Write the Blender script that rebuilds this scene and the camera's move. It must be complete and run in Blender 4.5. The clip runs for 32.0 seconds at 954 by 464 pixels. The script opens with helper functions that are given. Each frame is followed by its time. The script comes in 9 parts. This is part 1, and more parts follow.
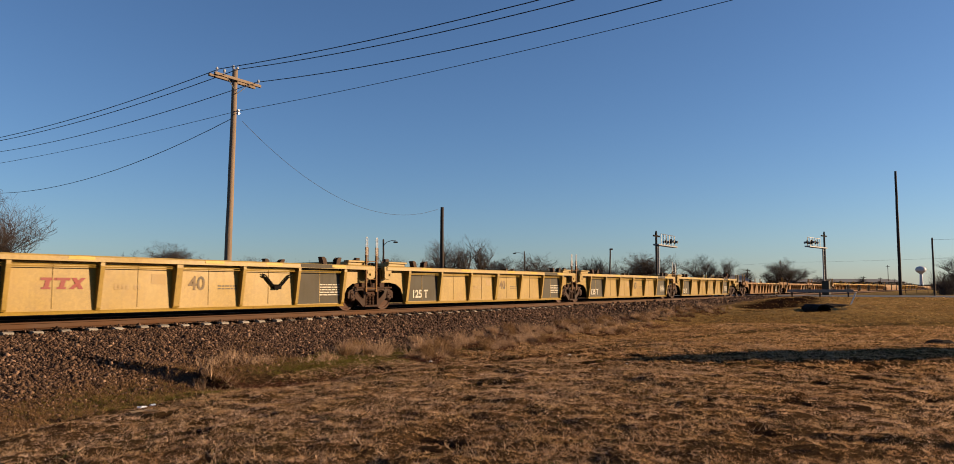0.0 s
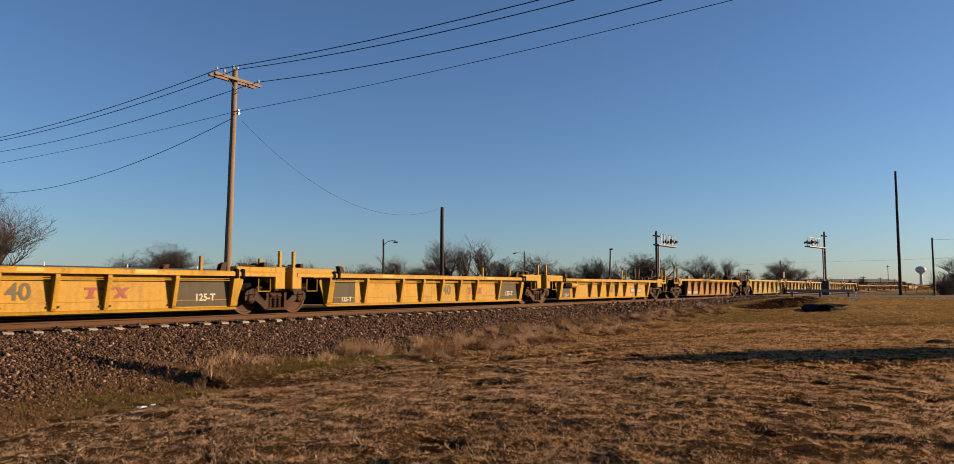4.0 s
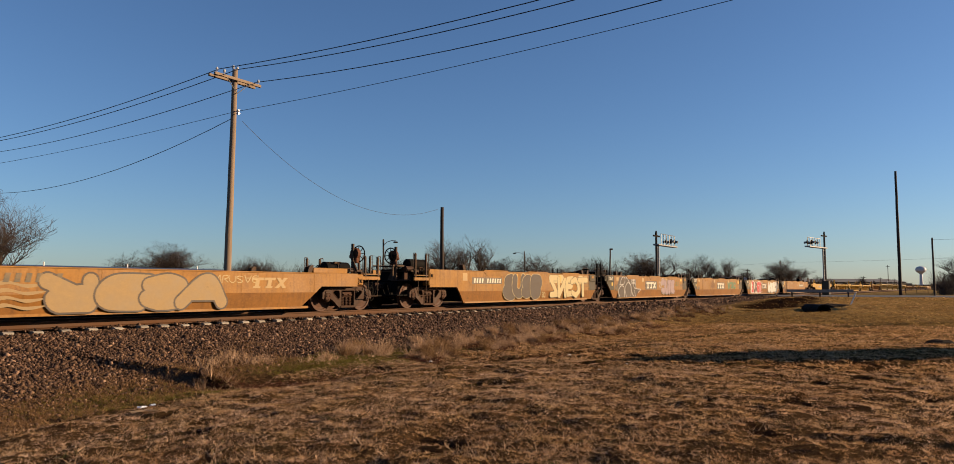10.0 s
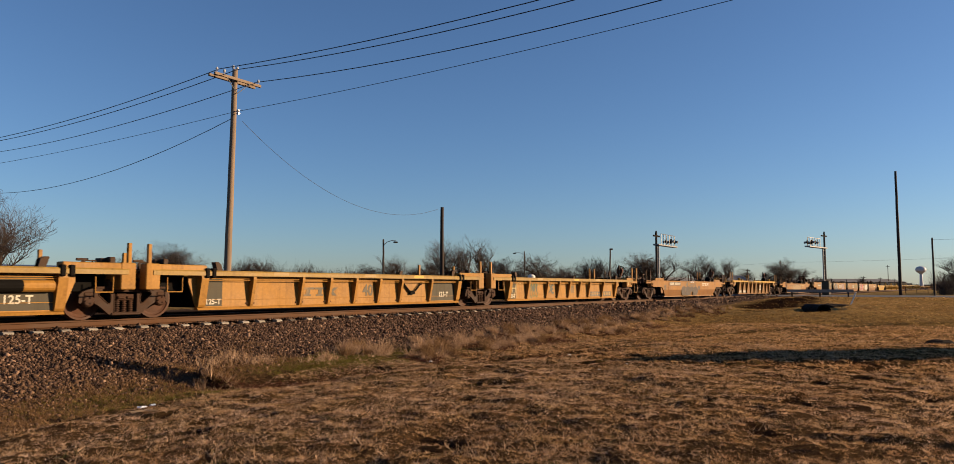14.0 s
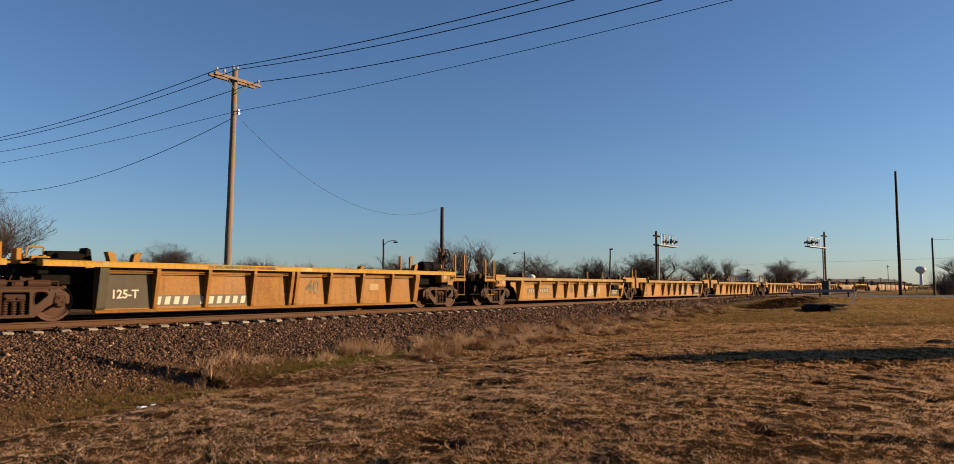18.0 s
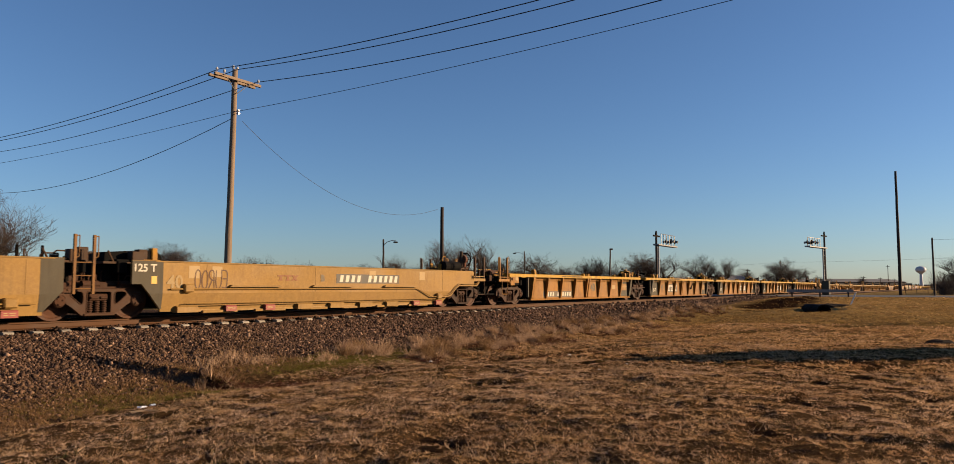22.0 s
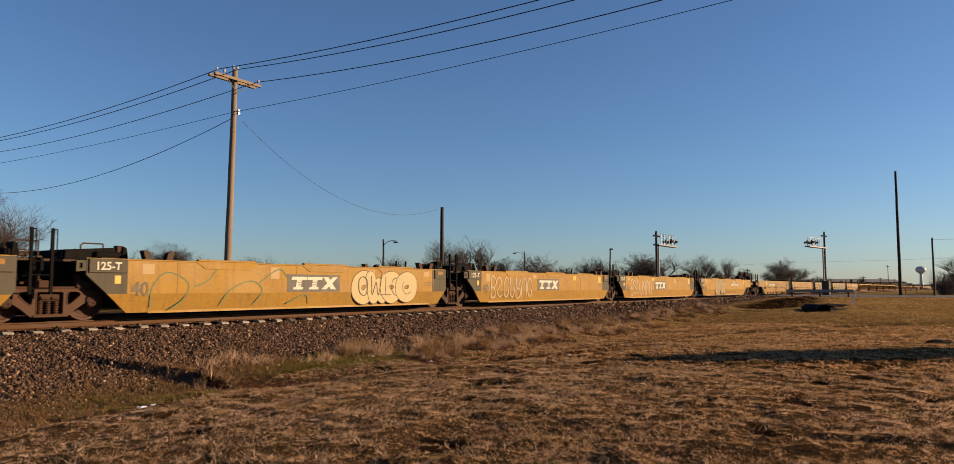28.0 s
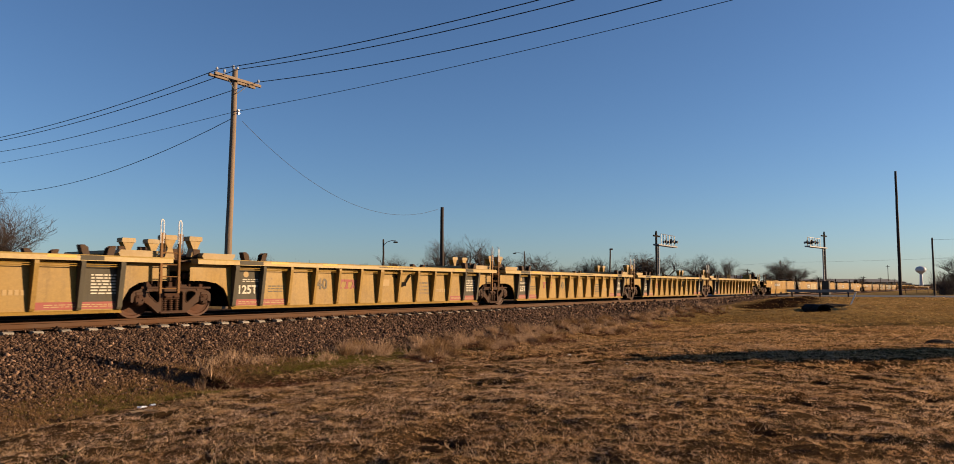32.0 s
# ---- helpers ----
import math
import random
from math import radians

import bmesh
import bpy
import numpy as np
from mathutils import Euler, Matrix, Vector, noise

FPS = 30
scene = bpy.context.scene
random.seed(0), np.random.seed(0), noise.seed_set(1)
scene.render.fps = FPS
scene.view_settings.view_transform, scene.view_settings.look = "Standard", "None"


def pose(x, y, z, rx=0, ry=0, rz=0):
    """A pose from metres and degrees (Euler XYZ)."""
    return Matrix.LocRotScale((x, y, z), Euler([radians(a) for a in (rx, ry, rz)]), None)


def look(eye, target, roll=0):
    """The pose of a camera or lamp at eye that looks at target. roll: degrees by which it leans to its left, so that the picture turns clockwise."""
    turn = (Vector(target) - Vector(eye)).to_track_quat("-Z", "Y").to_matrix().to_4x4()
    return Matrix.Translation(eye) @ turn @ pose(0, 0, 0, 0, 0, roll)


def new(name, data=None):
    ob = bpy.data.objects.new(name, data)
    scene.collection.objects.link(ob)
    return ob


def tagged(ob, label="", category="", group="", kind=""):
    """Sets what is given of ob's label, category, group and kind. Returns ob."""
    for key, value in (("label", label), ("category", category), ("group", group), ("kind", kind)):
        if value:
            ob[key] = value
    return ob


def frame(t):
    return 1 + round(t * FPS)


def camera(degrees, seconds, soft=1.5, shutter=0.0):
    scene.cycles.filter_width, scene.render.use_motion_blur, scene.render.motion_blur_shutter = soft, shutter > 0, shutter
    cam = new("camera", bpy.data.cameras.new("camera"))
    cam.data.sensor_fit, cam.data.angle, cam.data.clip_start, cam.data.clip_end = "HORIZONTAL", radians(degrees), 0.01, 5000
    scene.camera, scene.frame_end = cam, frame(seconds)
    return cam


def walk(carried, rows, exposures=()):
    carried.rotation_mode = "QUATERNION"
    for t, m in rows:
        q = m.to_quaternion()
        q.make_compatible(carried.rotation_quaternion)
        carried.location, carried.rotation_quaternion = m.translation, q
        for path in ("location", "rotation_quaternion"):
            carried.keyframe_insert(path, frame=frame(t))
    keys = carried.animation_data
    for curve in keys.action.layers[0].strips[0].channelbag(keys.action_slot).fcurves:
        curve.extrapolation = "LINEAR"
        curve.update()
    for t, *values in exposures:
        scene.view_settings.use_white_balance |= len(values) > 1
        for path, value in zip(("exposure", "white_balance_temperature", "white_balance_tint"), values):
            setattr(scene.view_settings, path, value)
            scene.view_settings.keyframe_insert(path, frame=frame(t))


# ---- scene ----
from mathutils.geometry import tessellate_polygon

# ---------------------------------------------------------------- camera
# The track runs along x with its rail tops at z = 0 and its centre line at y = 0.
TURN, TILT, CAM_H, CAM_D = 33.9, 4.34, 0.77, 18.15
cam = camera(66.3, 32.0, soft=0.45, shutter=0.045)
EYE = (0.0, -CAM_D, CAM_H)
_a, _b = radians(TURN), radians(TILT)
AIM = (math.cos(_a) * math.cos(_b), EYE[1] + math.sin(_a) * math.cos(_b), CAM_H + math.sin(_b))
walk(cam, [(0.0, look(EYE, AIM)), (32.0, look(EYE, AIM))], [(0.0, 1.0, 6500, 15), (32.0, 1.0, 6500, 15)])

# ---------------------------------------------------------------- light
SUN_EL = 14.5
SUN_AZ = TURN - 87.0            # degrees from +x, anticlockwise
sun_to = Vector((math.cos(radians(SUN_AZ)) * math.cos(radians(SUN_EL)),
                 math.sin(radians(SUN_AZ)) * math.cos(radians(SUN_EL)), math.sin(radians(SUN_EL))))
world = bpy.data.worlds.new("winter_sky")
scene.world = world
world.use_nodes = True
wn = world.node_tree
sky = wn.nodes.new("ShaderNodeTexSky")
sky.sky_type, sky.sun_disc = "NISHITA", False
sky.sun_elevation, sky.sun_rotation = radians(SUN_EL), radians(90 - SUN_AZ)
sky.altitude, sky.air_density, sky.dust_density, sky.ozone_density = 300, 1.0, 0.5, 4.9
wn.links.new(sky.outputs[0], wn.nodes["Background"].inputs[0])
wn.nodes["Background"].inputs[1].default_value = 0.062
sun_data = bpy.data.lights.new("sun", "SUN")
sun_data.energy, sun_data.angle, sun_data.color = 5.3, radians(0.55), (1.0, 0.72, 0.42)
sun = new("sun", sun_data)
sun.matrix_world = look((0, 0, 60), Vector((0, 0, 60)) - sun_to)
# ---------------------------------------------------------------- tools
class Shape:
    """Collects simple solids and turns them into one mesh."""

    def __init__(self):
        self.v, self.f = [], []

    def add(self, verts, faces):
        n = len(self.v)
        self.v.extend(tuple(p) for p in verts)
        self.f.extend(tuple(i + n for i in face) for face in faces)
        return self

    def box(self, x0, x1, y0, y1, z0, z1):
        return self.add([(x, y, z) for z in (z0, z1) for y in (y0, y1) for x in (x0, x1)],
                        [(0, 2, 3, 1), (4, 5, 7, 6), (0, 1, 5, 4), (1, 3, 7, 5), (3, 2, 6, 7), (2, 0, 4, 6)])

    def bev(self, x0, x1, y0, y1, z0, z1, c=0.01):
        """A box with chamfered edges."""
        pts, idx = [], {}
        for sz in (0, 1):
            for sy in (0, 1):
                for sx in (0, 1):
                    X, Y, Z = (x0, x1)[sx], (y0, y1)[sy], (z0, z1)[sz]
                    dx, dy, dz = c * (1 - 2 * sx), c * (1 - 2 * sy), c * (1 - 2 * sz)
                    for k, p in enumerate(((X, Y + dy, Z + dz), (X + dx, Y, Z + dz), (X + dx, Y + dy, Z))):
                        idx[sx, sy, sz, k] = len(pts)
                        pts.append(p)
        fs = []
        for k in range(3):
            for s in (0, 1):
                o = [a for a in range(3) if a != k]
                ring = []
                for a, b in ((0, 0), (1, 0), (1, 1), (0, 1)):
                    key = [0, 0, 0]
                    key[k], key[o[0]], key[o[1]] = s, a, b
                    ring.append(idx[(*key, k)])
                fs.append(tuple(ring))
        for k in range(3):
            o = [a for a in range(3) if a != k]
            for a in (0, 1):
                for b in (0, 1):
                    q = []
                    for s, which in ((0, o[0]), (0, o[1]), (1, o[1]), (1, o[0])):
                        key = [0, 0, 0]
                        key[k], key[o[0]], key[o[1]] = s, a, b
                        q.append(idx[(*key, which)])
                    fs.append(tuple(q))
        for sz in (0, 1):
            for sy in (0, 1):
                for sx in (0, 1):
                    fs.append(tuple(idx[sx, sy, sz, k] for k in range(3)))
        return self.add(pts, fs)

    def prism(self, outline, y0, y1):
        """An outline of (x, z) pushed from y0 to y1."""
        n = len(outline)
        v = [(x, y0, z) for x, z in outline] + [(x, y1, z) for x, z in outline]
        f = [tuple(range(n)), tuple(range(2 * n - 1, n - 1, -1))]
        f += [(i, n + i, n + (i + 1) % n, (i + 1) % n) for i in range(n)]
        return self.add(v, f)

    def prism_x(self, outline, x0, x1):
        """An outline of (y, z) pushed from x0 to x1."""
        n = len(outline)
        v = [(x0, y, z) for y, z in outline] + [(x1, y, z) for y, z in outline]
        f = [tuple(range(n)), tuple(range(2 * n - 1, n - 1, -1))]
        f += [(i, n + i, n + (i + 1) % n, (i + 1) % n) for i in range(n)]
        return self.add(v, f)

    def prism_z(self, outline, z0, z1):
        n = len(outline)
        v = [(x, y, z0) for x, y in outline] + [(x, y, z1) for x, y in outline]
        f = [tuple(range(n)), tuple(range(2 * n - 1, n - 1, -1))]
        f += [(i, n + i, n + (i + 1) % n, (i + 1) % n) for i in range(n)]
        return self.add(v, f)

    def rod(self, a, b, r0, r1=None, n=8, caps=True):
        """A round bar from a to b."""
        a, b = Vector(a), Vector(b)
        r1 = r0 if r1 is None else r1
        w = (b - a).normalized()
        u = w.orthogonal().normalized()
        t = w.cross(u)
        v, f = [], []
        for p, r in ((a, r0), (b, r1)):
            v += [p + u * (r * math.cos(2 * math.pi * i / n)) + t * (r * math.sin(2 * math.pi * i / n)) for i in range(n)]
        f += [(i, (i + 1) % n, n + (i + 1) % n, n + i) for i in range(n)]
        if caps:
            f += [tuple(range(n - 1, -1, -1)), tuple(range(n, 2 * n))]
        return self.add(v, f)

    def path(self, pts, r, n=6):
        for a, b in zip(pts, pts[1:]):
            self.rod(a, b, r, r, n)
        return self

    def tube(self, pts, r, n=7):
        """A bent round hose in one skin, in a plane of constant y."""
        P, base = [Vector(p) for p in pts], len(self.v)
        for i, p in enumerate(P):
            w = (P[min(i + 1, len(P) - 1)] - P[max(i - 1, 0)]).normalized()
            u, t = Vector((0, 1, 0)), w.cross(Vector((0, 1, 0)))
            self.v += [tuple(p + u * (r * math.cos(2 * math.pi * k / n)) + t * (r * math.sin(2 * math.pi * k / n))) for k in range(n)]
        for i in range(len(P) - 1):
            a, b = base + i * n, base + (i + 1) * n
            self.f += [(a + k, a + (k + 1) % n, b + (k + 1) % n, b + k) for k in range(n)]
        end = base + (len(P) - 1) * n
        self.f += [tuple(range(base + n - 1, base - 1, -1)), tuple(range(end, end + n))]
        return self

    def mesh(self, name, smooth=False):
        me = bpy.data.meshes.new(name)
        me.from_pydata(self.v, [], self.f)
        me.validate()
        bm = bmesh.new()
        bm.from_mesh(me)
        bmesh.ops.recalc_face_normals(bm, faces=bm.faces)
        bm.to_mesh(me)
        bm.free()
        if smooth:
            me.shade_smooth()
        return me


def part(name, data, material, parent, label="", m=None, smooth=False):
    """One mesh object under a thing or a part; data is a Shape or a mesh."""
    me = data.mesh(name, smooth) if isinstance(data, Shape) else data
    if material is not None and not me.materials:
        me.materials.append(material)
    ob = new(name, me)
    ob.parent = parent
    if m is not None:
        ob.matrix_basis = m
    return tagged(ob, label)


def thing(name, label, category, group="", m=None, data=None, material=None, kind="", smooth=False):
    """A top-level object: an Empty, or a mesh where data is given."""
    me = None
    if data is not None:
        me = data.mesh(name, smooth) if isinstance(data, Shape) else data
        if material is not None and not me.materials:
            me.materials.append(material)
    ob = new(name, me)
    if m is not None:
        ob.matrix_basis = m
    return tagged(ob, label, category, group, kind)


# ---------------------------------------------------------------- materials
def mat(name, base, rough=0.7, metal=0.0, var=0.25, scale=3.0, fine=40.0, bump=0.2, stain=None, stain_amt=0.5,
        stain_scale=1.2, spec=0.22, rand=0.0, stretch=(1, 1, 1), streak=0.0, bump_dist=0.01, chips=None):
    """Base colour with two scales of variation, stains of another colour and fine relief."""
    m = bpy.data.materials.new(name)
    m.use_nodes = True
    nt = m.node_tree
    N, L = nt.nodes, nt.links
    bs = N["Principled BSDF"]
    tc = N.new("ShaderNodeTexCoord")
    mp = N.new("ShaderNodeMapping")
    mp.inputs["Scale"].default_value = stretch
    oi = N.new("ShaderNodeObjectInfo")
    off = N.new("ShaderNodeVectorMath")
    off.operation = "MULTIPLY_ADD"
    off.inputs[1].default_value = (1, 1, 1)
    mul = N.new("ShaderNodeMath")
    mul.operation = "MULTIPLY"
    mul.inputs[1].default_value = 37.0
    L.new(oi.outputs["Random"], mul.inputs[0])
    L.new(tc.outputs["Object"], mp.inputs[0])
    L.new(mp.outputs[0], off.inputs[0])
    L.new(mul.outputs[0], off.inputs[2])

    def tex(sc, detail, rough_):
        n = N.new("ShaderNodeTexNoise")
        n.inputs["Scale"].default_value, n.inputs["Detail"].default_value, n.inputs["Roughness"].default_value = sc, detail, rough_
        L.new(off.outputs[0], n.inputs["Vector"])
        return n

    big, small = tex(scale, 5, 0.6), tex(fine, 4, 0.65)

    def ramp(src, lo, hi, a, b):
        r = N.new("ShaderNodeMapRange")
        r.inputs[1].default_value, r.inputs[2].default_value, r.inputs[3].default_value, r.inputs[4].default_value = lo, hi, a, b
        L.new(src, r.inputs[0])
        return r.outputs[0]

    def mixc(fac, a, b, mode="MIX"):
        x = N.new("ShaderNodeMix")
        x.data_type, x.blend_type = "RGBA", mode
        for sock, val in ((x.inputs[0], fac), (x.inputs[6], a), (x.inputs[7], b)):
            if isinstance(val, (int, float)):
                sock.default_value = val
            elif isinstance(val, tuple):
                sock.default_value = (*val[:3], 1)
            else:
                L.new(val, sock)
        return x.outputs[2]

    dark = tuple(c * (1 - var) for c in base)
    light = tuple(min(1, c * (1 + var)) for c in base)
    col = mixc(ramp(big.outputs[0], 0.3, 0.7, 0, 1), dark, light)
    col = mixc(ramp(small.outputs[0], 0.3, 0.7, 0, 0.55), col, tuple(c * (1 - var * 0.9) for c in base))
    if stain:
        st = tex(stain_scale, 6, 0.68)
        col = mixc(ramp(st.outputs[0], 0.5, 0.72, 0, stain_amt), col, stain)
    if streak:
        sm = N.new("ShaderNodeMapping")
        sm.inputs["Scale"].default_value = (9, 9, 0.7)
        L.new(off.outputs[0], sm.inputs[0])
        sn = N.new("ShaderNodeTexNoise")
        sn.inputs["Scale"].default_value, sn.inputs["Detail"].default_value = 1.0, 5
        L.new(sm.outputs[0], sn.inputs["Vector"])
        col = mixc(ramp(sn.outputs[0], 0.5, 0.75, 0, streak), col, tuple(c * 0.35 for c in (stain or base)))
    if chips:
        ch = tex(5.5, 9, 0.72)
        col = mixc(ramp(ch.outputs[0], 0.61, 0.69, 0, 0.6), col, chips)
        dust = tex(0.45, 3, 0.5)
        col = mixc(ramp(dust.outputs[0], 0.45, 0.7, 0, 0.45), col, tuple(c * 0.62 for c in base))
        mottle = tex(14, 6, 0.7)
        col = mixc(ramp(mottle.outputs[0], 0.45, 0.62, 0, 0.35), col, tuple(min(1, c * 1.3 + 0.008) for c in base))
    if rand:
        hsv = N.new("ShaderNodeHueSaturation")
        L.new(ramp(oi.outputs["Random"], 0, 1, 1 - rand, 1 + rand), hsv.inputs["Value"])
        L.new(col, hsv.inputs["Color"])
        col = hsv.outputs[0]
    L.new(col, bs.inputs["Base Color"])
    L.new(ramp(big.outputs[0], 0.3, 0.7, max(0.05, rough - 0.12), min(1, rough + 0.12)), bs.inputs["Roughness"])
    bs.inputs["Metallic"].default_value = metal
    bs.inputs["Specular IOR Level"].default_value = spec
    if bump:
        bp = N.new("ShaderNodeBump")
        bp.inputs["Strength"].default_value, bp.inputs["Distance"].default_value = bump, bump_dist
        L.new(small.outputs[0], bp.inputs["Height"])
        L.new(bp.outputs[0], bs.inputs["Normal"])
    return m


M_YELLOW = mat("yellow_paint", (0.3, 0.168, 0.011), 0.6, rand=0.06, chips=(0.05, 0.023, 0.01), var=0.14, scale=0.8, stain=(0.11, 0.049, 0.009), stain_amt=0.6, streak=0.4, bump=0.08)
M_ORANGE = mat("orange_paint", (0.2, 0.09, 0.011), 0.6, rand=0.07, chips=(0.035, 0.015, 0.007), var=0.18, scale=0.8, stain=(0.07, 0.027, 0.007), stain_amt=0.6, streak=0.5, bump=0.08)
M_TAN = mat("tan_paint", (0.195, 0.112, 0.028), 0.65, rand=0.06, chips=(0.08, 0.045, 0.018), var=0.12, scale=0.8, stain=(0.12, 0.062, 0.02), stain_amt=0.45, streak=0.25, bump=0.08)
M_GOLD = mat("golden_ochre_paint", (0.21, 0.112, 0.008), 0.6, rand=0.06, chips=(0.06, 0.028, 0.012), var=0.12, scale=0.8, stain=(0.12, 0.05, 0.009), stain_amt=0.5, streak=0.3, bump=0.08)
M_STRAW_Y = mat("pale_straw_yellow_paint", (0.232, 0.146, 0.021), 0.45, rand=0.06, chips=(0.09, 0.05, 0.018), var=0.10, scale=0.8, stain=(0.17, 0.085, 0.02), stain_amt=0.4, streak=0.2, bump=0.08, spec=0.35)
M_CHORD = mat("pale_yellow_chord_paint", (0.27, 0.183, 0.052), 0.5, rand=0.05, chips=(0.1, 0.055, 0.02), var=0.1, scale=0.8, stain=(0.17, 0.09, 0.025), stain_amt=0.4, streak=0.2, bump=0.08, spec=0.35)
M_OCHRE = mat("dusty_ochre_yellow_paint", (0.22, 0.133, 0.026), 0.5, rand=0.06, chips=(0.06, 0.032, 0.012), var=0.13, scale=0.8, stain=(0.1, 0.05, 0.012), stain_amt=0.5, streak=0.35, bump=0.08)
M_AMBER = mat("dusty_amber_paint", (0.25, 0.122, 0.02), 0.6, rand=0.06, chips=(0.06, 0.028, 0.012), var=0.14, scale=0.8, stain=(0.12, 0.052, 0.012), stain_amt=0.5, streak=0.4, bump=0.08)
M_RUSSET = mat("russet_orange_paint", (0.188, 0.088, 0.0115), 0.62, rand=0.07, chips=(0.03, 0.012, 0.006), var=0.18, scale=0.8, stain=(0.06, 0.023, 0.006), stain_amt=0.6, streak=0.45, bump=0.08)
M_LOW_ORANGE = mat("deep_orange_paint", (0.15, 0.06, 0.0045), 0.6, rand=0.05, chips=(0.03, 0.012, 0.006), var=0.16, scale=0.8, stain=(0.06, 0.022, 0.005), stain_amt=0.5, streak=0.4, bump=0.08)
M_BROWN = mat("weathered_ochre_paint", (0.16, 0.075, 0.0135), 0.65, rand=0.08, chips=(0.04, 0.018, 0.009), var=0.16, scale=0.8, stain=(0.075, 0.03, 0.008), stain_amt=0.55, streak=0.4, bump=0.1)
M_DARK = mat("dark_grey_paint", (0.058, 0.05, 0.034), 0.75, var=0.22, stain=(0.05, 0.038, 0.022), stain_amt=0.5, streak=0.3)
# near-black; on the undergear it also stands in for deep shade
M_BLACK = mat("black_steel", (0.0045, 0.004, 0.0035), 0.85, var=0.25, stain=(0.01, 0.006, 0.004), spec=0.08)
M_RUST = mat("rusty_truck_steel", (0.043, 0.019, 0.0095), 0.8, var=0.35, fine=60, stain=(0.009, 0.0055, 0.004), bump=0.4, spec=0.2)
M_CASTING = mat("dusty_brown_casting", (0.044, 0.0215, 0.0115), 0.75, rand=0.4, var=0.3, fine=50, stain=(0.022, 0.012, 0.007), bump=0.3, spec=0.2)
M_WHEEL = mat("wheel_steel", (0.055, 0.0195, 0.0072), 0.65, var=0.3, stain=(0.012, 0.006, 0.0035), bump=0.2, spec=0.25)
M_RAIL = mat("rusty_rail", (0.064, 0.027, 0.0095), 0.75, var=0.25, stain=(0.025, 0.012, 0.006), stretch=(0.3, 1, 1))
M_TIE = mat("pale_concrete", (0.24, 0.215, 0.18), 0.85, var=0.2, stain=(0.09, 0.07, 0.052), stain_amt=0.7, rand=0.4, bump=0.3)
M_WOOD = mat("weathered_pole_wood", (0.19, 0.14, 0.098), 0.85, var=0.25, scale=4, fine=60, stretch=(6, 6, 0.4), stain=(0.1, 0.07, 0.05), bump=0.5)
M_WOOD_DARK = mat("creosoted_pole_wood", (0.035, 0.025, 0.019), 0.85, var=0.25, stretch=(6, 6, 0.4), bump=0.5)
M_WHITE = mat("white_paint", (0.55, 0.54, 0.51), 0.6, var=0.06, stain=(0.5, 0.42, 0.3), stain_amt=0.35)
M_GALV = mat("galvanised_steel", (0.17, 0.17, 0.17), 0.45, metal=0.5, var=0.15)
M_WIRE = mat("dark_cable", (0.03, 0.03, 0.032), 0.6, var=0.1, bump=0)
M_ASPHALT = mat("asphalt", (0.07, 0.07, 0.072), 0.9, var=0.15, fine=80, stain=(0.05, 0.05, 0.05), bump=0.3)
M_RED = mat("faded_red_band", (0.2, 0.05, 0.04), 0.6, var=0.15, stain=(0.2, 0.1, 0.06))
M_CREAM = mat("cream_fresh_paint", (0.23, 0.162, 0.072), 0.55, var=0.08, stain=(0.4, 0.28, 0.14), stain_amt=0.4)
M_REFLECT = mat("yellow_reflector", (0.42, 0.26, 0.04), 0.4, var=0.06, bump=0)
M_LETTER = mat("white_lettering", (0.4, 0.37, 0.3), 0.6, var=0.08, fine=30, stain=(0.45, 0.35, 0.22), stain_amt=0.5, bump=0)
M_LETTER_DARK = mat("faded_black_lettering", (0.09, 0.075, 0.05), 0.65, var=0.2, fine=30, stain=(0.3, 0.17, 0.06), stain_amt=0.5, bump=0)
M_LOGO_RED = mat("faded_red_lettering", (0.2, 0.05, 0.04), 0.6, var=0.2, bump=0)
M_FADED = mat("pale_faded_lettering", (0.235, 0.165, 0.075), 0.65, var=0.15, bump=0)
M_LOGO_FADED = mat("faded_brown_lettering", (0.17, 0.072, 0.03), 0.65, var=0.2, bump=0)
M_PLATE = mat("plaque_dark_paint", (0.07, 0.065, 0.055), 0.6, var=0.25, stain=(0.2, 0.12, 0.05), stain_amt=0.5, bump=0)
M_SIGN = mat("faded_notice", (0.27, 0.185, 0.08), 0.6, var=0.12, bump=0)


def shaded_middle(m):
    """Paints the train's shade as near-black over the middle of the sleepers."""
    N, L = m.node_tree.nodes, m.node_tree.links
    bs = N["Principled BSDF"]
    src = bs.inputs["Base Color"].links[0].from_socket
    tc = N.new("ShaderNodeTexCoord")
    sep = N.new("ShaderNodeSeparateXYZ")
    ab = N.new("ShaderNodeMath")
    ab.operation = "ABSOLUTE"
    mr = N.new("ShaderNodeMapRange")
    mr.inputs[1].default_value, mr.inputs[2].default_value, mr.inputs[3].default_value, mr.inputs[4].default_value = 0.98, 1.16, 0.97, 0.0
    mx = N.new("ShaderNodeMix")
    mx.data_type = "RGBA"
    mx.inputs[7].default_value = (0.014, 0.011, 0.009, 1)
    L.new(tc.outputs["Object"], sep.inputs[0])
    L.new(sep.outputs["Y"], ab.inputs[0])
    L.new(ab.outputs[0], mr.inputs[0])
    L.new(mr.outputs[0], mx.inputs[0])
    L.new(src, mx.inputs[6])
    L.new(mx.outputs[2], bs.inputs["Base Color"])


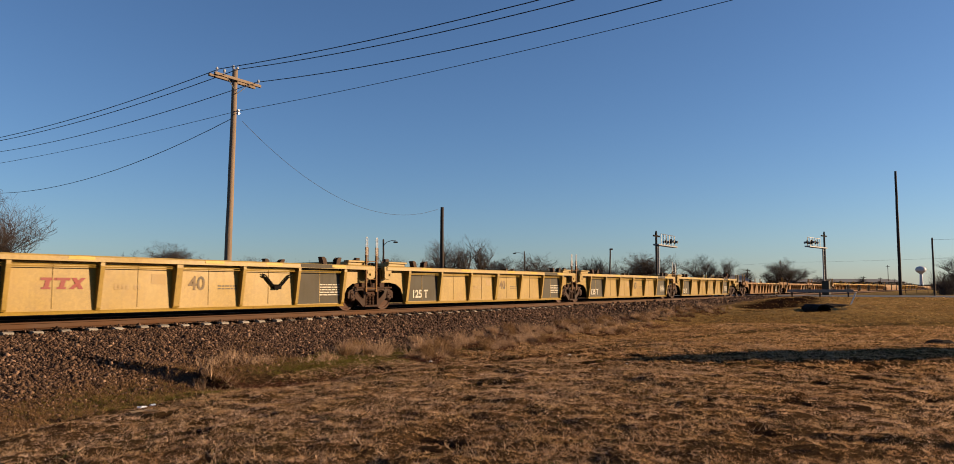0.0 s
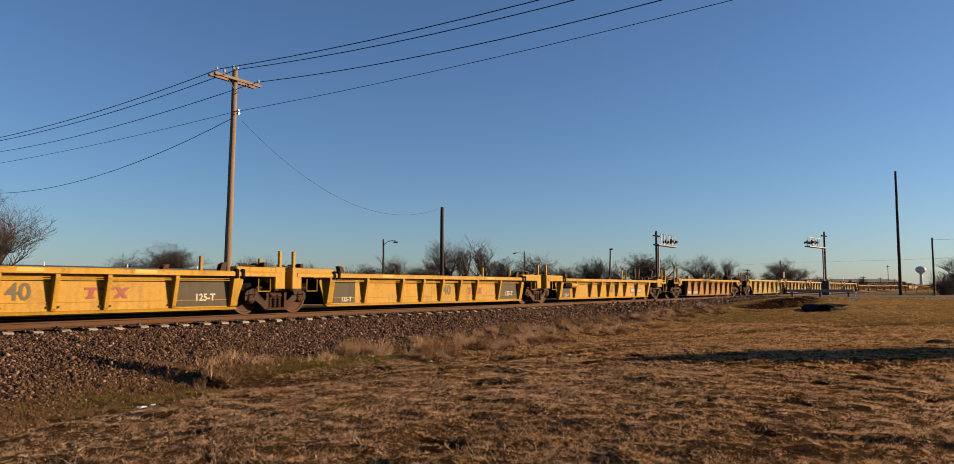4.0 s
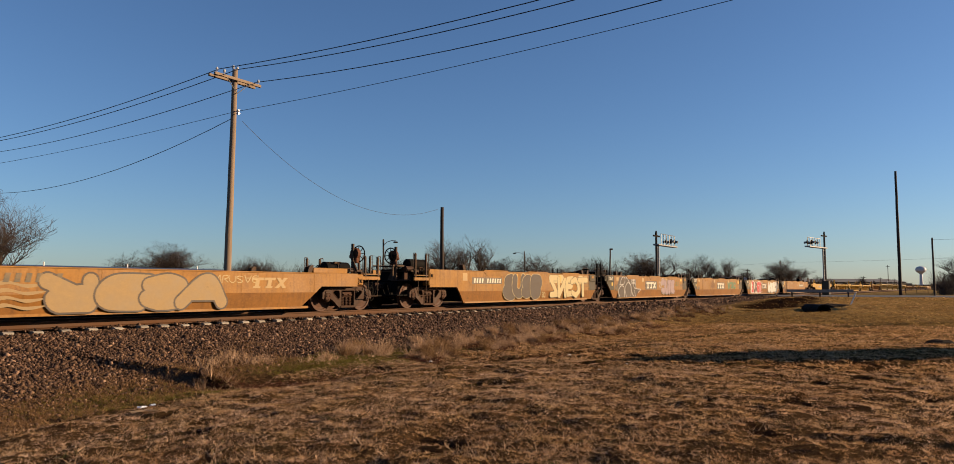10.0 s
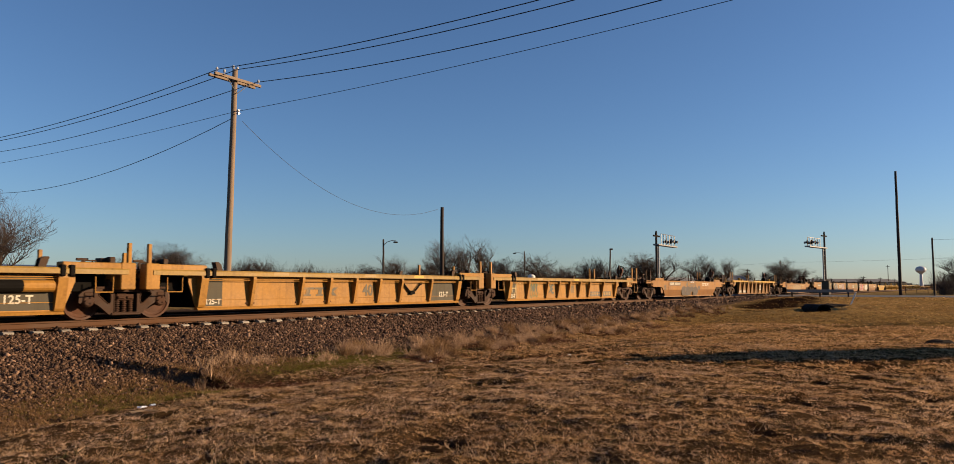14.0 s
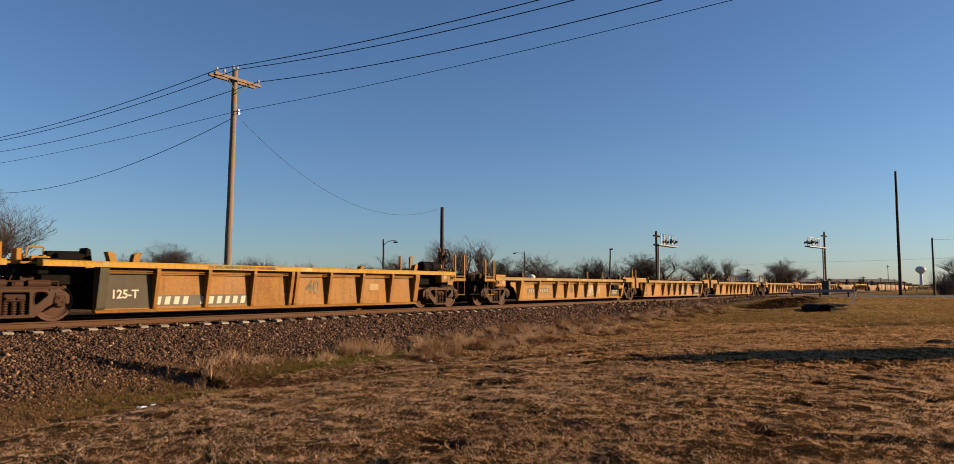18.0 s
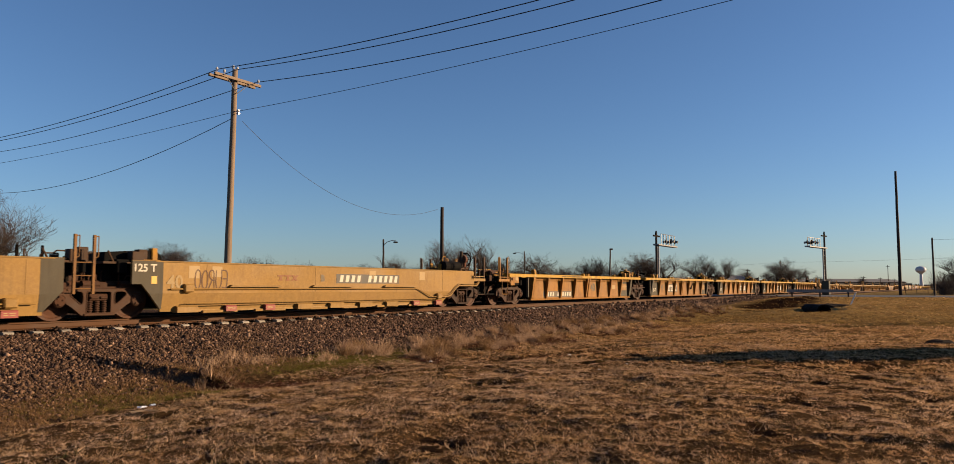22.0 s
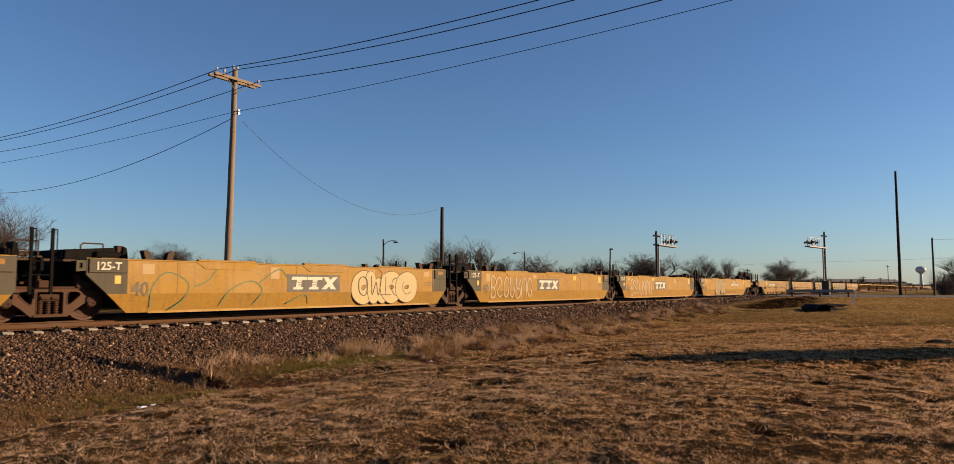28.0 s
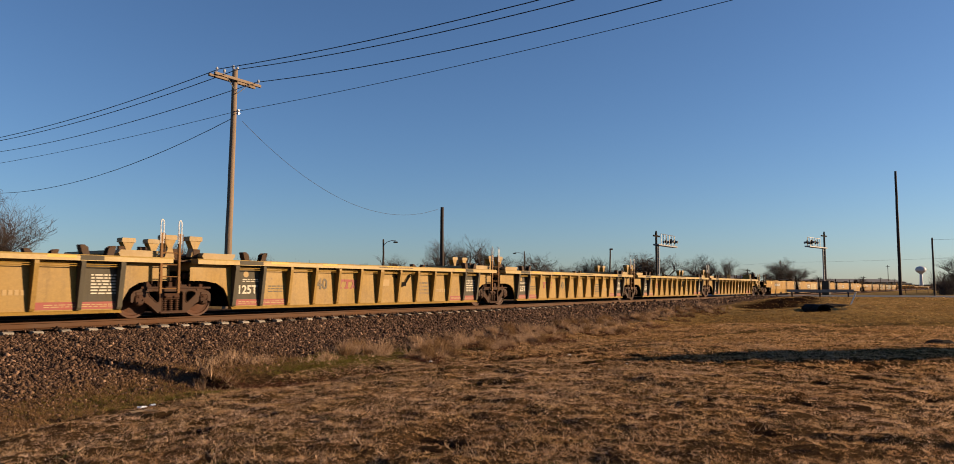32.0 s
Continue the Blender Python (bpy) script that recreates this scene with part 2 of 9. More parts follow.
shaded_middle(M_TIE)
# ---------------------------------------------------------------- ground
ROAD_X0, ROAD_X1 = 69.0, 84.0


def step01(a, b, v):
    t = np.clip((v - a) / (b - a), 0, 1)
    return t * t * (3 - 2 * t)


def lumps(x, y, size, seed):
    """Smooth value noise on a square net, -1 to 1."""
    gx, gy = np.asarray(x) / size, np.asarray(y) / size
    ix, iy = np.floor(gx), np.floor(gy)
    fx, fy = gx - ix, gy - iy
    fx, fy = fx * fx * (3 - 2 * fx), fy * fy * (3 - 2 * fy)

    def h(a, b):
        s = np.sin(a * 127.1 + b * 311.7 + seed * 74.7) * 43758.5453
        return (s - np.floor(s)) * 2 - 1

    return (h(ix, iy) * (1 - fx) + h(ix + 1, iy) * fx) * (1 - fy) + (h(ix, iy + 1) * (1 - fx) + h(ix + 1, iy + 1) * fx) * fy


def ground_z(x, y):
    """Height of the ground: ballast bed, ditch, lumpy grass, and the rise to the road."""
    x, y = np.asarray(x, float), np.asarray(y, float)
    near = np.interp(y, [-400, -30, -18, -11, -8.6, -7.4, -6.4, -5.2, -2.35, -2.0],
                     [-0.6, -0.8, -0.86, -0.92, -1.0, -1.12, -1.08, -0.93, -0.3, -0.26])
    far = np.interp(y, [2.0, 2.6, 8.2, 9.5, 12, 400], [-0.235, -0.13, -0.12, -0.6, -0.75, -0.4])
    z = np.where(y < 0, near, far)
    bed = np.abs(y) < 2.35
    # rise towards the level crossing
    rise = step01(26, ROAD_X0 - 2, x)
    z = np.where(bed, z, z * (1 - rise) + np.minimum(-0.06, z * 0.06) * rise)
    off = step01(5.0, 8.0, np.abs(y)) * (1 - 0.8 * step01(60, 75, x))
    z = z + off * (0.02 * lumps(x, y, 1.1, 1) + 0.018 * lumps(x, y, 0.43, 2) + 0.05 * np.maximum(0, lumps(x, y, 0.33, 12) - 0.1) + (1 - step01(12, 20, x)) * 0.09 * np.maximum(0, lumps(x, y, 0.7, 13) + 0.3 * lumps(x, y, 0.2, 14) - 0.5) - 0.3 * pits(x, y) + 0.024 * lumps(x, y, 0.24, 3) + 0.04 * lumps(x, y, 4.0, 4))
    slope = step01(2.2, 2.6, np.abs(y)) * (1 - step01(4.6, 5.4, np.abs(y)))
    z = z + slope * (0.03 * lumps(x, y, 0.5, 5) + 0.015 * lumps(x, y, 0.2, 6))
    z = z - 0.13 * np.exp(-(rut_distance(x, y) / 0.5) ** 2)
    z = z - 0.1 * np.exp(-(rut_distance(x, y, FAR_TRACK) / 0.3) ** 2) * (x > 18)
    tyre = rut_distance(x, y, TYRE_LINE)
    z = z - 0.07 * np.exp(-(tyre / 0.13) ** 2) + 0.05 * np.exp(-((tyre - 0.3) / 0.16) ** 2)
    # broken bank above the ditch
    u, s = ((x - 8.8) * -0.447 + (y + 6.2) * 0.894) / 2.9, (x - 8.8) * 0.894 + (y + 6.2) * 0.447
    z = z + 0.24 * np.sqrt(np.clip(1 - u, 0, 1)) * step01(-0.25, 0.05, u) * step01(-0.06, 0.06, s) * np.exp(-(np.maximum(s, 0) / 0.55) ** 2)
    # culvert hollow beside the road
    z = z - 1.0 * np.exp(-(((x - 46.2) / 1.6) ** 2 + ((y + 10.9) / 0.8) ** 2)) + 0.22 * np.exp(-(((x - 56.5) / 4.5) ** 2 + ((y + 7.6) / 1.4) ** 2)) * (1 + lumps(x, y, 0.9, 9))
    # road and crossing level with the rails
    onroad = step01(ROAD_X0 - 1.2, ROAD_X0, x) * (1 - step01(ROAD_X1, ROAD_X1 + 1.2, x))
    return np.where(bed, z, z * (1 - onroad) - 0.035 * onroad)


RUT = [(4.5, -7.4), (6.0, -6.6), (7.6, -6.25), (8.7, -6.2), (9.9, -6.9), (12.4, -7.2), (14.8, -8.1), (17.6, -8.8), (21.0, -10.0)]
FAR_TRACK = [(19.0, -7.6), (21.2, -8.8), (25.0, -10.0), (27.6, -10.4), (31.2, -12.2), (34.3, -14.9), (36.7, -17.6)]
TYRE_LINE = [(10.6, -8.4), (12.0, -9.3), (14.3, -10.8), (15.8, -12.3), (17.2, -14.1), (19.5, -17.8)]


def rut_distance(x, y, line=RUT):
    """Distance to the bare rut that leaves the ditch, or to another line."""
    x, y = np.asarray(x, float), np.asarray(y, float)
    best = np.full(np.broadcast(x, y).shape, 99.0)
    for (x0, y0), (x1, y1) in zip(line, line[1:]):
        dx, dy = x1 - x0, y1 - y0
        t = np.clip(((x - x0) * dx + (y - y0) * dy) / (dx * dx + dy * dy), 0, 1)
        best = np.minimum(best, np.hypot(x - x0 - t * dx, y - y0 - t * dy))
    return best


def pits(x, y):
    """Small worn hollows in the near lawn, 0 where there are none."""
    v = lumps(x, y, 0.5, 16) + 0.35 * lumps(x, y, 0.18, 17) + 0.15 * lumps(x, y, 2.6, 18) - 0.6
    return np.clip(v, 0, 0.5) * (1 - step01(16, 22, np.asarray(x)))


def axis(*runs):
    out = []
    for a, b, s in runs:
        out += list(np.arange(a, b - 1e-6, s))
    return np.array(out + [runs[-1][1]])


def ground_material():
    m = bpy.data.materials.new("winter_ground")
    m.use_nodes = True
    nt = m.node_tree
    N, L = nt.nodes, nt.links
    bs = N["Principled BSDF"]
    bs.inputs["Roughness"].default_value, bs.inputs["Specular IOR Level"].default_value = 0.95, 0.0
    geo = N.new("ShaderNodeNewGeometry")

    def tex(sc, det=5, rg=0.6, st=(1, 1, 1)):
        mp = N.new("ShaderNodeMapping")
        mp.inputs["Scale"].default_value = st
        L.new(geo.outputs["Position"], mp.inputs[0])
        n = N.new("ShaderNodeTexNoise")
        n.inputs["Scale"].default_value, n.inputs["Detail"].default_value, n.inputs["Roughness"].default_value = sc, det, rg
        L.new(mp.outputs[0], n.inputs["Vector"])
        return n.outputs[0]

    def rng(src, lo, hi, a=0.0, b=1.0):
        r = N.new("ShaderNodeMapRange")
        for i, v in enumerate((lo, hi, a, b)):
            r.inputs[i + 1].default_value = v
        L.new(src, r.inputs[0])
        return r.outputs[0]

    def mix(fac, a, b):
        x = N.new("ShaderNodeMix")
        x.data_type = "RGBA"
        L.new(fac, x.inputs[0])
        for s, v in ((x.inputs[6], a), (x.inputs[7], b)):
            if isinstance(v, tuple):
                s.default_value = (*v, 1)
            else:
                L.new(v, s)
        return x.outputs[2]

    def add(a, b, op="ADD"):
        n = N.new("ShaderNodeMath")
        n.operation = op
        for s, v in zip(n.inputs, (a, b)):
            if isinstance(v, (int, float)):
                s.default_value = v
            else:
                L.new(v, s)
        return n.outputs[0]

    sep = N.new("ShaderNodeSeparateXYZ")
    L.new(geo.outputs["Position"], sep.inputs[0])
    n_big, n_mid, n_fine, n_grain = tex(0.35), tex(1.6), tex(9, 6), tex(45, 4, 0.7)
    # near soil kept very dark, which deepens the shade between blades
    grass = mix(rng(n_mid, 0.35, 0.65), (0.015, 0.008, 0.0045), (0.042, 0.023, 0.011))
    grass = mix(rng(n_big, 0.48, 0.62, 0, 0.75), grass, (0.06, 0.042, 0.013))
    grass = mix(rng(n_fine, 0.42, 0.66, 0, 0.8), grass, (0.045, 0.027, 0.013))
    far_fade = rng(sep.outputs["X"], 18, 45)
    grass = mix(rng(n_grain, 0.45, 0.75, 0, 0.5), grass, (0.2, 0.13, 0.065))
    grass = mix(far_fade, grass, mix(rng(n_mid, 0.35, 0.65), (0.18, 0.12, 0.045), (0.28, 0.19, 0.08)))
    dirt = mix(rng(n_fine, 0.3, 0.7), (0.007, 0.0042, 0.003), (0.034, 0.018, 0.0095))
    stone = mix(rng(n_grain, 0.3, 0.7), (0.03, 0.02, 0.015), (0.105, 0.07, 0.05))
    # train's shade put into the ground colour, from the near rail to behind the track
    train_shade = add(rng(sep.outputs["Y"], -1.3, -0.9), rng(sep.outputs["Y"], 5.5, 7.5, 1, 0), "MULTIPLY")
    wob = add(add(sep.outputs["Y"], rng(n_mid, 0.2, 0.8, -0.8, 0.8)), rng(sep.outputs["X"], 6.0, 11.0, 1.6, 0.0))
    # grass gives way to bare ditch soil, then to ballast
    at = N.new("ShaderNodeAttribute")
    at.attribute_name = "bare"
    ditch = at.outputs["Fac"]
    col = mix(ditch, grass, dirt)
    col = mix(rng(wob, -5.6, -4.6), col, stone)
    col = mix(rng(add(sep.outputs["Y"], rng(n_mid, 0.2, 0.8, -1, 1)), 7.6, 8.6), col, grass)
    # near-black here stands in for shade under and behind the cars
    col = mix(train_shade, col, (0.005, 0.004, 0.0032))
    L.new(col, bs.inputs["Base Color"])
    bp = N.new("ShaderNodeBump")
    bp.inputs["Strength"].default_value, bp.inputs["Distance"].default_value = 0.9, 0.03
    L.new(add(n_fine, n_grain), bp.inputs["Height"])
    L.new(bp.outputs[0], bs.inputs["Normal"])
    return m


M_GROUND = ground_material()


def build_ground():
    xs = axis((-3000, -400, 400), (-400, -60, 40), (-60, -4, 3), (-4, 3, 0.2), (3, 20, 0.085), (20, 40, 0.22), (40, 62, 0.5), (62, 92, 0.6),
              (92, 140, 3), (140, 500, 20), (500, 4000, 250))
    ys = axis((-3000, -400, 400), (-400, -60, 30), (-60, -24, 2), (-24, -16, 0.3), (-16, -5.4, 0.09), (-5.4, -4.4, 0.12), (-4.4, 4.4, 0.2), (4.4, 12, 0.6),
              (12, 60, 4), (60, 400, 30), (400, 3600, 400))
    X, Y = np.meshgrid(xs, ys)
    Z = ground_z(X, Y)
    nx, ny = len(xs), len(ys)
    verts = np.stack([X.ravel(), Y.ravel(), Z.ravel()], 1)
    i = np.arange(nx * ny).reshape(ny, nx)
    quads = np.stack([i[:-1, :-1].ravel(), i[:-1, 1:].ravel(), i[1:, 1:].ravel(), i[1:, :-1].ravel()], 1)
    me = bpy.data.meshes.new("ground")
    me.vertices.add(len(verts))
    me.vertices.foreach_set("co", verts.ravel())
    me.loops.add(quads.size)
    me.loops.foreach_set("vertex_index", quads.ravel())
    me.polygons.add(len(quads))
    me.polygons.foreach_set("loop_start", np.arange(0, quads.size, 4))
    me.polygons.foreach_set("use_smooth", np.ones(len(quads), bool))
    me.update(calc_edges=True)
    bare = me.attributes.new("bare", "FLOAT", "POINT")
    heap = np.exp(-((X - 53) / 8.5) ** 2 - ((Y + 7.6) / 2.6) ** 2) + 0.25 * lumps(X, Y, 1.2, 23)
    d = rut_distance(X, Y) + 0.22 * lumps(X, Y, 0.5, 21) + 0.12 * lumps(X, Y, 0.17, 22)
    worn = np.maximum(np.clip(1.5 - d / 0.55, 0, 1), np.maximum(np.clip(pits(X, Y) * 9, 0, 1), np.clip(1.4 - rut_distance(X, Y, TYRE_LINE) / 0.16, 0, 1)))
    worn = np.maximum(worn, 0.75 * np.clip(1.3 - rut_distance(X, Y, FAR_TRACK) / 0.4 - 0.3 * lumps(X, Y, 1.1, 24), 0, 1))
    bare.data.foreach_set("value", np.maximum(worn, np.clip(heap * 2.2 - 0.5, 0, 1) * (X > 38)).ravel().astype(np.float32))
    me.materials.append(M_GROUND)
    return tagged(new("ground", me), "dry winter grass, bare ditch soil and gravel slope", "ground", kind="structure")


build_ground()

road = Shape()
for x0, x1 in ((ROAD_X0, ROAD_X1),):
    road.prism_z([(x0, -120), (x1, -120), (x1, -1.25), (x0, -1.25)], -0.2, -0.012)
    road.prism_z([(x0, 1.25), (x1, 1.25), (x1, 160), (x0, 160)], -0.2, -0.012)
    road.prism_z([(x0, -0.62), (x1, -0.62), (x1, 0.62), (x0, 0.62)], -0.2, -0.012)
thing("road", "grey asphalt road over the level crossing", "road", data=road, material=M_ASPHALT, kind="structure")

# ---------------------------------------------------------------- track
RAIL_OUT = [(-0.075, -0.172), (0.075, -0.172), (0.075, -0.160), (0.012, -0.135), (0.010, -0.045), (0.037, -0.035), (0.037, -0.006),
            (0.030, 0.0), (-0.030, 0.0), (-0.037, -0.006), (-0.037, -0.035), (-0.010, -0.045), (-0.012, -0.135), (-0.075, -0.160)]


def build_track():
    for side in (-1, 1):
        thing("rail", "rusty brown steel rail with a worn bright head", "rail", "rails of the track",
              m=pose(0, side * 0.755, 0), data=Shape().prism_x(RAIL_OUT, -60, 1200), material=M_RAIL)
    tie = Shape().prism_x([(-1.27, -0.40), (1.27, -0.40), (1.27, -0.2), (1.2, -0.176), (-1.2, -0.176), (-1.27, -0.2)], -0.105, 0.105)
    me = tie.mesh("sleeper")
    me.materials.append(M_TIE)
    rnd = random.Random(4)
    track = thing("track_bed", "concrete sleepers of the railway track in ballast", "track", kind="structure")
    for k in range(230):
        x = -14 + k * 0.61
        if ROAD_X0 < x < ROAD_X1:
            continue
        part("sleeper", me, None, track, m=pose(x + rnd.uniform(-0.03, 0.03), rnd.uniform(-0.04, 0.02), rnd.uniform(-0.012, 0.012), 0, 0, rnd.uniform(-1.2, 1.2)))


build_track()
# ---------------------------------------------------------------- poles and wires
M_PORCELAIN = mat("grey_porcelain", (0.32, 0.33, 0.35), 0.25, var=0.1, bump=0)


def wood_pole(label, x, y, z0, h, r0, r1, lean=(0, 0), material=None, name="utility_pole"):
    p = thing(name, label, "utility pole", m=pose(x, y, z0, lean[0], lean[1], 0))
    s = Shape()
    n, k = 10, 12
    rnd = random.Random(int(x * 10))
    v, f = [], []
    for i in range(n + 1):
        z = -0.4 + (h + 0.4) * i / n
        r = r0 + (r1 - r0) * i / n
        dx, dy = rnd.uniform(-0.012, 0.012), rnd.uniform(-0.012, 0.012)
        v += [(dx + r * math.cos(2 * math.pi * j / k), dy + r * math.sin(2 * math.pi * j / k), z) for j in range(k)]
    for i in range(n):
        f += [(i * k + j, i * k + (j + 1) % k, (i + 1) * k + (j + 1) % k, (i + 1) * k + j) for j in range(k)]
    f += [tuple(range(k - 1, -1, -1)), tuple(range(n * k, (n + 1) * k))]
    s.add(v, f)
    part("pole_shaft", s, material or M_WOOD, p, smooth=True)
    return p


pole_main = wood_pole("weathered grey wooden utility pole with a double crossarm", 20.12, 8.35, -0.95, 11.3, 0.17, 0.115, (0, 0.85))
for k, dy in enumerate((-0.2, 0.2)):
    part("crossarm", Shape().bev(-1.22, 1.22, -0.05, 0.05, -0.06, 0.06, 0.008), M_WOOD, pole_main, m=pose(0.02, dy - 0.02, 10.82))
for e in (-1, 1):
    part("arm_brace", Shape().rod((e * 0.62, -0.27, 10.78), (0.0, -0.2, 10.2), 0.018, n=6), M_GALV, pole_main)

ins = Shape()
for z, r in ((0.0, 0.02), (0.08, 0.045), (0.13, 0.06), (0.17, 0.045)):
    ins.rod((0, 0, z), (0, 0, z + 0.05), r, r * 0.9, 8)
ins_me = ins.mesh("insulator")
ins_me.materials.append(M_PORCELAIN)
for x, z in ((-1.1, 10.88), (-0.72, 10.88), (1.1, 10.88)):
    part("insulator", ins_me, None, pole_main, m=pose(x + 0.02, -0.2, z))
for x in (-0.1, 0.12):
    part("insulator", ins_me, None, pole_main, m=pose(x, 0, 11.25))
for z in (9.42, 9.3):
    part("insulator", ins_me, None, pole_main, m=pose(0, -0.17, z, 90, 0, 0))
pole_short = wood_pole("short dark wooden service pole", 35.35, 8.15, -0.95, 6.56, 0.13, 0.1, (0, 0), M_WOOD_DARK)
pole_tall = wood_pole("tall dark bare wooden pole beside the road", 88.74, -12.15, -0.1, 13.2, 0.17, 0.11, (0, 0), M_WOOD_DARK)
pole_slim = wood_pole("slim dark wooden pole beside the road", 83.65, -15.35, -0.1, 5.7, 0.1, 0.075, (0, 0), M_WOOD_DARK)


def wire(label, a, b, sag, r=0.015, n=26):
    cu = bpy.data.curves.new("power_line", "CURVE")
    cu.dimensions, cu.bevel_depth, cu.bevel_resolution = "3D", r, 1
    sp = cu.splines.new("POLY")
    sp.points.add(n)
    A, B = Vector(a), Vector(b)
    for i in range(n + 1):
        t = i / n
        p = A + (B - A) * t
        sp.points[i].co = (p.x, p.y, p.z - 4 * sag * t * (1 - t), 1)
    cu.materials.append(M_WIRE)
    return tagged(new("power_line", cu), label, "cable", "wires of the power line")


A1, A2, A3, A4, A5, A6 = (19.41, 8.28, 10.16), (20.33, 8.26, 10.36), (21.39, 8.29, 10.04), (20.2, 8.27, 8.43), (20.24, 8.39, 8.18), (20.54, 8.11, 8.07)
for a, b, sag in ((A1, (20.29, -48, 14.36), 1.91), (A2, (21.28, -48, 15.63), 2.37), (A3, (20.95, -48, 15.04), 2.43)):
    wire("dark overhead conductor across the railway", a, b, sag, 0.0165)
wire("thin neutral wire across the railway", A4, (19.26, -48, 11.28), 1.04, 0.01)
for a, b, sag in ((A1, (18.08, 52, 10.92), 1.27), (A2, (19.87, 52, 11.06), 1.10), (A3, (25.05, 52, 11.48), 0.68)):
    wire("dark overhead conductor away from the railway", a, b, sag, 0.0165)
wire("thin neutral wire away from the railway", A4, (19.84, 52, 8.99), 0.51, 0.01)
wire("sagging service cable away from the railway", A5, (22.58, 52, 9.88), 2.39, 0.014)
wire("slack service drop to the short pole", A6, (35.2, 8.28, 5.51), 1.75, 0.008, 40)

# the poles that carry the far ends of the line
for x, y, h in ((20.5, -48, 16.2), (21.5, 52, 12.0)):
    p = wood_pole("weathered wooden utility pole carrying the line", x, y, -0.8, h, 0.17, 0.12)
    part("crossarm", Shape().bev(-2.2, 3.4, -0.05, 0.05, -0.06, 0.06, 0.008), M_WOOD, p, m=pose(0, 0, h - 0.6))

# street lamps and far poles
for x, y, z, reach in ((45.5, 21.7, 4.72, 1.0), (77.95, 27.2, 5.2, -1.2)):
    p = wood_pole("dark pole with a street lamp on a curved arm", x, y, -0.9, z + 0.9, 0.09, 0.07, (0, 0), M_WOOD_DARK, "street_lamp")
    top = z + 0.9
    ex, ey = 0.558 * reach, -0.83 * reach
    part("lamp_arm", Shape().path([(0, 0, top - 0.5), (ex * 0.3, ey * 0.3, top - 0.22), (ex * 0.7, ey * 0.7, top - 0.1), (ex, ey, top - 0.12)], 0.025), M_GALV, p)
    part("lamp_head", Shape().prism_x([(-0.12, 0), (0.12, 0), (0.08, 0.12), (-0.08, 0.12)], -0.16, 0.16), M_BLACK, p, m=pose(ex, ey, top - 0.3))
p = wood_pole("leaning dark pole with a small lamp", 74.4, 14.5, -0.9, 5.9, 0.1, 0.07, (4, -4), M_WOOD_DARK, "street_lamp")
part("lamp_head", Shape().bev(-0.05, 0.5, -0.1, 0.1, 5.75, 5.92, 0.03), M_BLACK, p)
far_pole = wood_pole("far thin wooden pole with a short crossarm", 160.0, 14.0, -0.6, 7.0, 0.12, 0.09, (0, 0), M_WOOD_DARK)
part("crossarm", Shape().bev(-0.9, 0.9, -0.06, 0.06, 6.4, 6.55, 0.01), M_WOOD_DARK, far_pole)
wire("far thin overhead wire beyond the road", (160, 14, 5.9), (108, -58, 6.2), 0.6, 0.012)
wire("far thin overhead wire beyond the road", (160, 14, 5.9), (190, 96, 6.2), 0.9, 0.012)
wire("thin wire from the roadside pole", (83.65, -15.35, 5.4), (66, -40, 5.9), 0.4, 0.01)


# ---------------------------------------------------------------- level crossing signals
def signal_mast(label, x, y, h, turn, arm_z):
    p = thing("crossing_signal", label, "railway signal", "signals of the level crossing", m=pose(x, y, -0.15, 0, 0, turn))
    part("mast", Shape().rod((0, 0, 0), (0, 0, h), 0.12, 0.10, 10), M_WOOD_DARK, p)
    part("mast", Shape().rod((0.55, 0, 0), (0.55, 0, arm_z), 0.08, 0.08, 10), M_GALV, p)
    for k in range(9):
        z = 0.6 + k * (arm_z - 0.8) / 8
        part("rung", kept_rung(), None, p, m=pose(0, 0, z))
    part("foot_plate", Shape().bev(-0.4, 0.95, -0.4, 0.4, 0, 0.12, 0.02), M_TIE, p)
    part("cantilever", Shape().bev(-0.1, 5.2, -0.28, 0.28, arm_z, arm_z + 0.14, 0.02), M_GALV, p)
    for k in range(6):
        part("rail_post", Shape().rod((0.6 + 0.75 * k, -0.26, arm_z + 0.1), (0.6 + 0.75 * k, -0.26, arm_z + 1.1), 0.035, n=6), M_GALV, p)
    part("hand_rail", Shape().rod((0.5, -0.26, arm_z + 1.1), (4.4, -0.26, arm_z + 1.1), 0.03, n=6), M_GALV, p)
    for k, bx in enumerate((3.4, 4.5)):
        for sy in (-1, 1):
            part("lamp_disc", Shape().rod((bx, sy * 0.2, arm_z + 0.55), (bx, sy * 0.26, arm_z + 0.55), 0.22, n=18), M_BLACK, p)
            part("lamp_hood", Shape().rod((bx, sy * 0.26, arm_z + 0.55), (bx, sy * 0.55, arm_z + 0.5), 0.1, 0.12, 12), M_GALV, p)
    part("lamp_bar", Shape().rod((3.0, 0, arm_z + 0.55), (4.9, 0, arm_z + 0.55), 0.05, n=8), M_GALV, p)
    part("top_bar", Shape().bev(-0.75, 0.9, -0.05, 0.05, h - 0.35, h - 0.2, 0.01), M_BLACK, p)
    part("bell", Shape().rod((0, 0, h), (0, 0, h + 0.22), 0.11, 0.05, 12), M_BLACK, p)
    return p


_rung = []


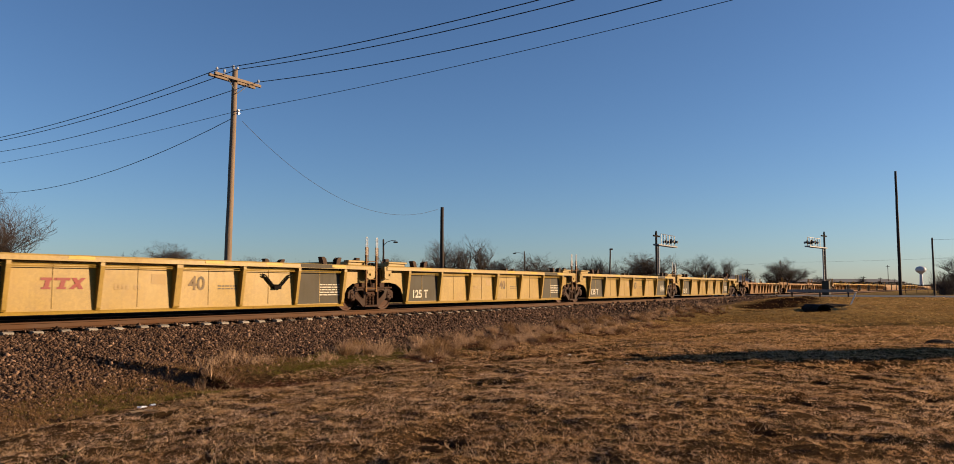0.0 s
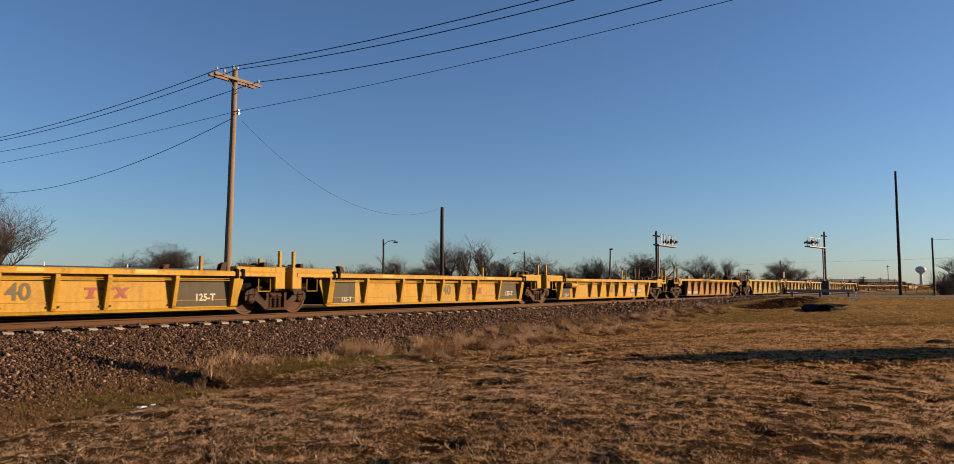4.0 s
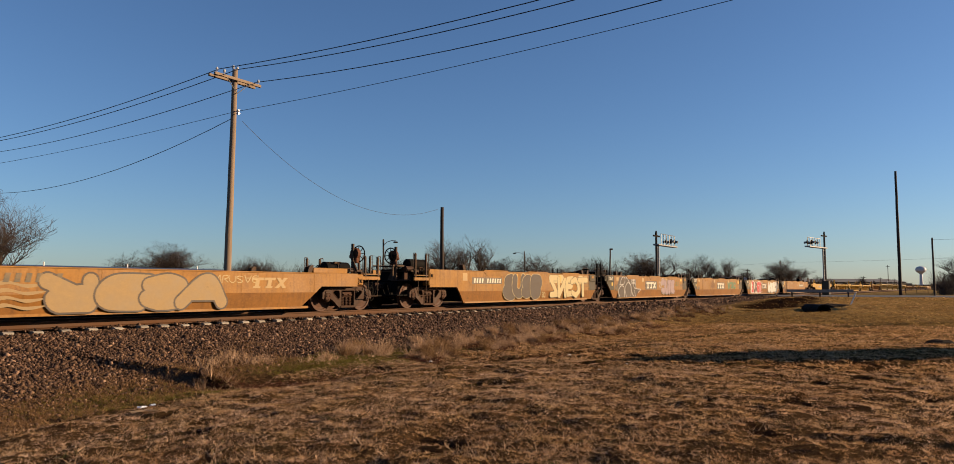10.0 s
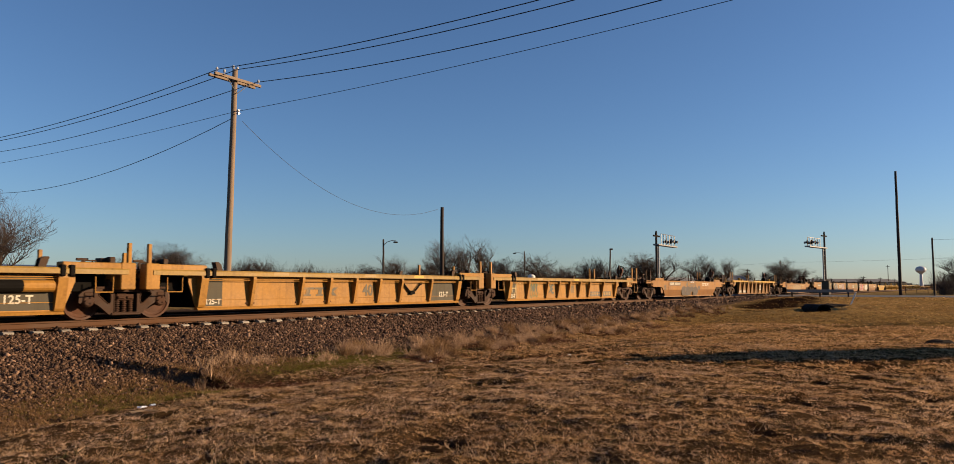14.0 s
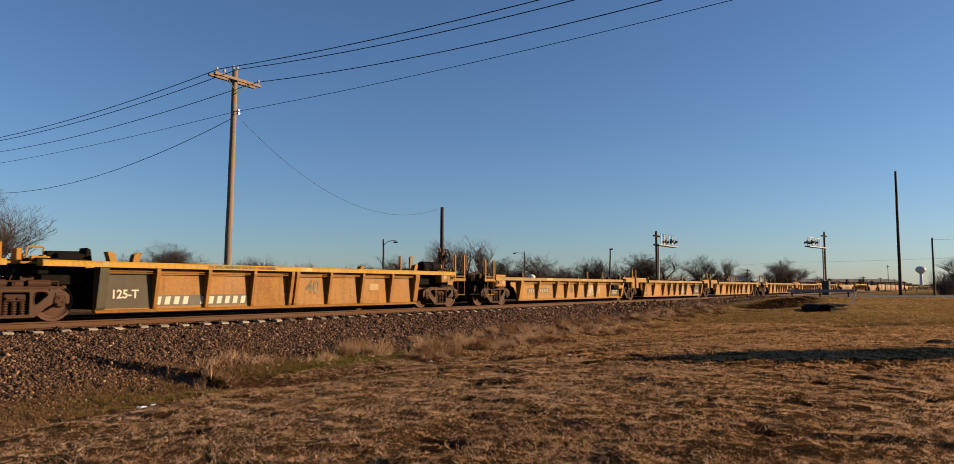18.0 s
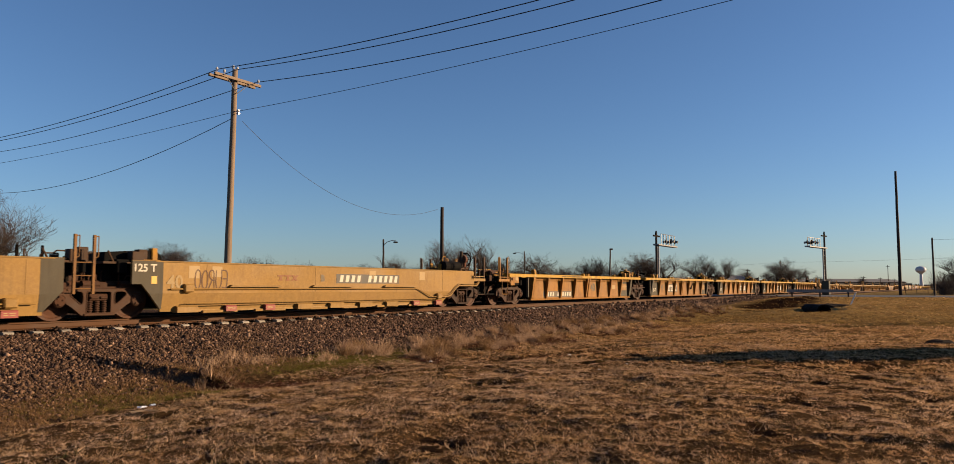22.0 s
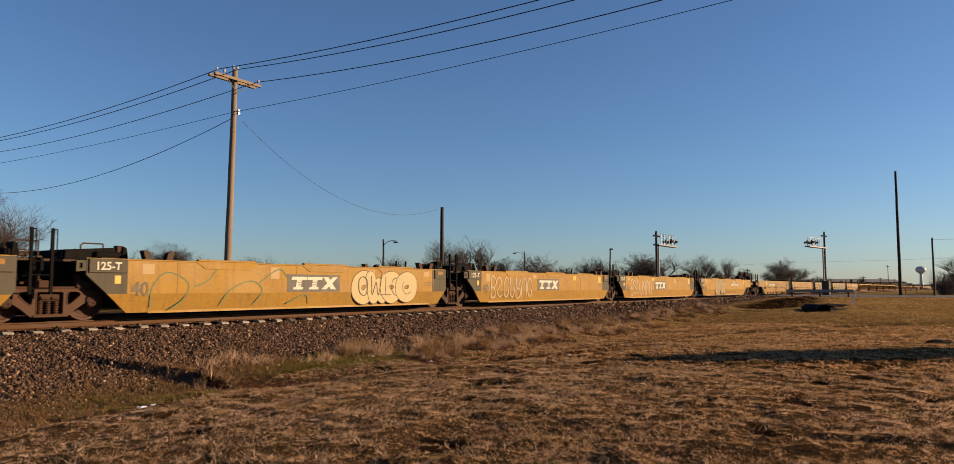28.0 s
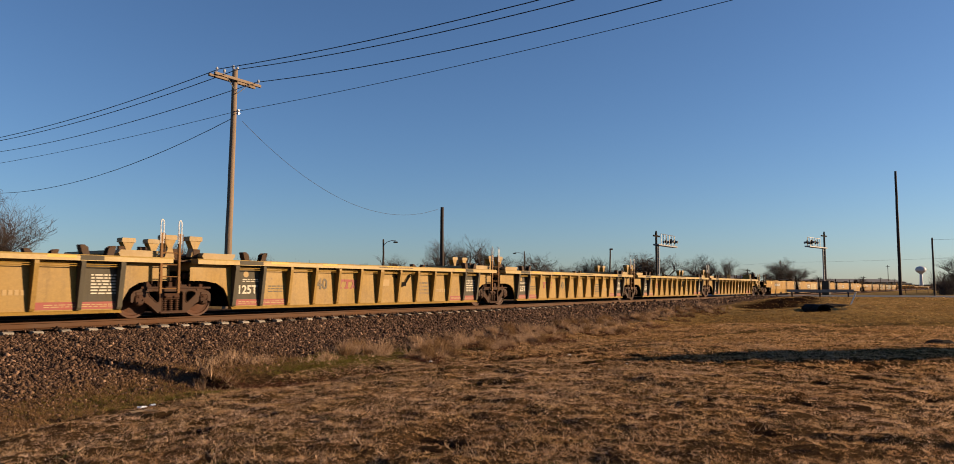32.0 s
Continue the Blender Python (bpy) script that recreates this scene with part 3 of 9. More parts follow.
def kept_rung():
    if not _rung:
        me = Shape().rod((-0.02, 0, 0), (0.57, 0, 0), 0.025, n=6).mesh("rung")
        me.materials.append(M_GALV)
        _rung.append(me)
    return _rung[0]


signal_mast("grey cantilever crossing signal beyond the track", 66.05, 6.0, 6.0, 0, 4.85)
signal_mast("grey cantilever crossing signal beside the road", 88.8, -5.0, 6.9, 170, 5.2)
box = thing("signal_cabinet", "grey steel relay cabinet beside the crossing", "cabinet", m=pose(86.2, -5.4, -0.1))
part("cabinet_body", Shape().bev(-0.5, 0.5, -0.35, 0.35, 0.1, 1.6, 0.03), M_DARK, box)
part("cabinet_base", Shape().box(-0.55, 0.55, -0.4, 0.4, 0, 0.1), M_TIE, box)
rail_ = thing("guard_rail", "weathered steel guard rail beside the crossing", "guard rail", m=pose(68.0, -7.6, -0.15, 0, 0, -72))
part("beam", Shape().prism_x([(0, 0.5), (0.06, 0.55), (0, 0.62), (0.06, 0.69), (0, 0.75), (-0.02, 0.75), (-0.02, 0.5)], -2.6, 2.6), M_GALV, rail_)
for x in (-2.2, 0, 2.2):
    part("post", Shape().bev(x - 0.06, x + 0.06, 0.0, 0.12, -0.3, 0.72, 0.01), M_WOOD_DARK, rail_)
marker = thing("marker_post", "leaning white plastic marker post in the grass", "post", m=pose(51.2, -11.9, -0.45, 0, 24, -56))
part("post_shaft", Shape().bev(-0.045, 0.045, -0.02, 0.02, 0, 1.0, 0.008), M_WHITE, marker)
sign = thing("road_sign", "small pale roadside sign on two posts", "sign", m=pose(112, -19.5, -0.1, 0, 0, -60))
part("sign_board", Shape().bev(-0.8, 0.8, -0.02, 0.02, 0.7, 1.4, 0.006), M_SIGN, sign)
for x in (-0.6, 0.6):
    part("sign_post", Shape().rod((x, 0.04, -0.2), (x, 0.04, 1.3), 0.03, n=6), M_WOOD_DARK, sign)
# ---------------------------------------------------------------- trees
M_BARK = mat("grey_brown_bark", (0.024, 0.017, 0.013), 0.9, var=0.3, stretch=(4, 4, 0.8), bump=0.5)
M_TWIG = mat("brown_twigs", (0.042, 0.029, 0.022), 0.9, var=0.25, bump=0)


def grow(seed, height, spread, depth=5, lean=0.0):
    """Trunk and twigs of a bare winter tree, as two Shapes."""
    rnd = random.Random(seed)
    wood, twigs = Shape(), Shape()

    def limb(p, d, length, r, level):
        n = 3 if level < 3 else 2
        for i in range(n):
            d = (d + Vector((rnd.gauss(0, 0.16), rnd.gauss(0, 0.16), rnd.gauss(0.05, 0.1)))).normalized()
            q = p + d * (length / n)
            r2 = max(r * (0.86 if level < 2 else 0.8), height * 0.00075)
            (wood if level < 3 else twigs).rod(p, q, r, r2, 7 if level == 0 else 5 if level < 3 else 3, caps=False)
            if level < depth and (i or level > 0):
                for _ in range(rnd.choice((1, 2)) if level else 2):
                    side = Vector((rnd.gauss(0, 1), rnd.gauss(0, 1), rnd.uniform(-0.1, 0.7))).normalized()
                    dd = (d * 0.5 + side * spread).normalized()
                    limb(q, dd, length * rnd.uniform(0.5, 0.78), r2 * 0.66, level + 1)
            p, r = q, r2
        if level < depth:
            for _ in range(2):
                side = Vector((rnd.gauss(0, 1), rnd.gauss(0, 1), rnd.uniform(0, 0.8))).normalized()
                limb(p, (d * 0.7 + side * spread * 0.8).normalized(), length * rnd.uniform(0.55, 0.75), r * 0.7, level + 1)

    limb(Vector((0, 0, -0.3)), Vector((lean, 0, 1)).normalized(), height * 0.42, height * 0.03, 0)
    return wood, twigs


TREE_KINDS = []
for k, (h, sp, dp) in enumerate(((7.5, 0.75, 4), (8.0, 0.95, 5), (6.5, 0.6, 4), (7.0, 1.05, 4), (7.5, 0.7, 4))):
    w, t = grow(20 + k, h, sp, dp)
    zs = max(p[2] for p in t.v)
    w.v, t.v = [(x / zs, y / zs, z / zs) for x, y, z in w.v], [(x / zs, y / zs, z / zs) for x, y, z in t.v]
    pair = []
    for s, m_ in ((w, M_BARK), (t, M_TWIG)):
        me = bpy.data.meshes.new("tree")
        me.from_pydata(s.v, [], s.f)
        me.materials.append(m_)
        pair.append(me)
    TREE_KINDS.append(pair)


def tree(x, y, h, kind, turn, label="bare winter tree with fine brown twigs", wide=1.0):
    ob = thing("tree", label, "tree", "bare trees beyond the track", m=pose(x, y, -0.8, 0, 0, turn))
    S = Matrix.Diagonal((h * wide * 1.25, h * wide * 1.25, h, 1))
    part("trunk", TREE_KINDS[kind][0], None, ob, m=S)
    part("crown", TREE_KINDS[kind][1], None, ob, m=S)


def place_view(across, depth):
    """Plan position at a slope across the line of sight and a depth along it."""
    X, Z = across * depth, depth
    return X * math.sin(_a) + Z * math.cos(_a), -X * math.cos(_a) + Z * math.sin(_a) - CAM_D


# slope across the line of sight, depth, height, kind, width
TREES = [(-0.722, 46, 8.3, 1, 0.75), (-0.745, 41, 8.4, 2, 0.9), (-0.66, 60, 8.2, 2, 0.55), (-0.435, 105, 7.7, 1, 1.25), (-0.452, 110, 6.9, 3, 1.1), (-0.40, 118, 6.2, 3, 1.0), (-0.325, 120, 5.9, 2, 1.0), (-0.30, 128, 6.6, 4, 1.0),
         (-0.225, 140, 5.9, 0, 0.9), (-0.16, 140, 5.6, 1, 0.9), (-0.125, 120, 6.4, 4, 0.9), (-0.10, 125, 6.2, 2, 0.9), (-0.075, 118, 6.0, 1, 0.9),
         (-0.035, 95, 7.6, 0, 1.0), (-0.012, 98, 7.8, 4, 1.05), (0.012, 102, 7.2, 2, 1.0), (0.045, 120, 6.0, 1, 0.9), (0.07, 130, 6.0, 3, 0.9), (0.105, 105, 5.8, 3, 1.15),
         (0.155, 120, 5.9, 1, 0.8), (0.165, 130, 6.4, 2, 0.8), (0.215, 110, 6.3, 1, 1.2), (0.235, 120, 6.8, 0, 1.0), (0.25, 112, 5.8, 3, 1.0),
         (0.30, 125, 6.6, 0, 0.9), (0.315, 128, 6.8, 4, 0.9), (0.335, 130, 6.2, 2, 0.9), (0.36, 150, 5.0, 1, 0.9), (0.405, 150, 5.6, 1, 0.9), (0.432, 140, 6.6, 1, 1.1),
         (0.475, 200, 4.2, 3, 1.2), (0.53, 220, 4.2, 2, 1.0),
         (0.675, 95, 5.0, 3, 1.0), (0.69, 88, 5.6, 4, 1.1), (0.66, 110, 3.6, 1, 0.8), (0.71, 80, 5.4, 0, 1.1)]
rnd_t = random.Random(9)
for sl, dz, h, kind, wide in TREES:
    x, y = place_view(sl, dz)
    tree(x, y, h + 0.9, kind, rnd_t.uniform(0, 360), wide=wide)


def scrub(name, label, slopes, depths, heights, count, seed):
    """Far brushwood, too fine to count."""
    rnd = random.Random(seed)
    s = Shape()
    for _ in range(count):
        sl = rnd.uniform(*slopes)
        x, y = place_view(sl, rnd.uniform(*depths))
        h = rnd.uniform(*heights) * (0.6 + 0.4 * math.sin(sl * 95 + seed) ** 2)
        for k in range(9):
            a, t = rnd.uniform(0, 6.28), rnd.uniform(0.1, 0.45)
            tip = (x + math.cos(a) * h * t, y + math.sin(a) * h * t, -0.8 + h * rnd.uniform(0.6, 1.0))
            m_ = (x + math.cos(a) * h * t * 0.4, y + math.sin(a) * h * t * 0.4, -0.8 + h * 0.5)
            s.rod((x, y, -0.9), m_, 0.03, 0.02, 3, False).rod(m_, tip, 0.02, 0.008, 3, False)
            for _ in range(4):
                b = (tip[0] + rnd.gauss(0, 0.16) * h, tip[1] + rnd.gauss(0, 0.16) * h, tip[2] + rnd.uniform(-0.2, 0.12) * h)
                s.rod(m_, b, 0.014, 0.006, 3, False)
    me = bpy.data.meshes.new(name)
    me.from_pydata(s.v, [], s.f)
    me.materials.append(M_TWIG)
    tagged(new(name, me), label, "brush", kind="stuff")


scrub("brushwood", "leafless brown brushwood far beyond the track", (-0.47, 0.2), (125, 165), (3.8, 6.6), 640, 3)
scrub("brushwood", "leafless brown brushwood beside the far road", (0.628, 0.76), (78, 120), (2.4, 4.2), 150, 4)
scrub("brushwood", "low leafless brushwood along the horizon", (0.2, 0.66), (230, 330), (2.0, 4.0), 200, 5)
scrub("brushwood", "dense reddish brushwood behind the track", (-0.345, -0.255), (100, 118), (4.2, 6.0), 90, 7)
scrub("brushwood", "thin leafless brushwood behind the track", (-0.25, -0.13), (118, 140), (3.4, 5.4), 70, 8)
scrub("brushwood", "tangled leafless brushwood behind the train", (-0.74, -0.6), (48, 62), (2.0, 3.6), 60, 6)

# ---------------------------------------------------------------- buildings
M_ROOF_BLUE = mat("blue_grey_metal_roof", (0.07, 0.085, 0.12), 0.5, metal=0.2, var=0.1, stretch=(4, 0.3, 1))
M_ROOF = mat("grey_shingle_roof", (0.13, 0.125, 0.12), 0.85, var=0.15)
M_SIDING = mat("pale_siding", (0.33, 0.33, 0.2), 0.75, var=0.08, stretch=(0.3, 0.3, 6))
M_SIDING_Y = mat("pale_yellow_siding", (0.42, 0.34, 0.13), 0.75, var=0.08)
M_DARKWALL = mat("dark_metal_wall", (0.06, 0.052, 0.048), 0.7, var=0.15)
M_GLASS = mat("dark_window_glass", (0.02, 0.025, 0.03), 0.12, var=0.1, bump=0, spec=0.6)


def building(label, x, y, turn, length, depth, eave, ridge, wall, roof, windows=4, vents=0, name="house"):
    b = thing(name, label, "building", m=pose(x, y, -0.75, 0, 0, turn))
    part("wall", Shape().box(-length / 2, length / 2, -depth / 2, depth / 2, 0, eave), wall, b)
    r = Shape()
    o = 0.35
    prof = [(-depth / 2 - o, eave - 0.06), (0, ridge), (depth / 2 + o, eave - 0.06), (depth / 2 + o, eave + 0.06), (0, ridge + 0.14), (-depth / 2 - o, eave + 0.06)]
    r.prism_x(prof, -length / 2 - o, length / 2 + o)
    part("roof", r, roof, b)
    for e in (-1, 1):
        part("gable", Shape().prism_x([(-depth / 2, eave), (depth / 2, eave), (0, ridge)], e * length / 2 - 0.1, e * length / 2 + 0.1), wall, b)
    for k in range(windows):
        wx = -length / 2 + length * (k + 0.5) / windows
        w = part("window", Shape().box(wx - 0.5, wx + 0.5, -depth / 2 - 0.03, -depth / 2 + 0.05, 0.9, eave - 0.35), M_GLASS, b)
        part("window_frame", Shape().box(wx - 0.58, wx + 0.58, -depth / 2 - 0.06, -depth / 2 - 0.031, 0.8, 0.9).box(wx - 0.58, wx + 0.58, -depth / 2 - 0.06, -depth / 2 - 0.031, eave - 0.35, eave - 0.25).box(wx - 0.58, wx - 0.5, -depth / 2 - 0.06, -depth / 2 - 0.031, 0.85, eave - 0.3).box(wx + 0.5, wx + 0.58, -depth / 2 - 0.06, -depth / 2 - 0.031, 0.85, eave - 0.3), M_WHITE, w)
    for k in range(vents):
        vx = -length / 2 + length * (k + 0.6) / max(1, vents)
        part("roof_vent", Shape().rod((vx, -depth * 0.15, ridge - 0.35), (vx, -depth * 0.15, ridge + 0.45), 0.07, n=10), M_WHITE, b)
    return b


building("long pale green-cream metal building behind the track", 45.5, 62.0, 0, 27, 10, 3.45, 3.7, M_SIDING, M_ROOF_BLUE, 8, 3)
x, y = place_view(0.29, 150)
building("long low grey-roofed building beyond the crossing", x, y, -12, 26, 9, 2.2, 3.4, M_DARKWALL, M_ROOF, 6)
x, y = place_view(0.345, 140)
building("small pale yellow house beyond the crossing", x, y, -20, 7, 6, 2.3, 3.7, M_SIDING_Y, M_ROOF, 2)
x, y = place_view(0.49, 260)
building("long dark commercial building far beyond the road", x, y, -40, 46, 16, 3.4, 4.4, M_DARKWALL, M_ROOF, 8, name="warehouse")
x, y = place_view(0.10, 170)
building("far low house among bare trees", x, y, 5, 14, 8, 2.0, 3.2, M_SIDING, M_ROOF, 3)
tank = thing("propane_tank", "small white upright tank behind the track", "tank", m=pose(*place_view(0.0745, 80), -0.8))
part("tank_body", Shape().rod((0, 0, 0), (0, 0, 2.8), 0.42, 0.42, 16).rod((0, 0, 2.8), (0, 0, 2.98), 0.42, 0.2, 16), M_WHITE, tank)

M_TOWER = mat("white_tower_paint", (0.42, 0.43, 0.46), 0.5, var=0.05, bump=0)
# water tower far away
x, y = place_view(0.607, 1020)
tower = thing("water_tower", "white mushroom-shaped water tower on the horizon", "water tower", m=pose(x, y, -1))
part("stem", Shape().rod((0, 0, 0), (0, 0, 20), 2.6, 1.7, 20).rod((0, 0, 20), (0, 0, 22.5), 1.7, 4.0, 20), M_TOWER, tower)
bowl = Shape()
prof = [(4.0, 22.3), (6.2, 24.2), (6.9, 26.5), (6.4, 28.6), (4.6, 30.3), (2.0, 31.1), (0.2, 31.3)]
for (r0, z0), (r1, z1) in zip(prof, prof[1:]):
    bowl.rod((0, 0, z0), (0, 0, z1), r0, r1, 24, False)
part("tank_bowl", bowl, M_TOWER, tower, smooth=True)

# blue notice board against the long building
board = thing("notice_board", "blue and white notice board before the pale building", "sign", m=pose(*place_view(-0.545, 66), -0.8, 0, 0, -10))
part("board", Shape().bev(-0.8, 0.8, -0.04, 0.04, 0.5, 1.5, 0.01), mat("blue_board_paint", (0.1, 0.16, 0.36), 0.5), board)
part("white_field", Shape().bev(-0.5, 0.1, -0.06, -0.035, 0.7, 1.3, 0.005), M_WHITE, board)
for dx in (-0.6, 0.6):
    part("leg", Shape().bev(dx - 0.05, dx + 0.05, -0.03, 0.03, -0.2, 0.55, 0.005), M_WHITE, board)

# far poles and a wire fence beyond the road
for across, depth, h in ((0.562, 260, 9.5), (0.528, 240, 5.2), (0.551, 250, 5.0), (0.57, 250, 4.6), (0.37, 190, 6.4)):
    x, y = place_view(across, depth)
    p = thing("utility_pole", "thin far utility pole beyond the road", "pole", "far utility poles", m=pose(x, y, -0.8, 0, 0, -58))
    part("pole_shaft", Shape().rod((0, 0, -0.3), (0, 0, h), 0.13, 0.1, 8), M_WOOD_DARK, p)
    part("crossarm", Shape().box(-0.7, 0.7, -0.06, 0.06, h - 0.5, h - 0.35), M_WOOD_DARK, p)
x, y = place_view(0.585, 100)
fence = thing("wire_fence", "low wire fence with dark posts beyond the road", "fence", m=pose(x, y, -0.6, 0, 0, -58))
for k in range(8):
    part("fence_post", Shape().rod((k * 1.5, 0, -0.3), (k * 1.5, 0, 1.25), 0.04, n=6), M_WOOD_DARK, fence)
for z in (0.25, 0.75, 1.2):
    part("fence_wire", Shape().rod((0, 0, z), (10.5, 0, z), 0.02, n=5), M_GALV, fence)

# far low land on the horizon
far = Shape()
rnd_f = random.Random(12)
xs_f = [(-0.8 + 1.6 * k / 70) for k in range(71)]
for k in range(70):
    h = rnd_f.uniform(5, 11)
    p0, p1 = place_view(xs_f[k], 1500), place_view(xs_f[k + 1], 1500)
    d = rnd_f.uniform(2, 7)
    far.add([(*p0, -3), (*p1, -3), (*p1, h), (*p0, h - d + 3)], [(0, 1, 2, 3)])
M_FAR = mat("far_woodland", (0.10, 0.085, 0.075), 0.95, var=0.2, scale=0.02, fine=0.2, bump=0)
thing("backdrop", "distant bare woodland along the horizon", "woodland", data=far, material=M_FAR, kind="structure")

# shed outside the view whose shadow lies on the grass
shed = thing("shed", "plain wooden shed that shades the grass", "shed", m=pose(28.75, -27.45, -0.85, 0, 0, 43))
part("wall", Shape().box(-1.3, 1.3, -2.5, 2.5, 0, 3.7), M_DARKWALL, shed)
part("roof", Shape().prism([(-1.5, 3.65), (1.5, 3.65), (0, 4.7)], -2.7, 2.7), M_ROOF, shed)
# ---------------------------------------------------------------- train
SPEED, SHIFT = 20.4, -11.7
PAINT = {"yellow": M_YELLOW, "gold": M_GOLD, "straw": M_STRAW_Y, "orange": M_ORANGE, "tan": M_TAN, "brown": M_BROWN, "ochre": M_OCHRE, "russet": M_RUSSET, "amber": M_AMBER}
WORDS = {"yellow": "yellow", "gold": "golden ochre", "straw": "pale straw-yellow", "orange": "faded orange", "tan": "dusty tan", "brown": "weathered ochre", "ochre": "dusty ochre-yellow", "russet": "russet-orange", "amber": "dusty amber"}
TOPS = {"N": 1.52, "M": 1.50, "R": 1.38, "L": 1.22, "P": 1.22, "S": 1.45, "T": 1.43}
LOW = {"orange": M_LOW_ORANGE, "russet": M_LOW_ORANGE, "brown": M_LOW_ORANGE}      # deeper orange low on the sides
FACE = -1.45                     # the plane of the near side
# kind, paint, first and last truck along the train (metres behind its zero point), units
TRAIN = [
    ("M", "straw", -76.35, -0.1, 5),
    ("R", "orange", 4.25, 19.6, 1),
    ("L", "yellow", 23.7, 70.5, 3),
    ("P", "yellow", 74.95, 89.7, 1),
    ("S", "russet", 93.85, 170.25, 5),
    ("P", "orange", 174.6, 189.7, 1),
    ("R", "brown", 194.05, 209.4, 1),
    ("P", "orange", 213.5, 228.8, 1),
    ("L", "amber", 232.8, 278.9, 3),
    ("L", "amber", 282.75, 328.7, 3),
    ("R", "orange", 332.65, 409.15, 5),
    ("T", "tan", 412.85, 487.35, 5),
    ("S", "gold", 491.2, 567.7, 5),
    ("N", "ochre", 571.9, 648.3, 5),
]
# the part of the train that has already passed
AHEAD = [("L", "brown", 3), ("R", "orange", 5), ("S", "brown", 3), ("N", "yellow", 5), ("L", "orange", 3), ("S", "orange", 5)]
place = -80.3
for kind, paint, count in AHEAD:
    TRAIN.insert(0, (kind, paint, place - 15.7 * count, place, count))
    place -= 15.7 * count + 4.0
FIRST_SEEN = len(AHEAD)

M_HOUSING = mat("rusty_orange_housing", (0.08, 0.028, 0.012), 0.75, var=0.3, stain=(0.03, 0.014, 0.008))
M_GEAR = mat("rusty_yellow_gear", (0.26, 0.128, 0.016), 0.7, var=0.3, stain=(0.05, 0.022, 0.009), stain_amt=0.7)
M_GUIDE = mat("rusty_guide_steel", (0.042, 0.022, 0.011), 0.75, var=0.3, stain=(0.07, 0.035, 0.01))
M_LADDER = mat("rusty_ladder_steel", (0.14, 0.068, 0.02), 0.7, var=0.3, stain=(0.05, 0.022, 0.009), stain_amt=0.7)
KEPT = {}


def kept(key, make, material, smooth=False):
    """One mesh for all parts that are alike."""
    key = (key, material.name)
    if key not in KEPT:
        me = make().mesh(key[0] if isinstance(key[0], str) else key[0][0], smooth)
        me.materials.append(material)
        KEPT[key] = me
    return KEPT[key]


# ---- trucks
WHEEL_R = 0.46


def ring_solid(profile, n=28):
    """A turned solid round the y axis from (radius, y) pairs."""
    s = Shape()
    v, f = [], []
    for r, y in profile:
        v += [(r * math.cos(2 * math.pi * i / n), y, r * math.sin(2 * math.pi * i / n)) for i in range(n)]
    for k in range(len(profile) - 1):
        f += [(k * n + i, k * n + (i + 1) % n, (k + 1) * n + (i + 1) % n, (k + 1) * n + i) for i in range(n)]
    f += [tuple(range(n)), tuple(range(len(profile) * n - 1, (len(profile) - 1) * n - 1, -1))]
    return s.add(v, f)


def wheelset_shape():
    s = Shape()
    R = WHEEL_R
    prof = [(0.10, -0.87), (0.13, -0.86), (0.145, -0.80), (0.33, -0.775), (R - 0.075, -0.80), (R - 0.06, -0.825), (R - 0.004, -0.825),
            (R, -0.81), (R + 0.004, -0.735), (R + 0.028, -0.715), (R + 0.028, -0.70), (R - 0.06, -0.69), (R - 0.075, -0.71), (0.15, -0.70), (0.1, -0.66)]
    a = ring_solid(prof)
    s.add(a.v, a.f)
    s.add([(x, -y, z) for x, y, z in a.v], [tuple(reversed(q)) for q in a.f])
    s.rod((0, -1.0, 0), (0, 1.0, 0), 0.085, n=12)
    return s


def pierced(outline, holes, y0, y1, c=0.0):
    """A plate with holes, from (x, z) outlines, its front edges chamfered by c."""
    s = Shape()
    loops = [outline] + holes
    back = [[(x, y1, z) for x, z in lp] for lp in loops]
    front = [[(x, y0, z) for x, z in lp] for lp in loops]
    for pts, turn in ((front, 1), (back, -1)):
        tris = tessellate_polygon([[Vector(p) for p in lp] for lp in pts])
        s.add([p for lp in pts for p in lp], [t[::turn] for t in tris])
    for a, b in zip(front, back):
        n = len(a)
        s.add(a + b, [(i, n + i, n + (i + 1) % n, (i + 1) % n) for i in range(n)])
    # raised lips round the openings
    for lp in holes:
        cx, cz = sum(p[0] for p in lp) / len(lp), sum(p[1] for p in lp) / len(lp)
        for (xa, za), (xb, zb) in zip(lp, lp[1:] + lp[:1]):
            s.rod((xa * 1.02 - cx * 0.02, y0, za * 1.02 - cz * 0.02), (xb * 1.02 - cx * 0.02, y0, zb * 1.02 - cz * 0.02), c, n=6)
    return s


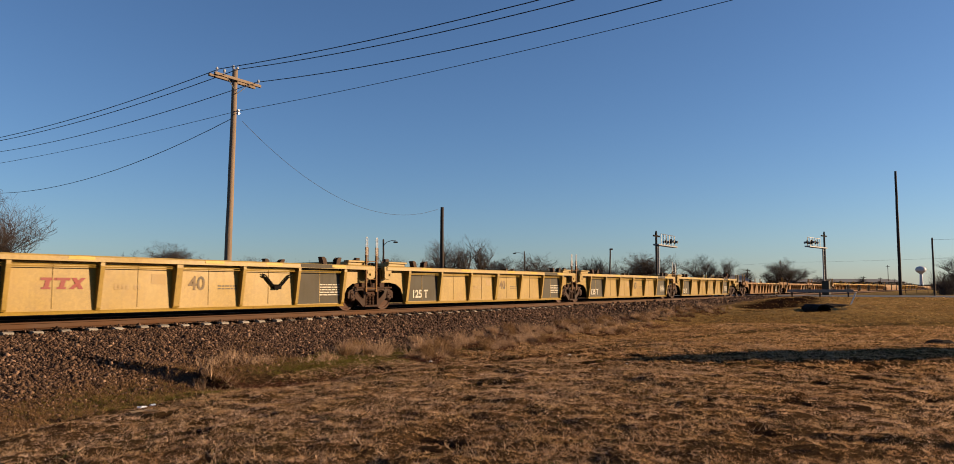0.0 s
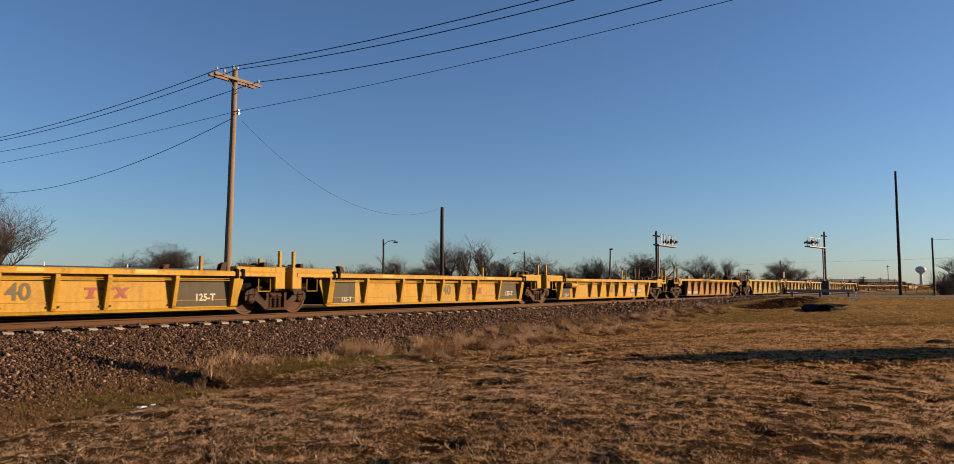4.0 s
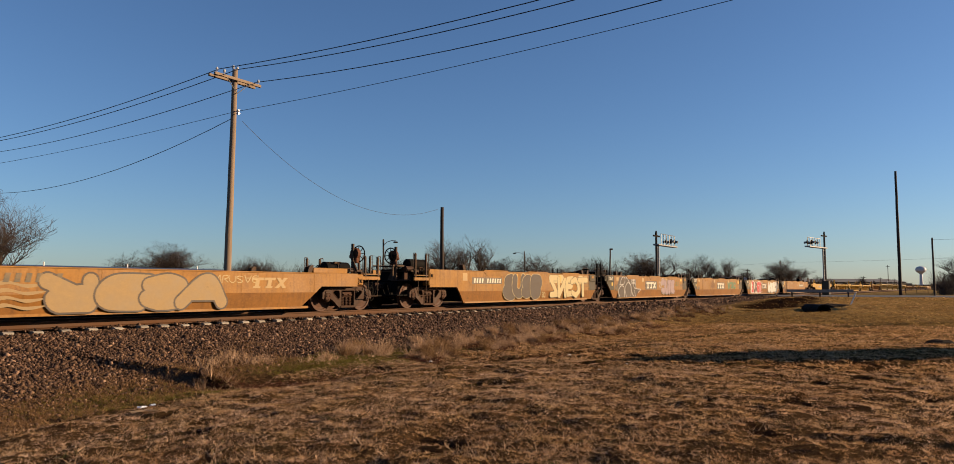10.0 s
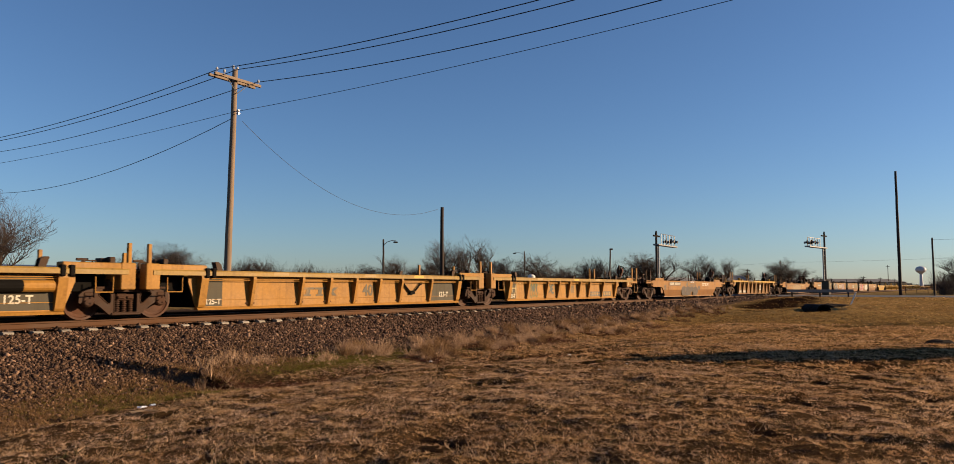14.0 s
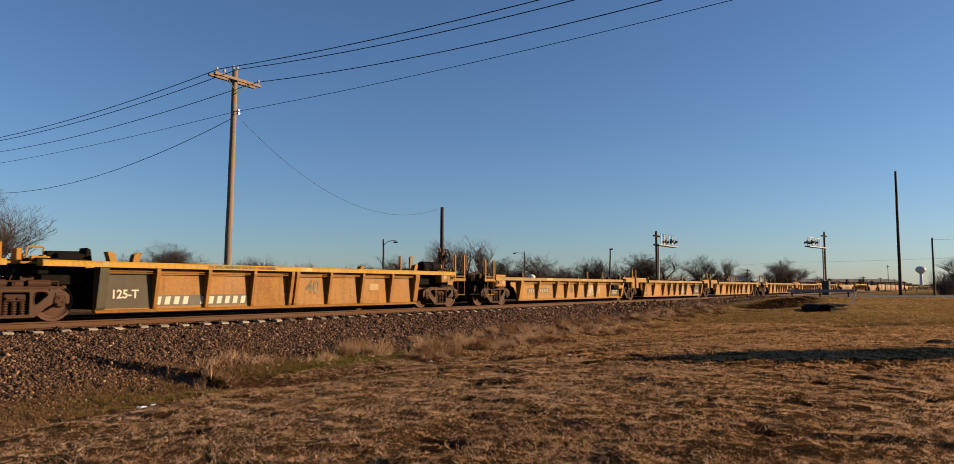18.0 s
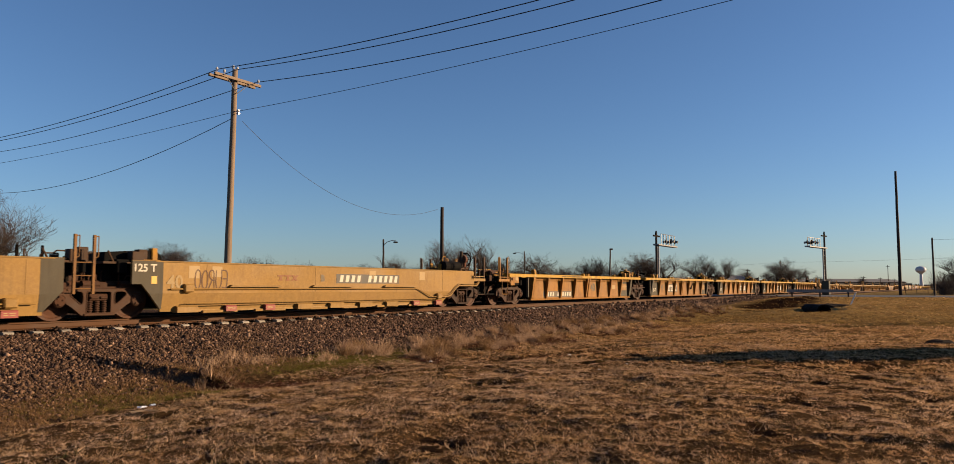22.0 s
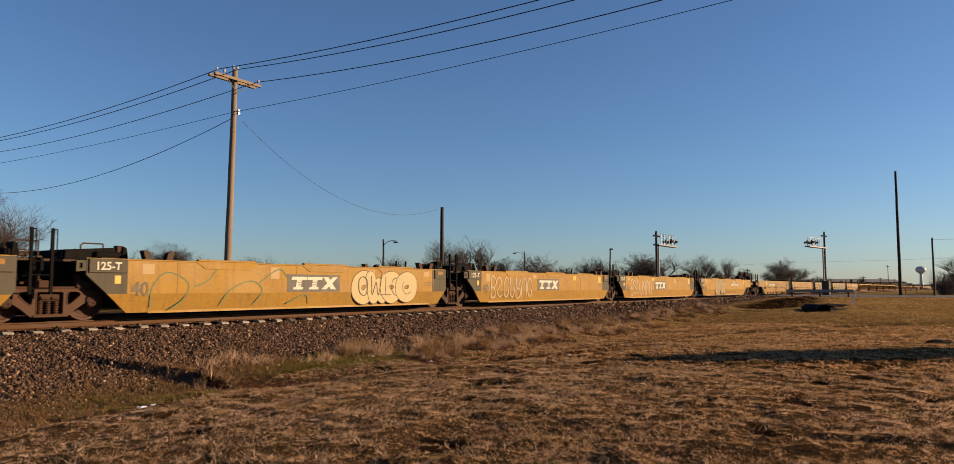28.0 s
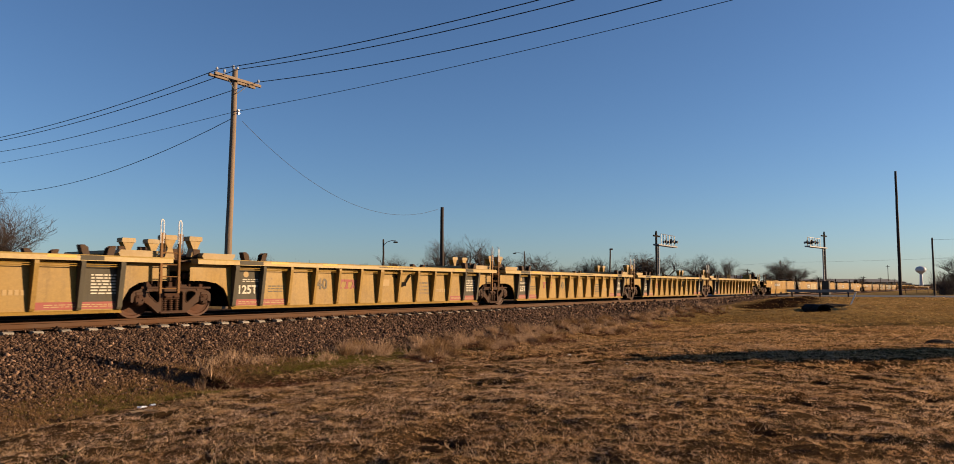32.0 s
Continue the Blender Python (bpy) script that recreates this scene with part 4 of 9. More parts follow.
def side_frame_shape():
    """Cast frame with two drop-shaped windows and an opening for the springs."""
    y0, y1 = -1.12, -0.99
    half = [(0.58, 0.785), (0.76, 0.76), (0.93, 0.715), (1.06, 0.67), (1.13, 0.60), (1.135, 0.42), (1.10, 0.39), (1.065, 0.42), (1.05, 0.54), (0.99, 0.60),
            (0.84, 0.60), (0.78, 0.54), (0.77, 0.40), (0.70, 0.36), (0.60, 0.29), (0.42, 0.135), (0.36, 0.105)]
    outline = half + [(-x, z) for x, z in reversed(half)]
    drop = [(0.385, 0.64), (0.37, 0.55), (0.375, 0.43), (0.40, 0.385), (0.445, 0.39), (0.56, 0.49), (0.655, 0.575), (0.67, 0.625), (0.63, 0.665), (0.55, 0.68), (0.43, 0.675)]
    bay = [(-0.27, 0.17), (0.27, 0.17), (0.285, 0.19), (0.285, 0.64), (0.26, 0.67), (-0.26, 0.67), (-0.285, 0.64), (-0.285, 0.19)]
    s = pierced(outline, [drop, bay, [(-x, z) for x, z in reversed(drop)]], y0, y1, 0.014)
    s.bev(-0.36, 0.36, y0 - 0.035, y1 + 0.04, 0.105, 0.16, 0.015)
    for e in (-1, 1):
        s.bev(e * 0.915 - 0.11, e * 0.915 + 0.11, y0 - 0.02, y1 + 0.02, 0.57, 0.66, 0.02)
        s.rod((e * 0.72, y0 - 0.02, 0.72), (e * 0.72, y0 + 0.02, 0.72), 0.03, n=8)
    s.bev(-0.5, 0.5, y0 - 0.02, y1 + 0.02, 0.745, 0.79, 0.012)
    return s


def spring_shape():
    """Upright coil spring as one turned solid with its coils standing out."""
    prof = [(0.05, 0.15)]
    for k in range(6):
        z = 0.155 + 0.052 * k
        prof += [(0.062, z), (0.067, z + 0.012), (0.062, z + 0.026), (0.044, z + 0.034), (0.044, z + 0.046)]
    a = ring_solid(prof, 10)
    return Shape().add([(x, -z, y) for x, y, z in a.v], a.f)


def cap_shape():
    s = ring_solid([(0.15, -1.0), (0.155, -1.1), (0.135, -1.13), (0.11, -1.155), (0.02, -1.16)], 16)
    for k in range(3):
        a = 2 * math.pi * k / 3
        s.rod((0.075 * math.cos(a), -1.15, 0.075 * math.sin(a)), (0.075 * math.cos(a), -1.18, 0.075 * math.sin(a)), 0.022, n=6)
    return s


wheelsets = []


def truck(car, x):
    bolster = Shape().bev(-0.22, 0.22, -1.09, 1.09, 0.46, 0.62, 0.02).bev(-0.2, -0.02, -1.13, -1.0, 0.5, 0.56, 0.015).bev(0.03, 0.2, -1.13, -1.0, 0.5, 0.56, 0.015)
    t = part("truck", kept("truck", lambda: bolster, M_RUST), None, car, "rusty cast steel bogie", m=pose(x, 0, 0))
    sf = kept("side_frame", side_frame_shape, M_CASTING)
    part("side_frame", sf, None, t)
    part("side_frame", sf, None, t, m=pose(0, 0, 0, 0, 0, 180))
    for e in (-0.915, 0.915):
        w = part("wheelset", kept("wheelset", wheelset_shape, M_WHEEL), None, t, m=pose(e, 0, WHEEL_R))
        wheelsets.append((w, e))
        wheelsets.append((part("bearing_cap", kept("bearing_cap", cap_shape, M_RUST), None, t, m=pose(e, 0, WHEEL_R)), e))
    for sx in (-0.17, 0.0, 0.17):
        part("spring", kept("spring", spring_shape, M_RUST), None, t, m=pose(sx, -1.02, 0))
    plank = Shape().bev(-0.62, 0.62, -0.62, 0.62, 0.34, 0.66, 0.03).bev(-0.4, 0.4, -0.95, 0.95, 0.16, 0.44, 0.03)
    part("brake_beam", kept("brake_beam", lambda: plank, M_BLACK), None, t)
    return t


# ---- bodies
END = {
    ("R", "A"): [(1.65, 0.24), (1.65, 1.5)], ("R", "C"): [(1.75, 0.24), (1.75, 1.5)],
    ("N", "A"): [(1.58, 0.22), (1.5, 0.5), (1.36, 0.74), (1.12, 0.88), (0.75, 0.94), (0.3, 0.94), (0.3, 1.6)],
    ("N", "C"): [(1.58, 0.22), (1.46, 0.5), (1.28, 0.74), (1.0, 0.88), (0.6, 0.94), (-0.3, 0.94), (-0.3, 1.6)],
    ("L", "A"): [(1.75, 0.24), (1.5, 0.9), (1.5, 1.5)], ("L", "C"): [(1.75, 0.24), (1.65, 0.5), (1.45, 0.74), (1.15, 0.86), (1.15, 1.5)],
    ("S", "A"): [(1.45, 0.16), (0.43, 1.06), (0.43, 1.6)], ("S", "C"): [(1.95, 0.16), (1.4, 0.78), (-0.35, 0.78), (-0.35, 1.6)],
    ("T", "A"): [(1.4, 0.22), (0.85, 0.85), (0.6, 0.85), (0.6, 1.6)], ("T", "C"): [(1.7, 0.22), (1.3, 0.55), (0.5, 0.92), (-0.3, 0.92), (-0.3, 1.6)],
    ("P", "C"): [(2.3, 0.16), (1.5, 0.8), (-0.1, 0.8), (-0.1, 1.6)], ("P", "A"): [(2.3, 0.16), (1.5, 0.8), (-0.1, 0.8), (-0.1, 1.6)],
}
END["S", "F"] = [(1.5, 0.16), (1.05, 0.7), (1.05, 1.6)]
END["T", "F"] = [(1.4, 0.22), (1.0, 0.7), (1.0, 1.6)]
for k in "AC":
    END["M", k] = END["N", k]


def clip(profile, lo, hi):
    """The stretch of an end profile between two heights."""
    zs = [z for _, z in profile]

    def at(z):
        for (e0, z0), (e1, z1) in zip(profile, profile[1:]):
            if z0 <= z <= z1 and z1 > z0:
                return e0 + (e1 - e0) * (z - z0) / (z1 - z0)
        return profile[0][0] if z < zs[0] else profile[-1][0]

    return [(at(lo), lo)] + [p for p in profile if lo < p[1] < hi] + [(at(hi), hi)]


def side_outline(kind, L, front, rear, lo, hi):
    if front == "A" and (kind, "F") in END:
        front = "F"
    f, r = clip(END[kind, front], lo, hi), clip(END[kind, rear], lo, hi)
    return [(L / 2 - e, z) for e, z in f] + [(-L / 2 + e, z) for e, z in reversed(r)]


def mirror(s):
    t = Shape()
    return t.add([(x, -y, z) for x, y, z in s.v], s.f)


def body(car, kind, paint, L, front, rear, dark=(False, False)):
    """Sides, chords, posts, floor and bulkheads of one unit."""
    P, top = PAINT[paint], TOPS[kind]
    key = (kind, round(L, 2), front, rear)
    ribbed = kind in "NMRL"
    if ribbed:
        inner = FACE + 0.22
        hi = top - 0.12
        wall = Shape().prism(side_outline(kind, L, front, rear, 0.24, hi), inner, inner + 0.05)
        part("side_wall", kept(("side_wall", key, 0), lambda: wall, P), None, car)
        part("side_wall", kept(("side_wall", key, 1), lambda: mirror(wall), P), None, car)
        c0 = -L / 2 + (0.36 if rear == "A" else -0.45)
        c1 = L / 2 - (0.36 if front == "A" else -0.45)
        d = 0.035
        chord = Shape().prism_x([(FACE - 0.03, top - 0.14), (FACE + 0.25, top - 0.14), (FACE + 0.28, top - d), (FACE + 0.28 - d, top),
                                 (FACE, top), (FACE - 0.03, top - d)], c0, c1)
        CP = M_YELLOW if kind == "R" or paint == "yellow" else M_CHORD if kind in "NM" else M_OCHRE if paint == "amber" else P
        part("top_chord", kept(("top_chord", key, 0), lambda: chord, CP), None, car)
        part("top_chord", kept(("top_chord", key, 1), lambda: mirror(chord), CP), None, car)
        e0, e1 = -L / 2 + END[kind, rear][0][0], L / 2 - END[kind, front][0][0]
        sill = Shape().prism_x([(FACE + 0.13, 0.17), (FACE + 0.32, 0.17), (FACE + 0.32, 0.25), (FACE + 0.25, 0.26), (FACE + 0.18, 0.225)], e0, e1)
        part("bottom_sill", kept(("bottom_sill", key, 0), lambda: sill, P), None, car)
        n = {"N": 12, "M": 6, "R": 8, "L": 8}[kind]
        pipe = Shape()
        for zz in (top - 0.215, top - 0.26):
            pipe.rod((e0 + 0.1, FACE + 0.1, zz), (e1 - 0.1, FACE + 0.1, zz), 0.012, n=6)
        part("brake_pipe", kept(("brake_pipe", key), lambda: pipe, P), None, car)
        zt, zb = top - 0.13, 0.25

        def post_shape(w, deep=0.22):
            s = Shape()
            prof = [(inner + 0.01, zb), (inner - 0.06, zb), (inner - 0.09, zb + 0.05), (inner - deep, zt - 0.1), (inner - deep, zt), (inner + 0.01, zt)]
            return s.prism_x(prof, -w / 2, w / 2)

        share = [i / n for i in range(n + 1)]
        if kind == "L":
            share = [0.0, 0.146, 0.3, 0.399, 0.497, 0.596, 0.694, 0.84, 1.0]
        stops = [e0 + (e1 - e0) * f for f in share]
        for i, x in enumerate(stops):
            end = i in (0, n)
            z_open = END[kind, rear if i == 0 else front][0][1]
            w = (0.22 if kind in "RL" else 0.12) if end else 0.1
            if i == n // 2 and kind in "NMR":
                if kind == "R":
                    for dx in (-0.1, 0.1):
                        part("side_post", kept(("side_post", kind, 0.11), lambda: post_shape(0.11), P), None, car, m=pose(x + dx, 0, 0))
                    continue
                w = 0.17
            dx = (w / 2 if i == 0 else -w / 2 if i == n else 0)
            PM = M_DARK if kind != "M" and (i == 0 and dark[0] or i == n and dark[1]) or (kind == "N" and (i == 1 and dark[0] or i == n - 1 and dark[1])) else P
            part("side_post", kept(("side_post", kind, w), lambda: post_shape(w), PM), None, car, m=pose(x + dx, 0, 0))
        if kind == "M":
            for i in range(n):
                x = e0 + (e1 - e0) * (i + 0.5) / n
                part("panel_seam", kept(("panel_seam", kind), lambda: Shape().bev(-0.012, 0.012, inner - 0.012, inner + 0.01, 0.3, zt, 0.004), P), None, car, m=pose(x, 0, 0))
        if kind == "L":
            seam = Shape().bev(e0 + 0.05, e1 - 0.05, inner - 0.012, inner + 0.01, 0.43, 0.445, 0.004)
            part("panel_seam", kept(("panel_seam", key), lambda: seam, P), None, car)
            for x in stops[1:-1]:
                bolt = Shape().rod((-0.12, inner - 0.03, 0.33), (-0.12, inner + 0.01, 0.33), 0.028, n=8).rod((0.12, inner - 0.03, 0.33), (0.12, inner + 0.01, 0.33), 0.028, n=8)
                part("foot_bolt", kept("foot_bolt", lambda: bolt, M_RUST), None, car, m=pose(x, 0, 0))
        panels = list(zip(stops, stops[1:]))
    else:
        inner = FACE
        up = Shape().prism(side_outline(kind, L, front, rear, 0.62, top), FACE, FACE + 0.07)
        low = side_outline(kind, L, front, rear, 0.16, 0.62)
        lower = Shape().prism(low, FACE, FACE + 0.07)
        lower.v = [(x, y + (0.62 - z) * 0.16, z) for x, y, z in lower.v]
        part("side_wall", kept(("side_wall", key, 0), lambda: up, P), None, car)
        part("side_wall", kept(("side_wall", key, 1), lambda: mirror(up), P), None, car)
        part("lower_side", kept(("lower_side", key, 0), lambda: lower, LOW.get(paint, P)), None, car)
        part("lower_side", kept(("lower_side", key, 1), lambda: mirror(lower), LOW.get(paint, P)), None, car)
        for sgn in (0, 1):
            lip = Shape().bev(-L / 2 + 1.2, L / 2 - 1.2, FACE - 0.012, FACE + 0.13, top - 0.035, top + 0.004, 0.01)
            part("top_lip", kept(("top_lip", key, sgn), lambda: lip if sgn == 0 else mirror(lip), P), None, car)
        sill = Shape().prism_x([(FACE + 0.05, 0.14), (FACE + 0.2, 0.14), (FACE + 0.2, 0.2), (FACE + 0.07, 0.21)], -L / 2 + 2.0, L / 2 - 2.0)
        part("bottom_sill", kept(("bottom_sill", key, 0), lambda: sill, P), None, car)
        e0, e1 = -L / 2 + 1.6, L / 2 - 1.6
        panels = [(e0 + (e1 - e0) * i / 8, e0 + (e1 - e0) * (i + 1) / 8) for i in range(8)]
        for x in (-L * 0.32, -L * 0.06, L * 0.2, L * 0.38):
            part("weld_seam", kept(("weld_seam", kind), lambda: Shape().bev(-0.008, 0.008, FACE - 0.006, FACE + 0.02, 0.63, top - 0.05, 0.002), P), None, car, m=pose(x, 0, 0))
        if kind == "S":
            for x in (-L * 0.22, L * 0.02, L * 0.24):
                plate = Shape().prism([(-1.0, top - 0.02), (-0.72, top - 0.2), (0.72, top - 0.2), (1.0, top - 0.02)], FACE - 0.014, FACE + 0.02)
                plate.bev(-0.95, 0.95, FACE - 0.02, FACE + 0.1, top - 0.005, top + 0.05, 0.012)
                part("stiffener_plate", kept(("stiffener_plate", kind), lambda: plate, P), None, car, m=pose(x, 0, 0))
        if kind == "T":
            ledge = Shape().bev(-L / 2 + 1.9, L / 2 - 1.9, FACE - 0.03, FACE + 0.1, 0.29, 0.31, 0.006)
            part("side_ledge", kept(("side_ledge", key), lambda: ledge, P), None, car)
            drop = lambda x: 0.31 if x < L / 2 - 3.0 else 0.0          # the pipe dips near the front
            tube = Shape().path([(-L / 2 + 1.6, FACE - 0.06, 0.73), (L / 2 - 3.4, FACE - 0.06, 0.73), (L / 2 - 2.5, FACE - 0.06, 0.42), (L / 2 - 1.6, FACE - 0.06, 0.42)], 0.02).rod((-L / 2 + 2.0, FACE - 0.05, 0.36), (L / 2 - 2.0, FACE - 0.05, 0.36), 0.012, n=6)
            part("brake_pipe", kept(("brake_pipe", key), lambda: tube, P), None, car)
            for x in (-L / 2 + 2.1, L / 2 - 2.1):
                part("pipe_bracket", kept("pipe_bracket", lambda: Shape().bev(-0.14, 0.14, FACE - 0.13, FACE + 0.02, 0.33, 0.55, 0.03), P), None, car, m=pose(x, 0, drop(x)))
            for x in (-3.2, -0.2, 3.1):
                part("pipe_guard", kept("pipe_guard", lambda: Shape().prism([(-0.9, 0.47), (0.9, 0.47), (0.82, 0.53), (-0.82, 0.53)], FACE - 0.11, FACE), P), None, car, m=pose(x, 0, drop(x)))
            feet = list(np.linspace(-L / 2 + 2.1, L / 2 - 2.1, 9))
            red = (feet[1], feet[2], feet[-1], feet[-2])
            for k, x in enumerate(feet):
                w = 0.17 if x in red else 0.3
                block = Shape().prism_x([(FACE - 0.07, 0.13), (FACE + 0.14, 0.13), (FACE + 0.14, 0.3), (FACE - 0.02, 0.3), (FACE - 0.07, 0.27)], -w, w)
                part("foot_bracket", kept(("foot_bracket", w), lambda: block, M_RED if x in red else P), None, car, m=pose(float(x), 0, 0))
                if x in red:
                    small_print(car, float(x) - 0.12, float(x) + 0.12, 0.17, 0.25, 2, M_SIGN, FACE - 0.068, k)
            for x in (-4.3, -2.6, -0.9, 0.9, 2.5, 4.2):
                part("edge_bar", kept("edge_bar", lambda: Shape().bev(-0.55, 0.55, FACE + 0.0, FACE + 0.1, 0.1, 0.17, 0.01), P), None, car, m=pose(x, 0, 0))
    # well floor and end bulkheads
    floor_s = Shape()
    for k in range(9):
        x = -L / 2 + 2.3 + (L - 4.6) * k / 8
        floor_s.box(x - 0.12, x + 0.12, FACE + 0.34, -FACE - 0.34, 0.22, 0.34)
    floor_s.box(-L / 2 + 2.2, L / 2 - 2.2, -0.2, 0.2, 0.24, 0.32)
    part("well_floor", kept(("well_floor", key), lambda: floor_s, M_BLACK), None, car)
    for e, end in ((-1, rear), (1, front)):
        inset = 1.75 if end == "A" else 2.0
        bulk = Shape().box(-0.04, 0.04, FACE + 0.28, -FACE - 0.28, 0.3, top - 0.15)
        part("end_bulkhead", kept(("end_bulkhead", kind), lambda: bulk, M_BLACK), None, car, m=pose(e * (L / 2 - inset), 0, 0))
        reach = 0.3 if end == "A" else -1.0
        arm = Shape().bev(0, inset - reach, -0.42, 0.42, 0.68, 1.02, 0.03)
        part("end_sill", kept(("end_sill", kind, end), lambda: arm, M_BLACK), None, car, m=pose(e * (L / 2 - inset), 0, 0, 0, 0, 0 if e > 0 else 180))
    return panels, inner


def posts(car, xs, y, z0, z1, material, w=0.07, name="stanchion"):
    for x in xs:
        s = Shape().bev(-w / 2, w / 2, -w / 2, w / 2, 0, z1 - z0, 0.008)
        part(name, kept((name, round(z1 - z0, 2), w), lambda: s, material), None, car, m=pose(x, y, z0))


def loop_step(car, x, z0, z1, w, material, y=FACE - 0.02):
    s = Shape().path([(-w / 2, 0, z1), (-w / 2, 0, z0), (w / 2, 0, z0), (w / 2, 0, z1)], 0.016)
    part("step", kept(("step", round(z1 - z0, 2), w), lambda: s, material), None, car, m=pose(x, y, 0))


def ladder(car, x, z0, z1, w, material, y=FACE + 0.02):
    s = Shape()
    for e in (-1, 1):
        s.box(e * w / 2 - 0.03, e * w / 2 + 0.03, -0.03, 0.03, z0, z1)
    k = z0 + 0.12
    while k < z1 - 0.45:
        s.rod((-w / 2, 0, k), (w / 2, 0, k), 0.014, n=6)
        k += 0.3
    part("ladder", kept(("ladder", round(z1 - z0, 2), w), lambda: s, material), None, car, m=pose(x, y, 0))
    for e in (-1, 1):
        h = Shape().path([(0, 0, z1 - 0.05), (0.1, 0, z1 - 0.02), (0.1, 0, z1 - 0.5), (0, 0, z1 - 0.55)], 0.012)
        part("grab_iron", kept(("grab_iron", round(z1 - z0, 2)), lambda: h, material), None, car, m=pose(x + e * w / 2, y, 0))


def guides(car, xs, top, material):
    """Container guides that stand on the top edge."""
    for x, flip in xs:
        for sy in (-1, 1):
            s = Shape().prism([(-0.02, 0), (0.1, 0), (0.06, 0.17), (-0.03, 0.23), (-0.11, 0.23), (-0.05, 0.1)], -0.09, -0.06)
            s.prism([(-0.02, 0), (0.1, 0), (0.06, 0.17), (-0.03, 0.23), (-0.11, 0.23), (-0.05, 0.1)], 0.06, 0.09)
            s.prism([(-0.06, 0), (-0.02, 0), (-0.09, 0.23), (-0.13, 0.22)], -0.09, 0.09)
            part("container_guide", kept("container_guide", lambda: s, material), None, car, m=pose(x, sy * (-FACE - 0.12), top, 0, 0, 180 if flip else 0))


def brake_wheel(car, x, z, e, y=-0.45, base=1.05, facing=False):
    """Spoked hand-brake wheel with its gear housing on a stand."""
    s = Shape()
    n, r = 20, 0.28
    s.path([(r * math.cos(2 * math.pi * i / n), 0, r * math.sin(2 * math.pi * i / n)) for i in range(n + 1)], 0.022)
    for k in range(8):
        a = math.pi * k / 4
        s.rod((0.05 * math.cos(a), 0, 0.05 * math.sin(a)), (r * math.cos(a), 0, r * math.sin(a)), 0.013, n=5)
    s.rod((0, -0.03, 0), (0, 0.14, 0), 0.06, n=10)
    m = pose(x, y, z, 0, 0, 0 if facing else 90 if e > 0 else -90)
    part("brake_wheel", kept("brake_wheel", lambda: s, M_BLACK), None, car, m=m)
    box = Shape().rod((0, 0.1, 0), (0, 0.24, 0), 0.2, n=14).bev(-0.13, 0.13, 0.1, 0.26, -0.34, -0.02, 0.03).rod((0.1, 0.24, -0.1), (0.1, 0.3, -0.1), 0.08, n=10)
    part("brake_housing", kept("brake_housing", lambda: box, M_HOUSING), None, car, "rusty hand-brake gear housing", m=m)
    h = z - base
    stand = Shape().box(-0.05, 0.05, 0.27, 0.33, -h, 0.34).prism([(-0.05, -h), (-0.4, -h), (-0.05, -0.25)], 0.28, 0.32).rod((0.06, 0.2, -0.2), (0.08, 0.22, -h), 0.018, n=6)
    part("brake_stand", kept(("brake_stand", round(h, 2)), lambda: stand, M_GUIDE), None, car, m=m)


def rigging(seed, x0, x1, y0, y1, z0, z1, count):
    """Crowded levers, valves, pipes and brackets on a bed plate."""
    r = random.Random(seed)
    s = Shape().box(x0 - 0.1, x1 + 0.1, y0 - 0.05, y1 + 0.05, z0 - 0.04, z0 + 0.01)
    for k in range(count):
        x, y, z = r.uniform(x0, x1), r.uniform(y0, y1), r.uniform(z0, z0 + (z1 - z0) * r.random())
        w, d, h = r.uniform(0.03, 0.16), r.uniform(0.03, 0.14), r.uniform(0.04, 0.2)
        kind = r.random()
        if kind < 0.4:
            s.bev(x - w, x + w, y - d, y + d, z0 - 0.02, z + h, 0.015)
        elif kind < 0.6:
            s.rod((x - w * 2, y, z + 0.05), (x + w, y, z + 0.05), r.uniform(0.03, 0.1), n=10).box(x - 0.02, x + 0.02, y - 0.02, y + 0.02, z0, z + 0.05)
        elif kind < 0.8:
            x2 = min(x1, x + r.uniform(0.2, 0.6))
            s.path([(x, y, z0), (x, y, z + h), (x + 0.06, y, z + h + 0.05), (x2, y, z + h + 0.05), (x2, y, z0)], 0.018)
        else:
            s.rod((x, y, z0), (x + r.uniform(-0.15, 0.15), y, min(z1, z + h + 0.15)), r.uniform(0.012, 0.03), n=6)
    return s


def grab_post(car, x, y, z0, z1, material, side, w=0.07):
    """Stanchion with a bent grab iron beside it."""
    posts(car, [x], y, z0, z1, material, w)
    g = Shape().path([(0, 0, -0.03), (0.0, 0, 0.02), (side * 0.13, 0, 0.02), (side * 0.13, 0, -0.55), (0, 0, -0.6)], 0.013)
    part("grab_iron", kept(("grab_iron", side), lambda: g, material), None, car, m=pose(x, y - 0.02, z1))


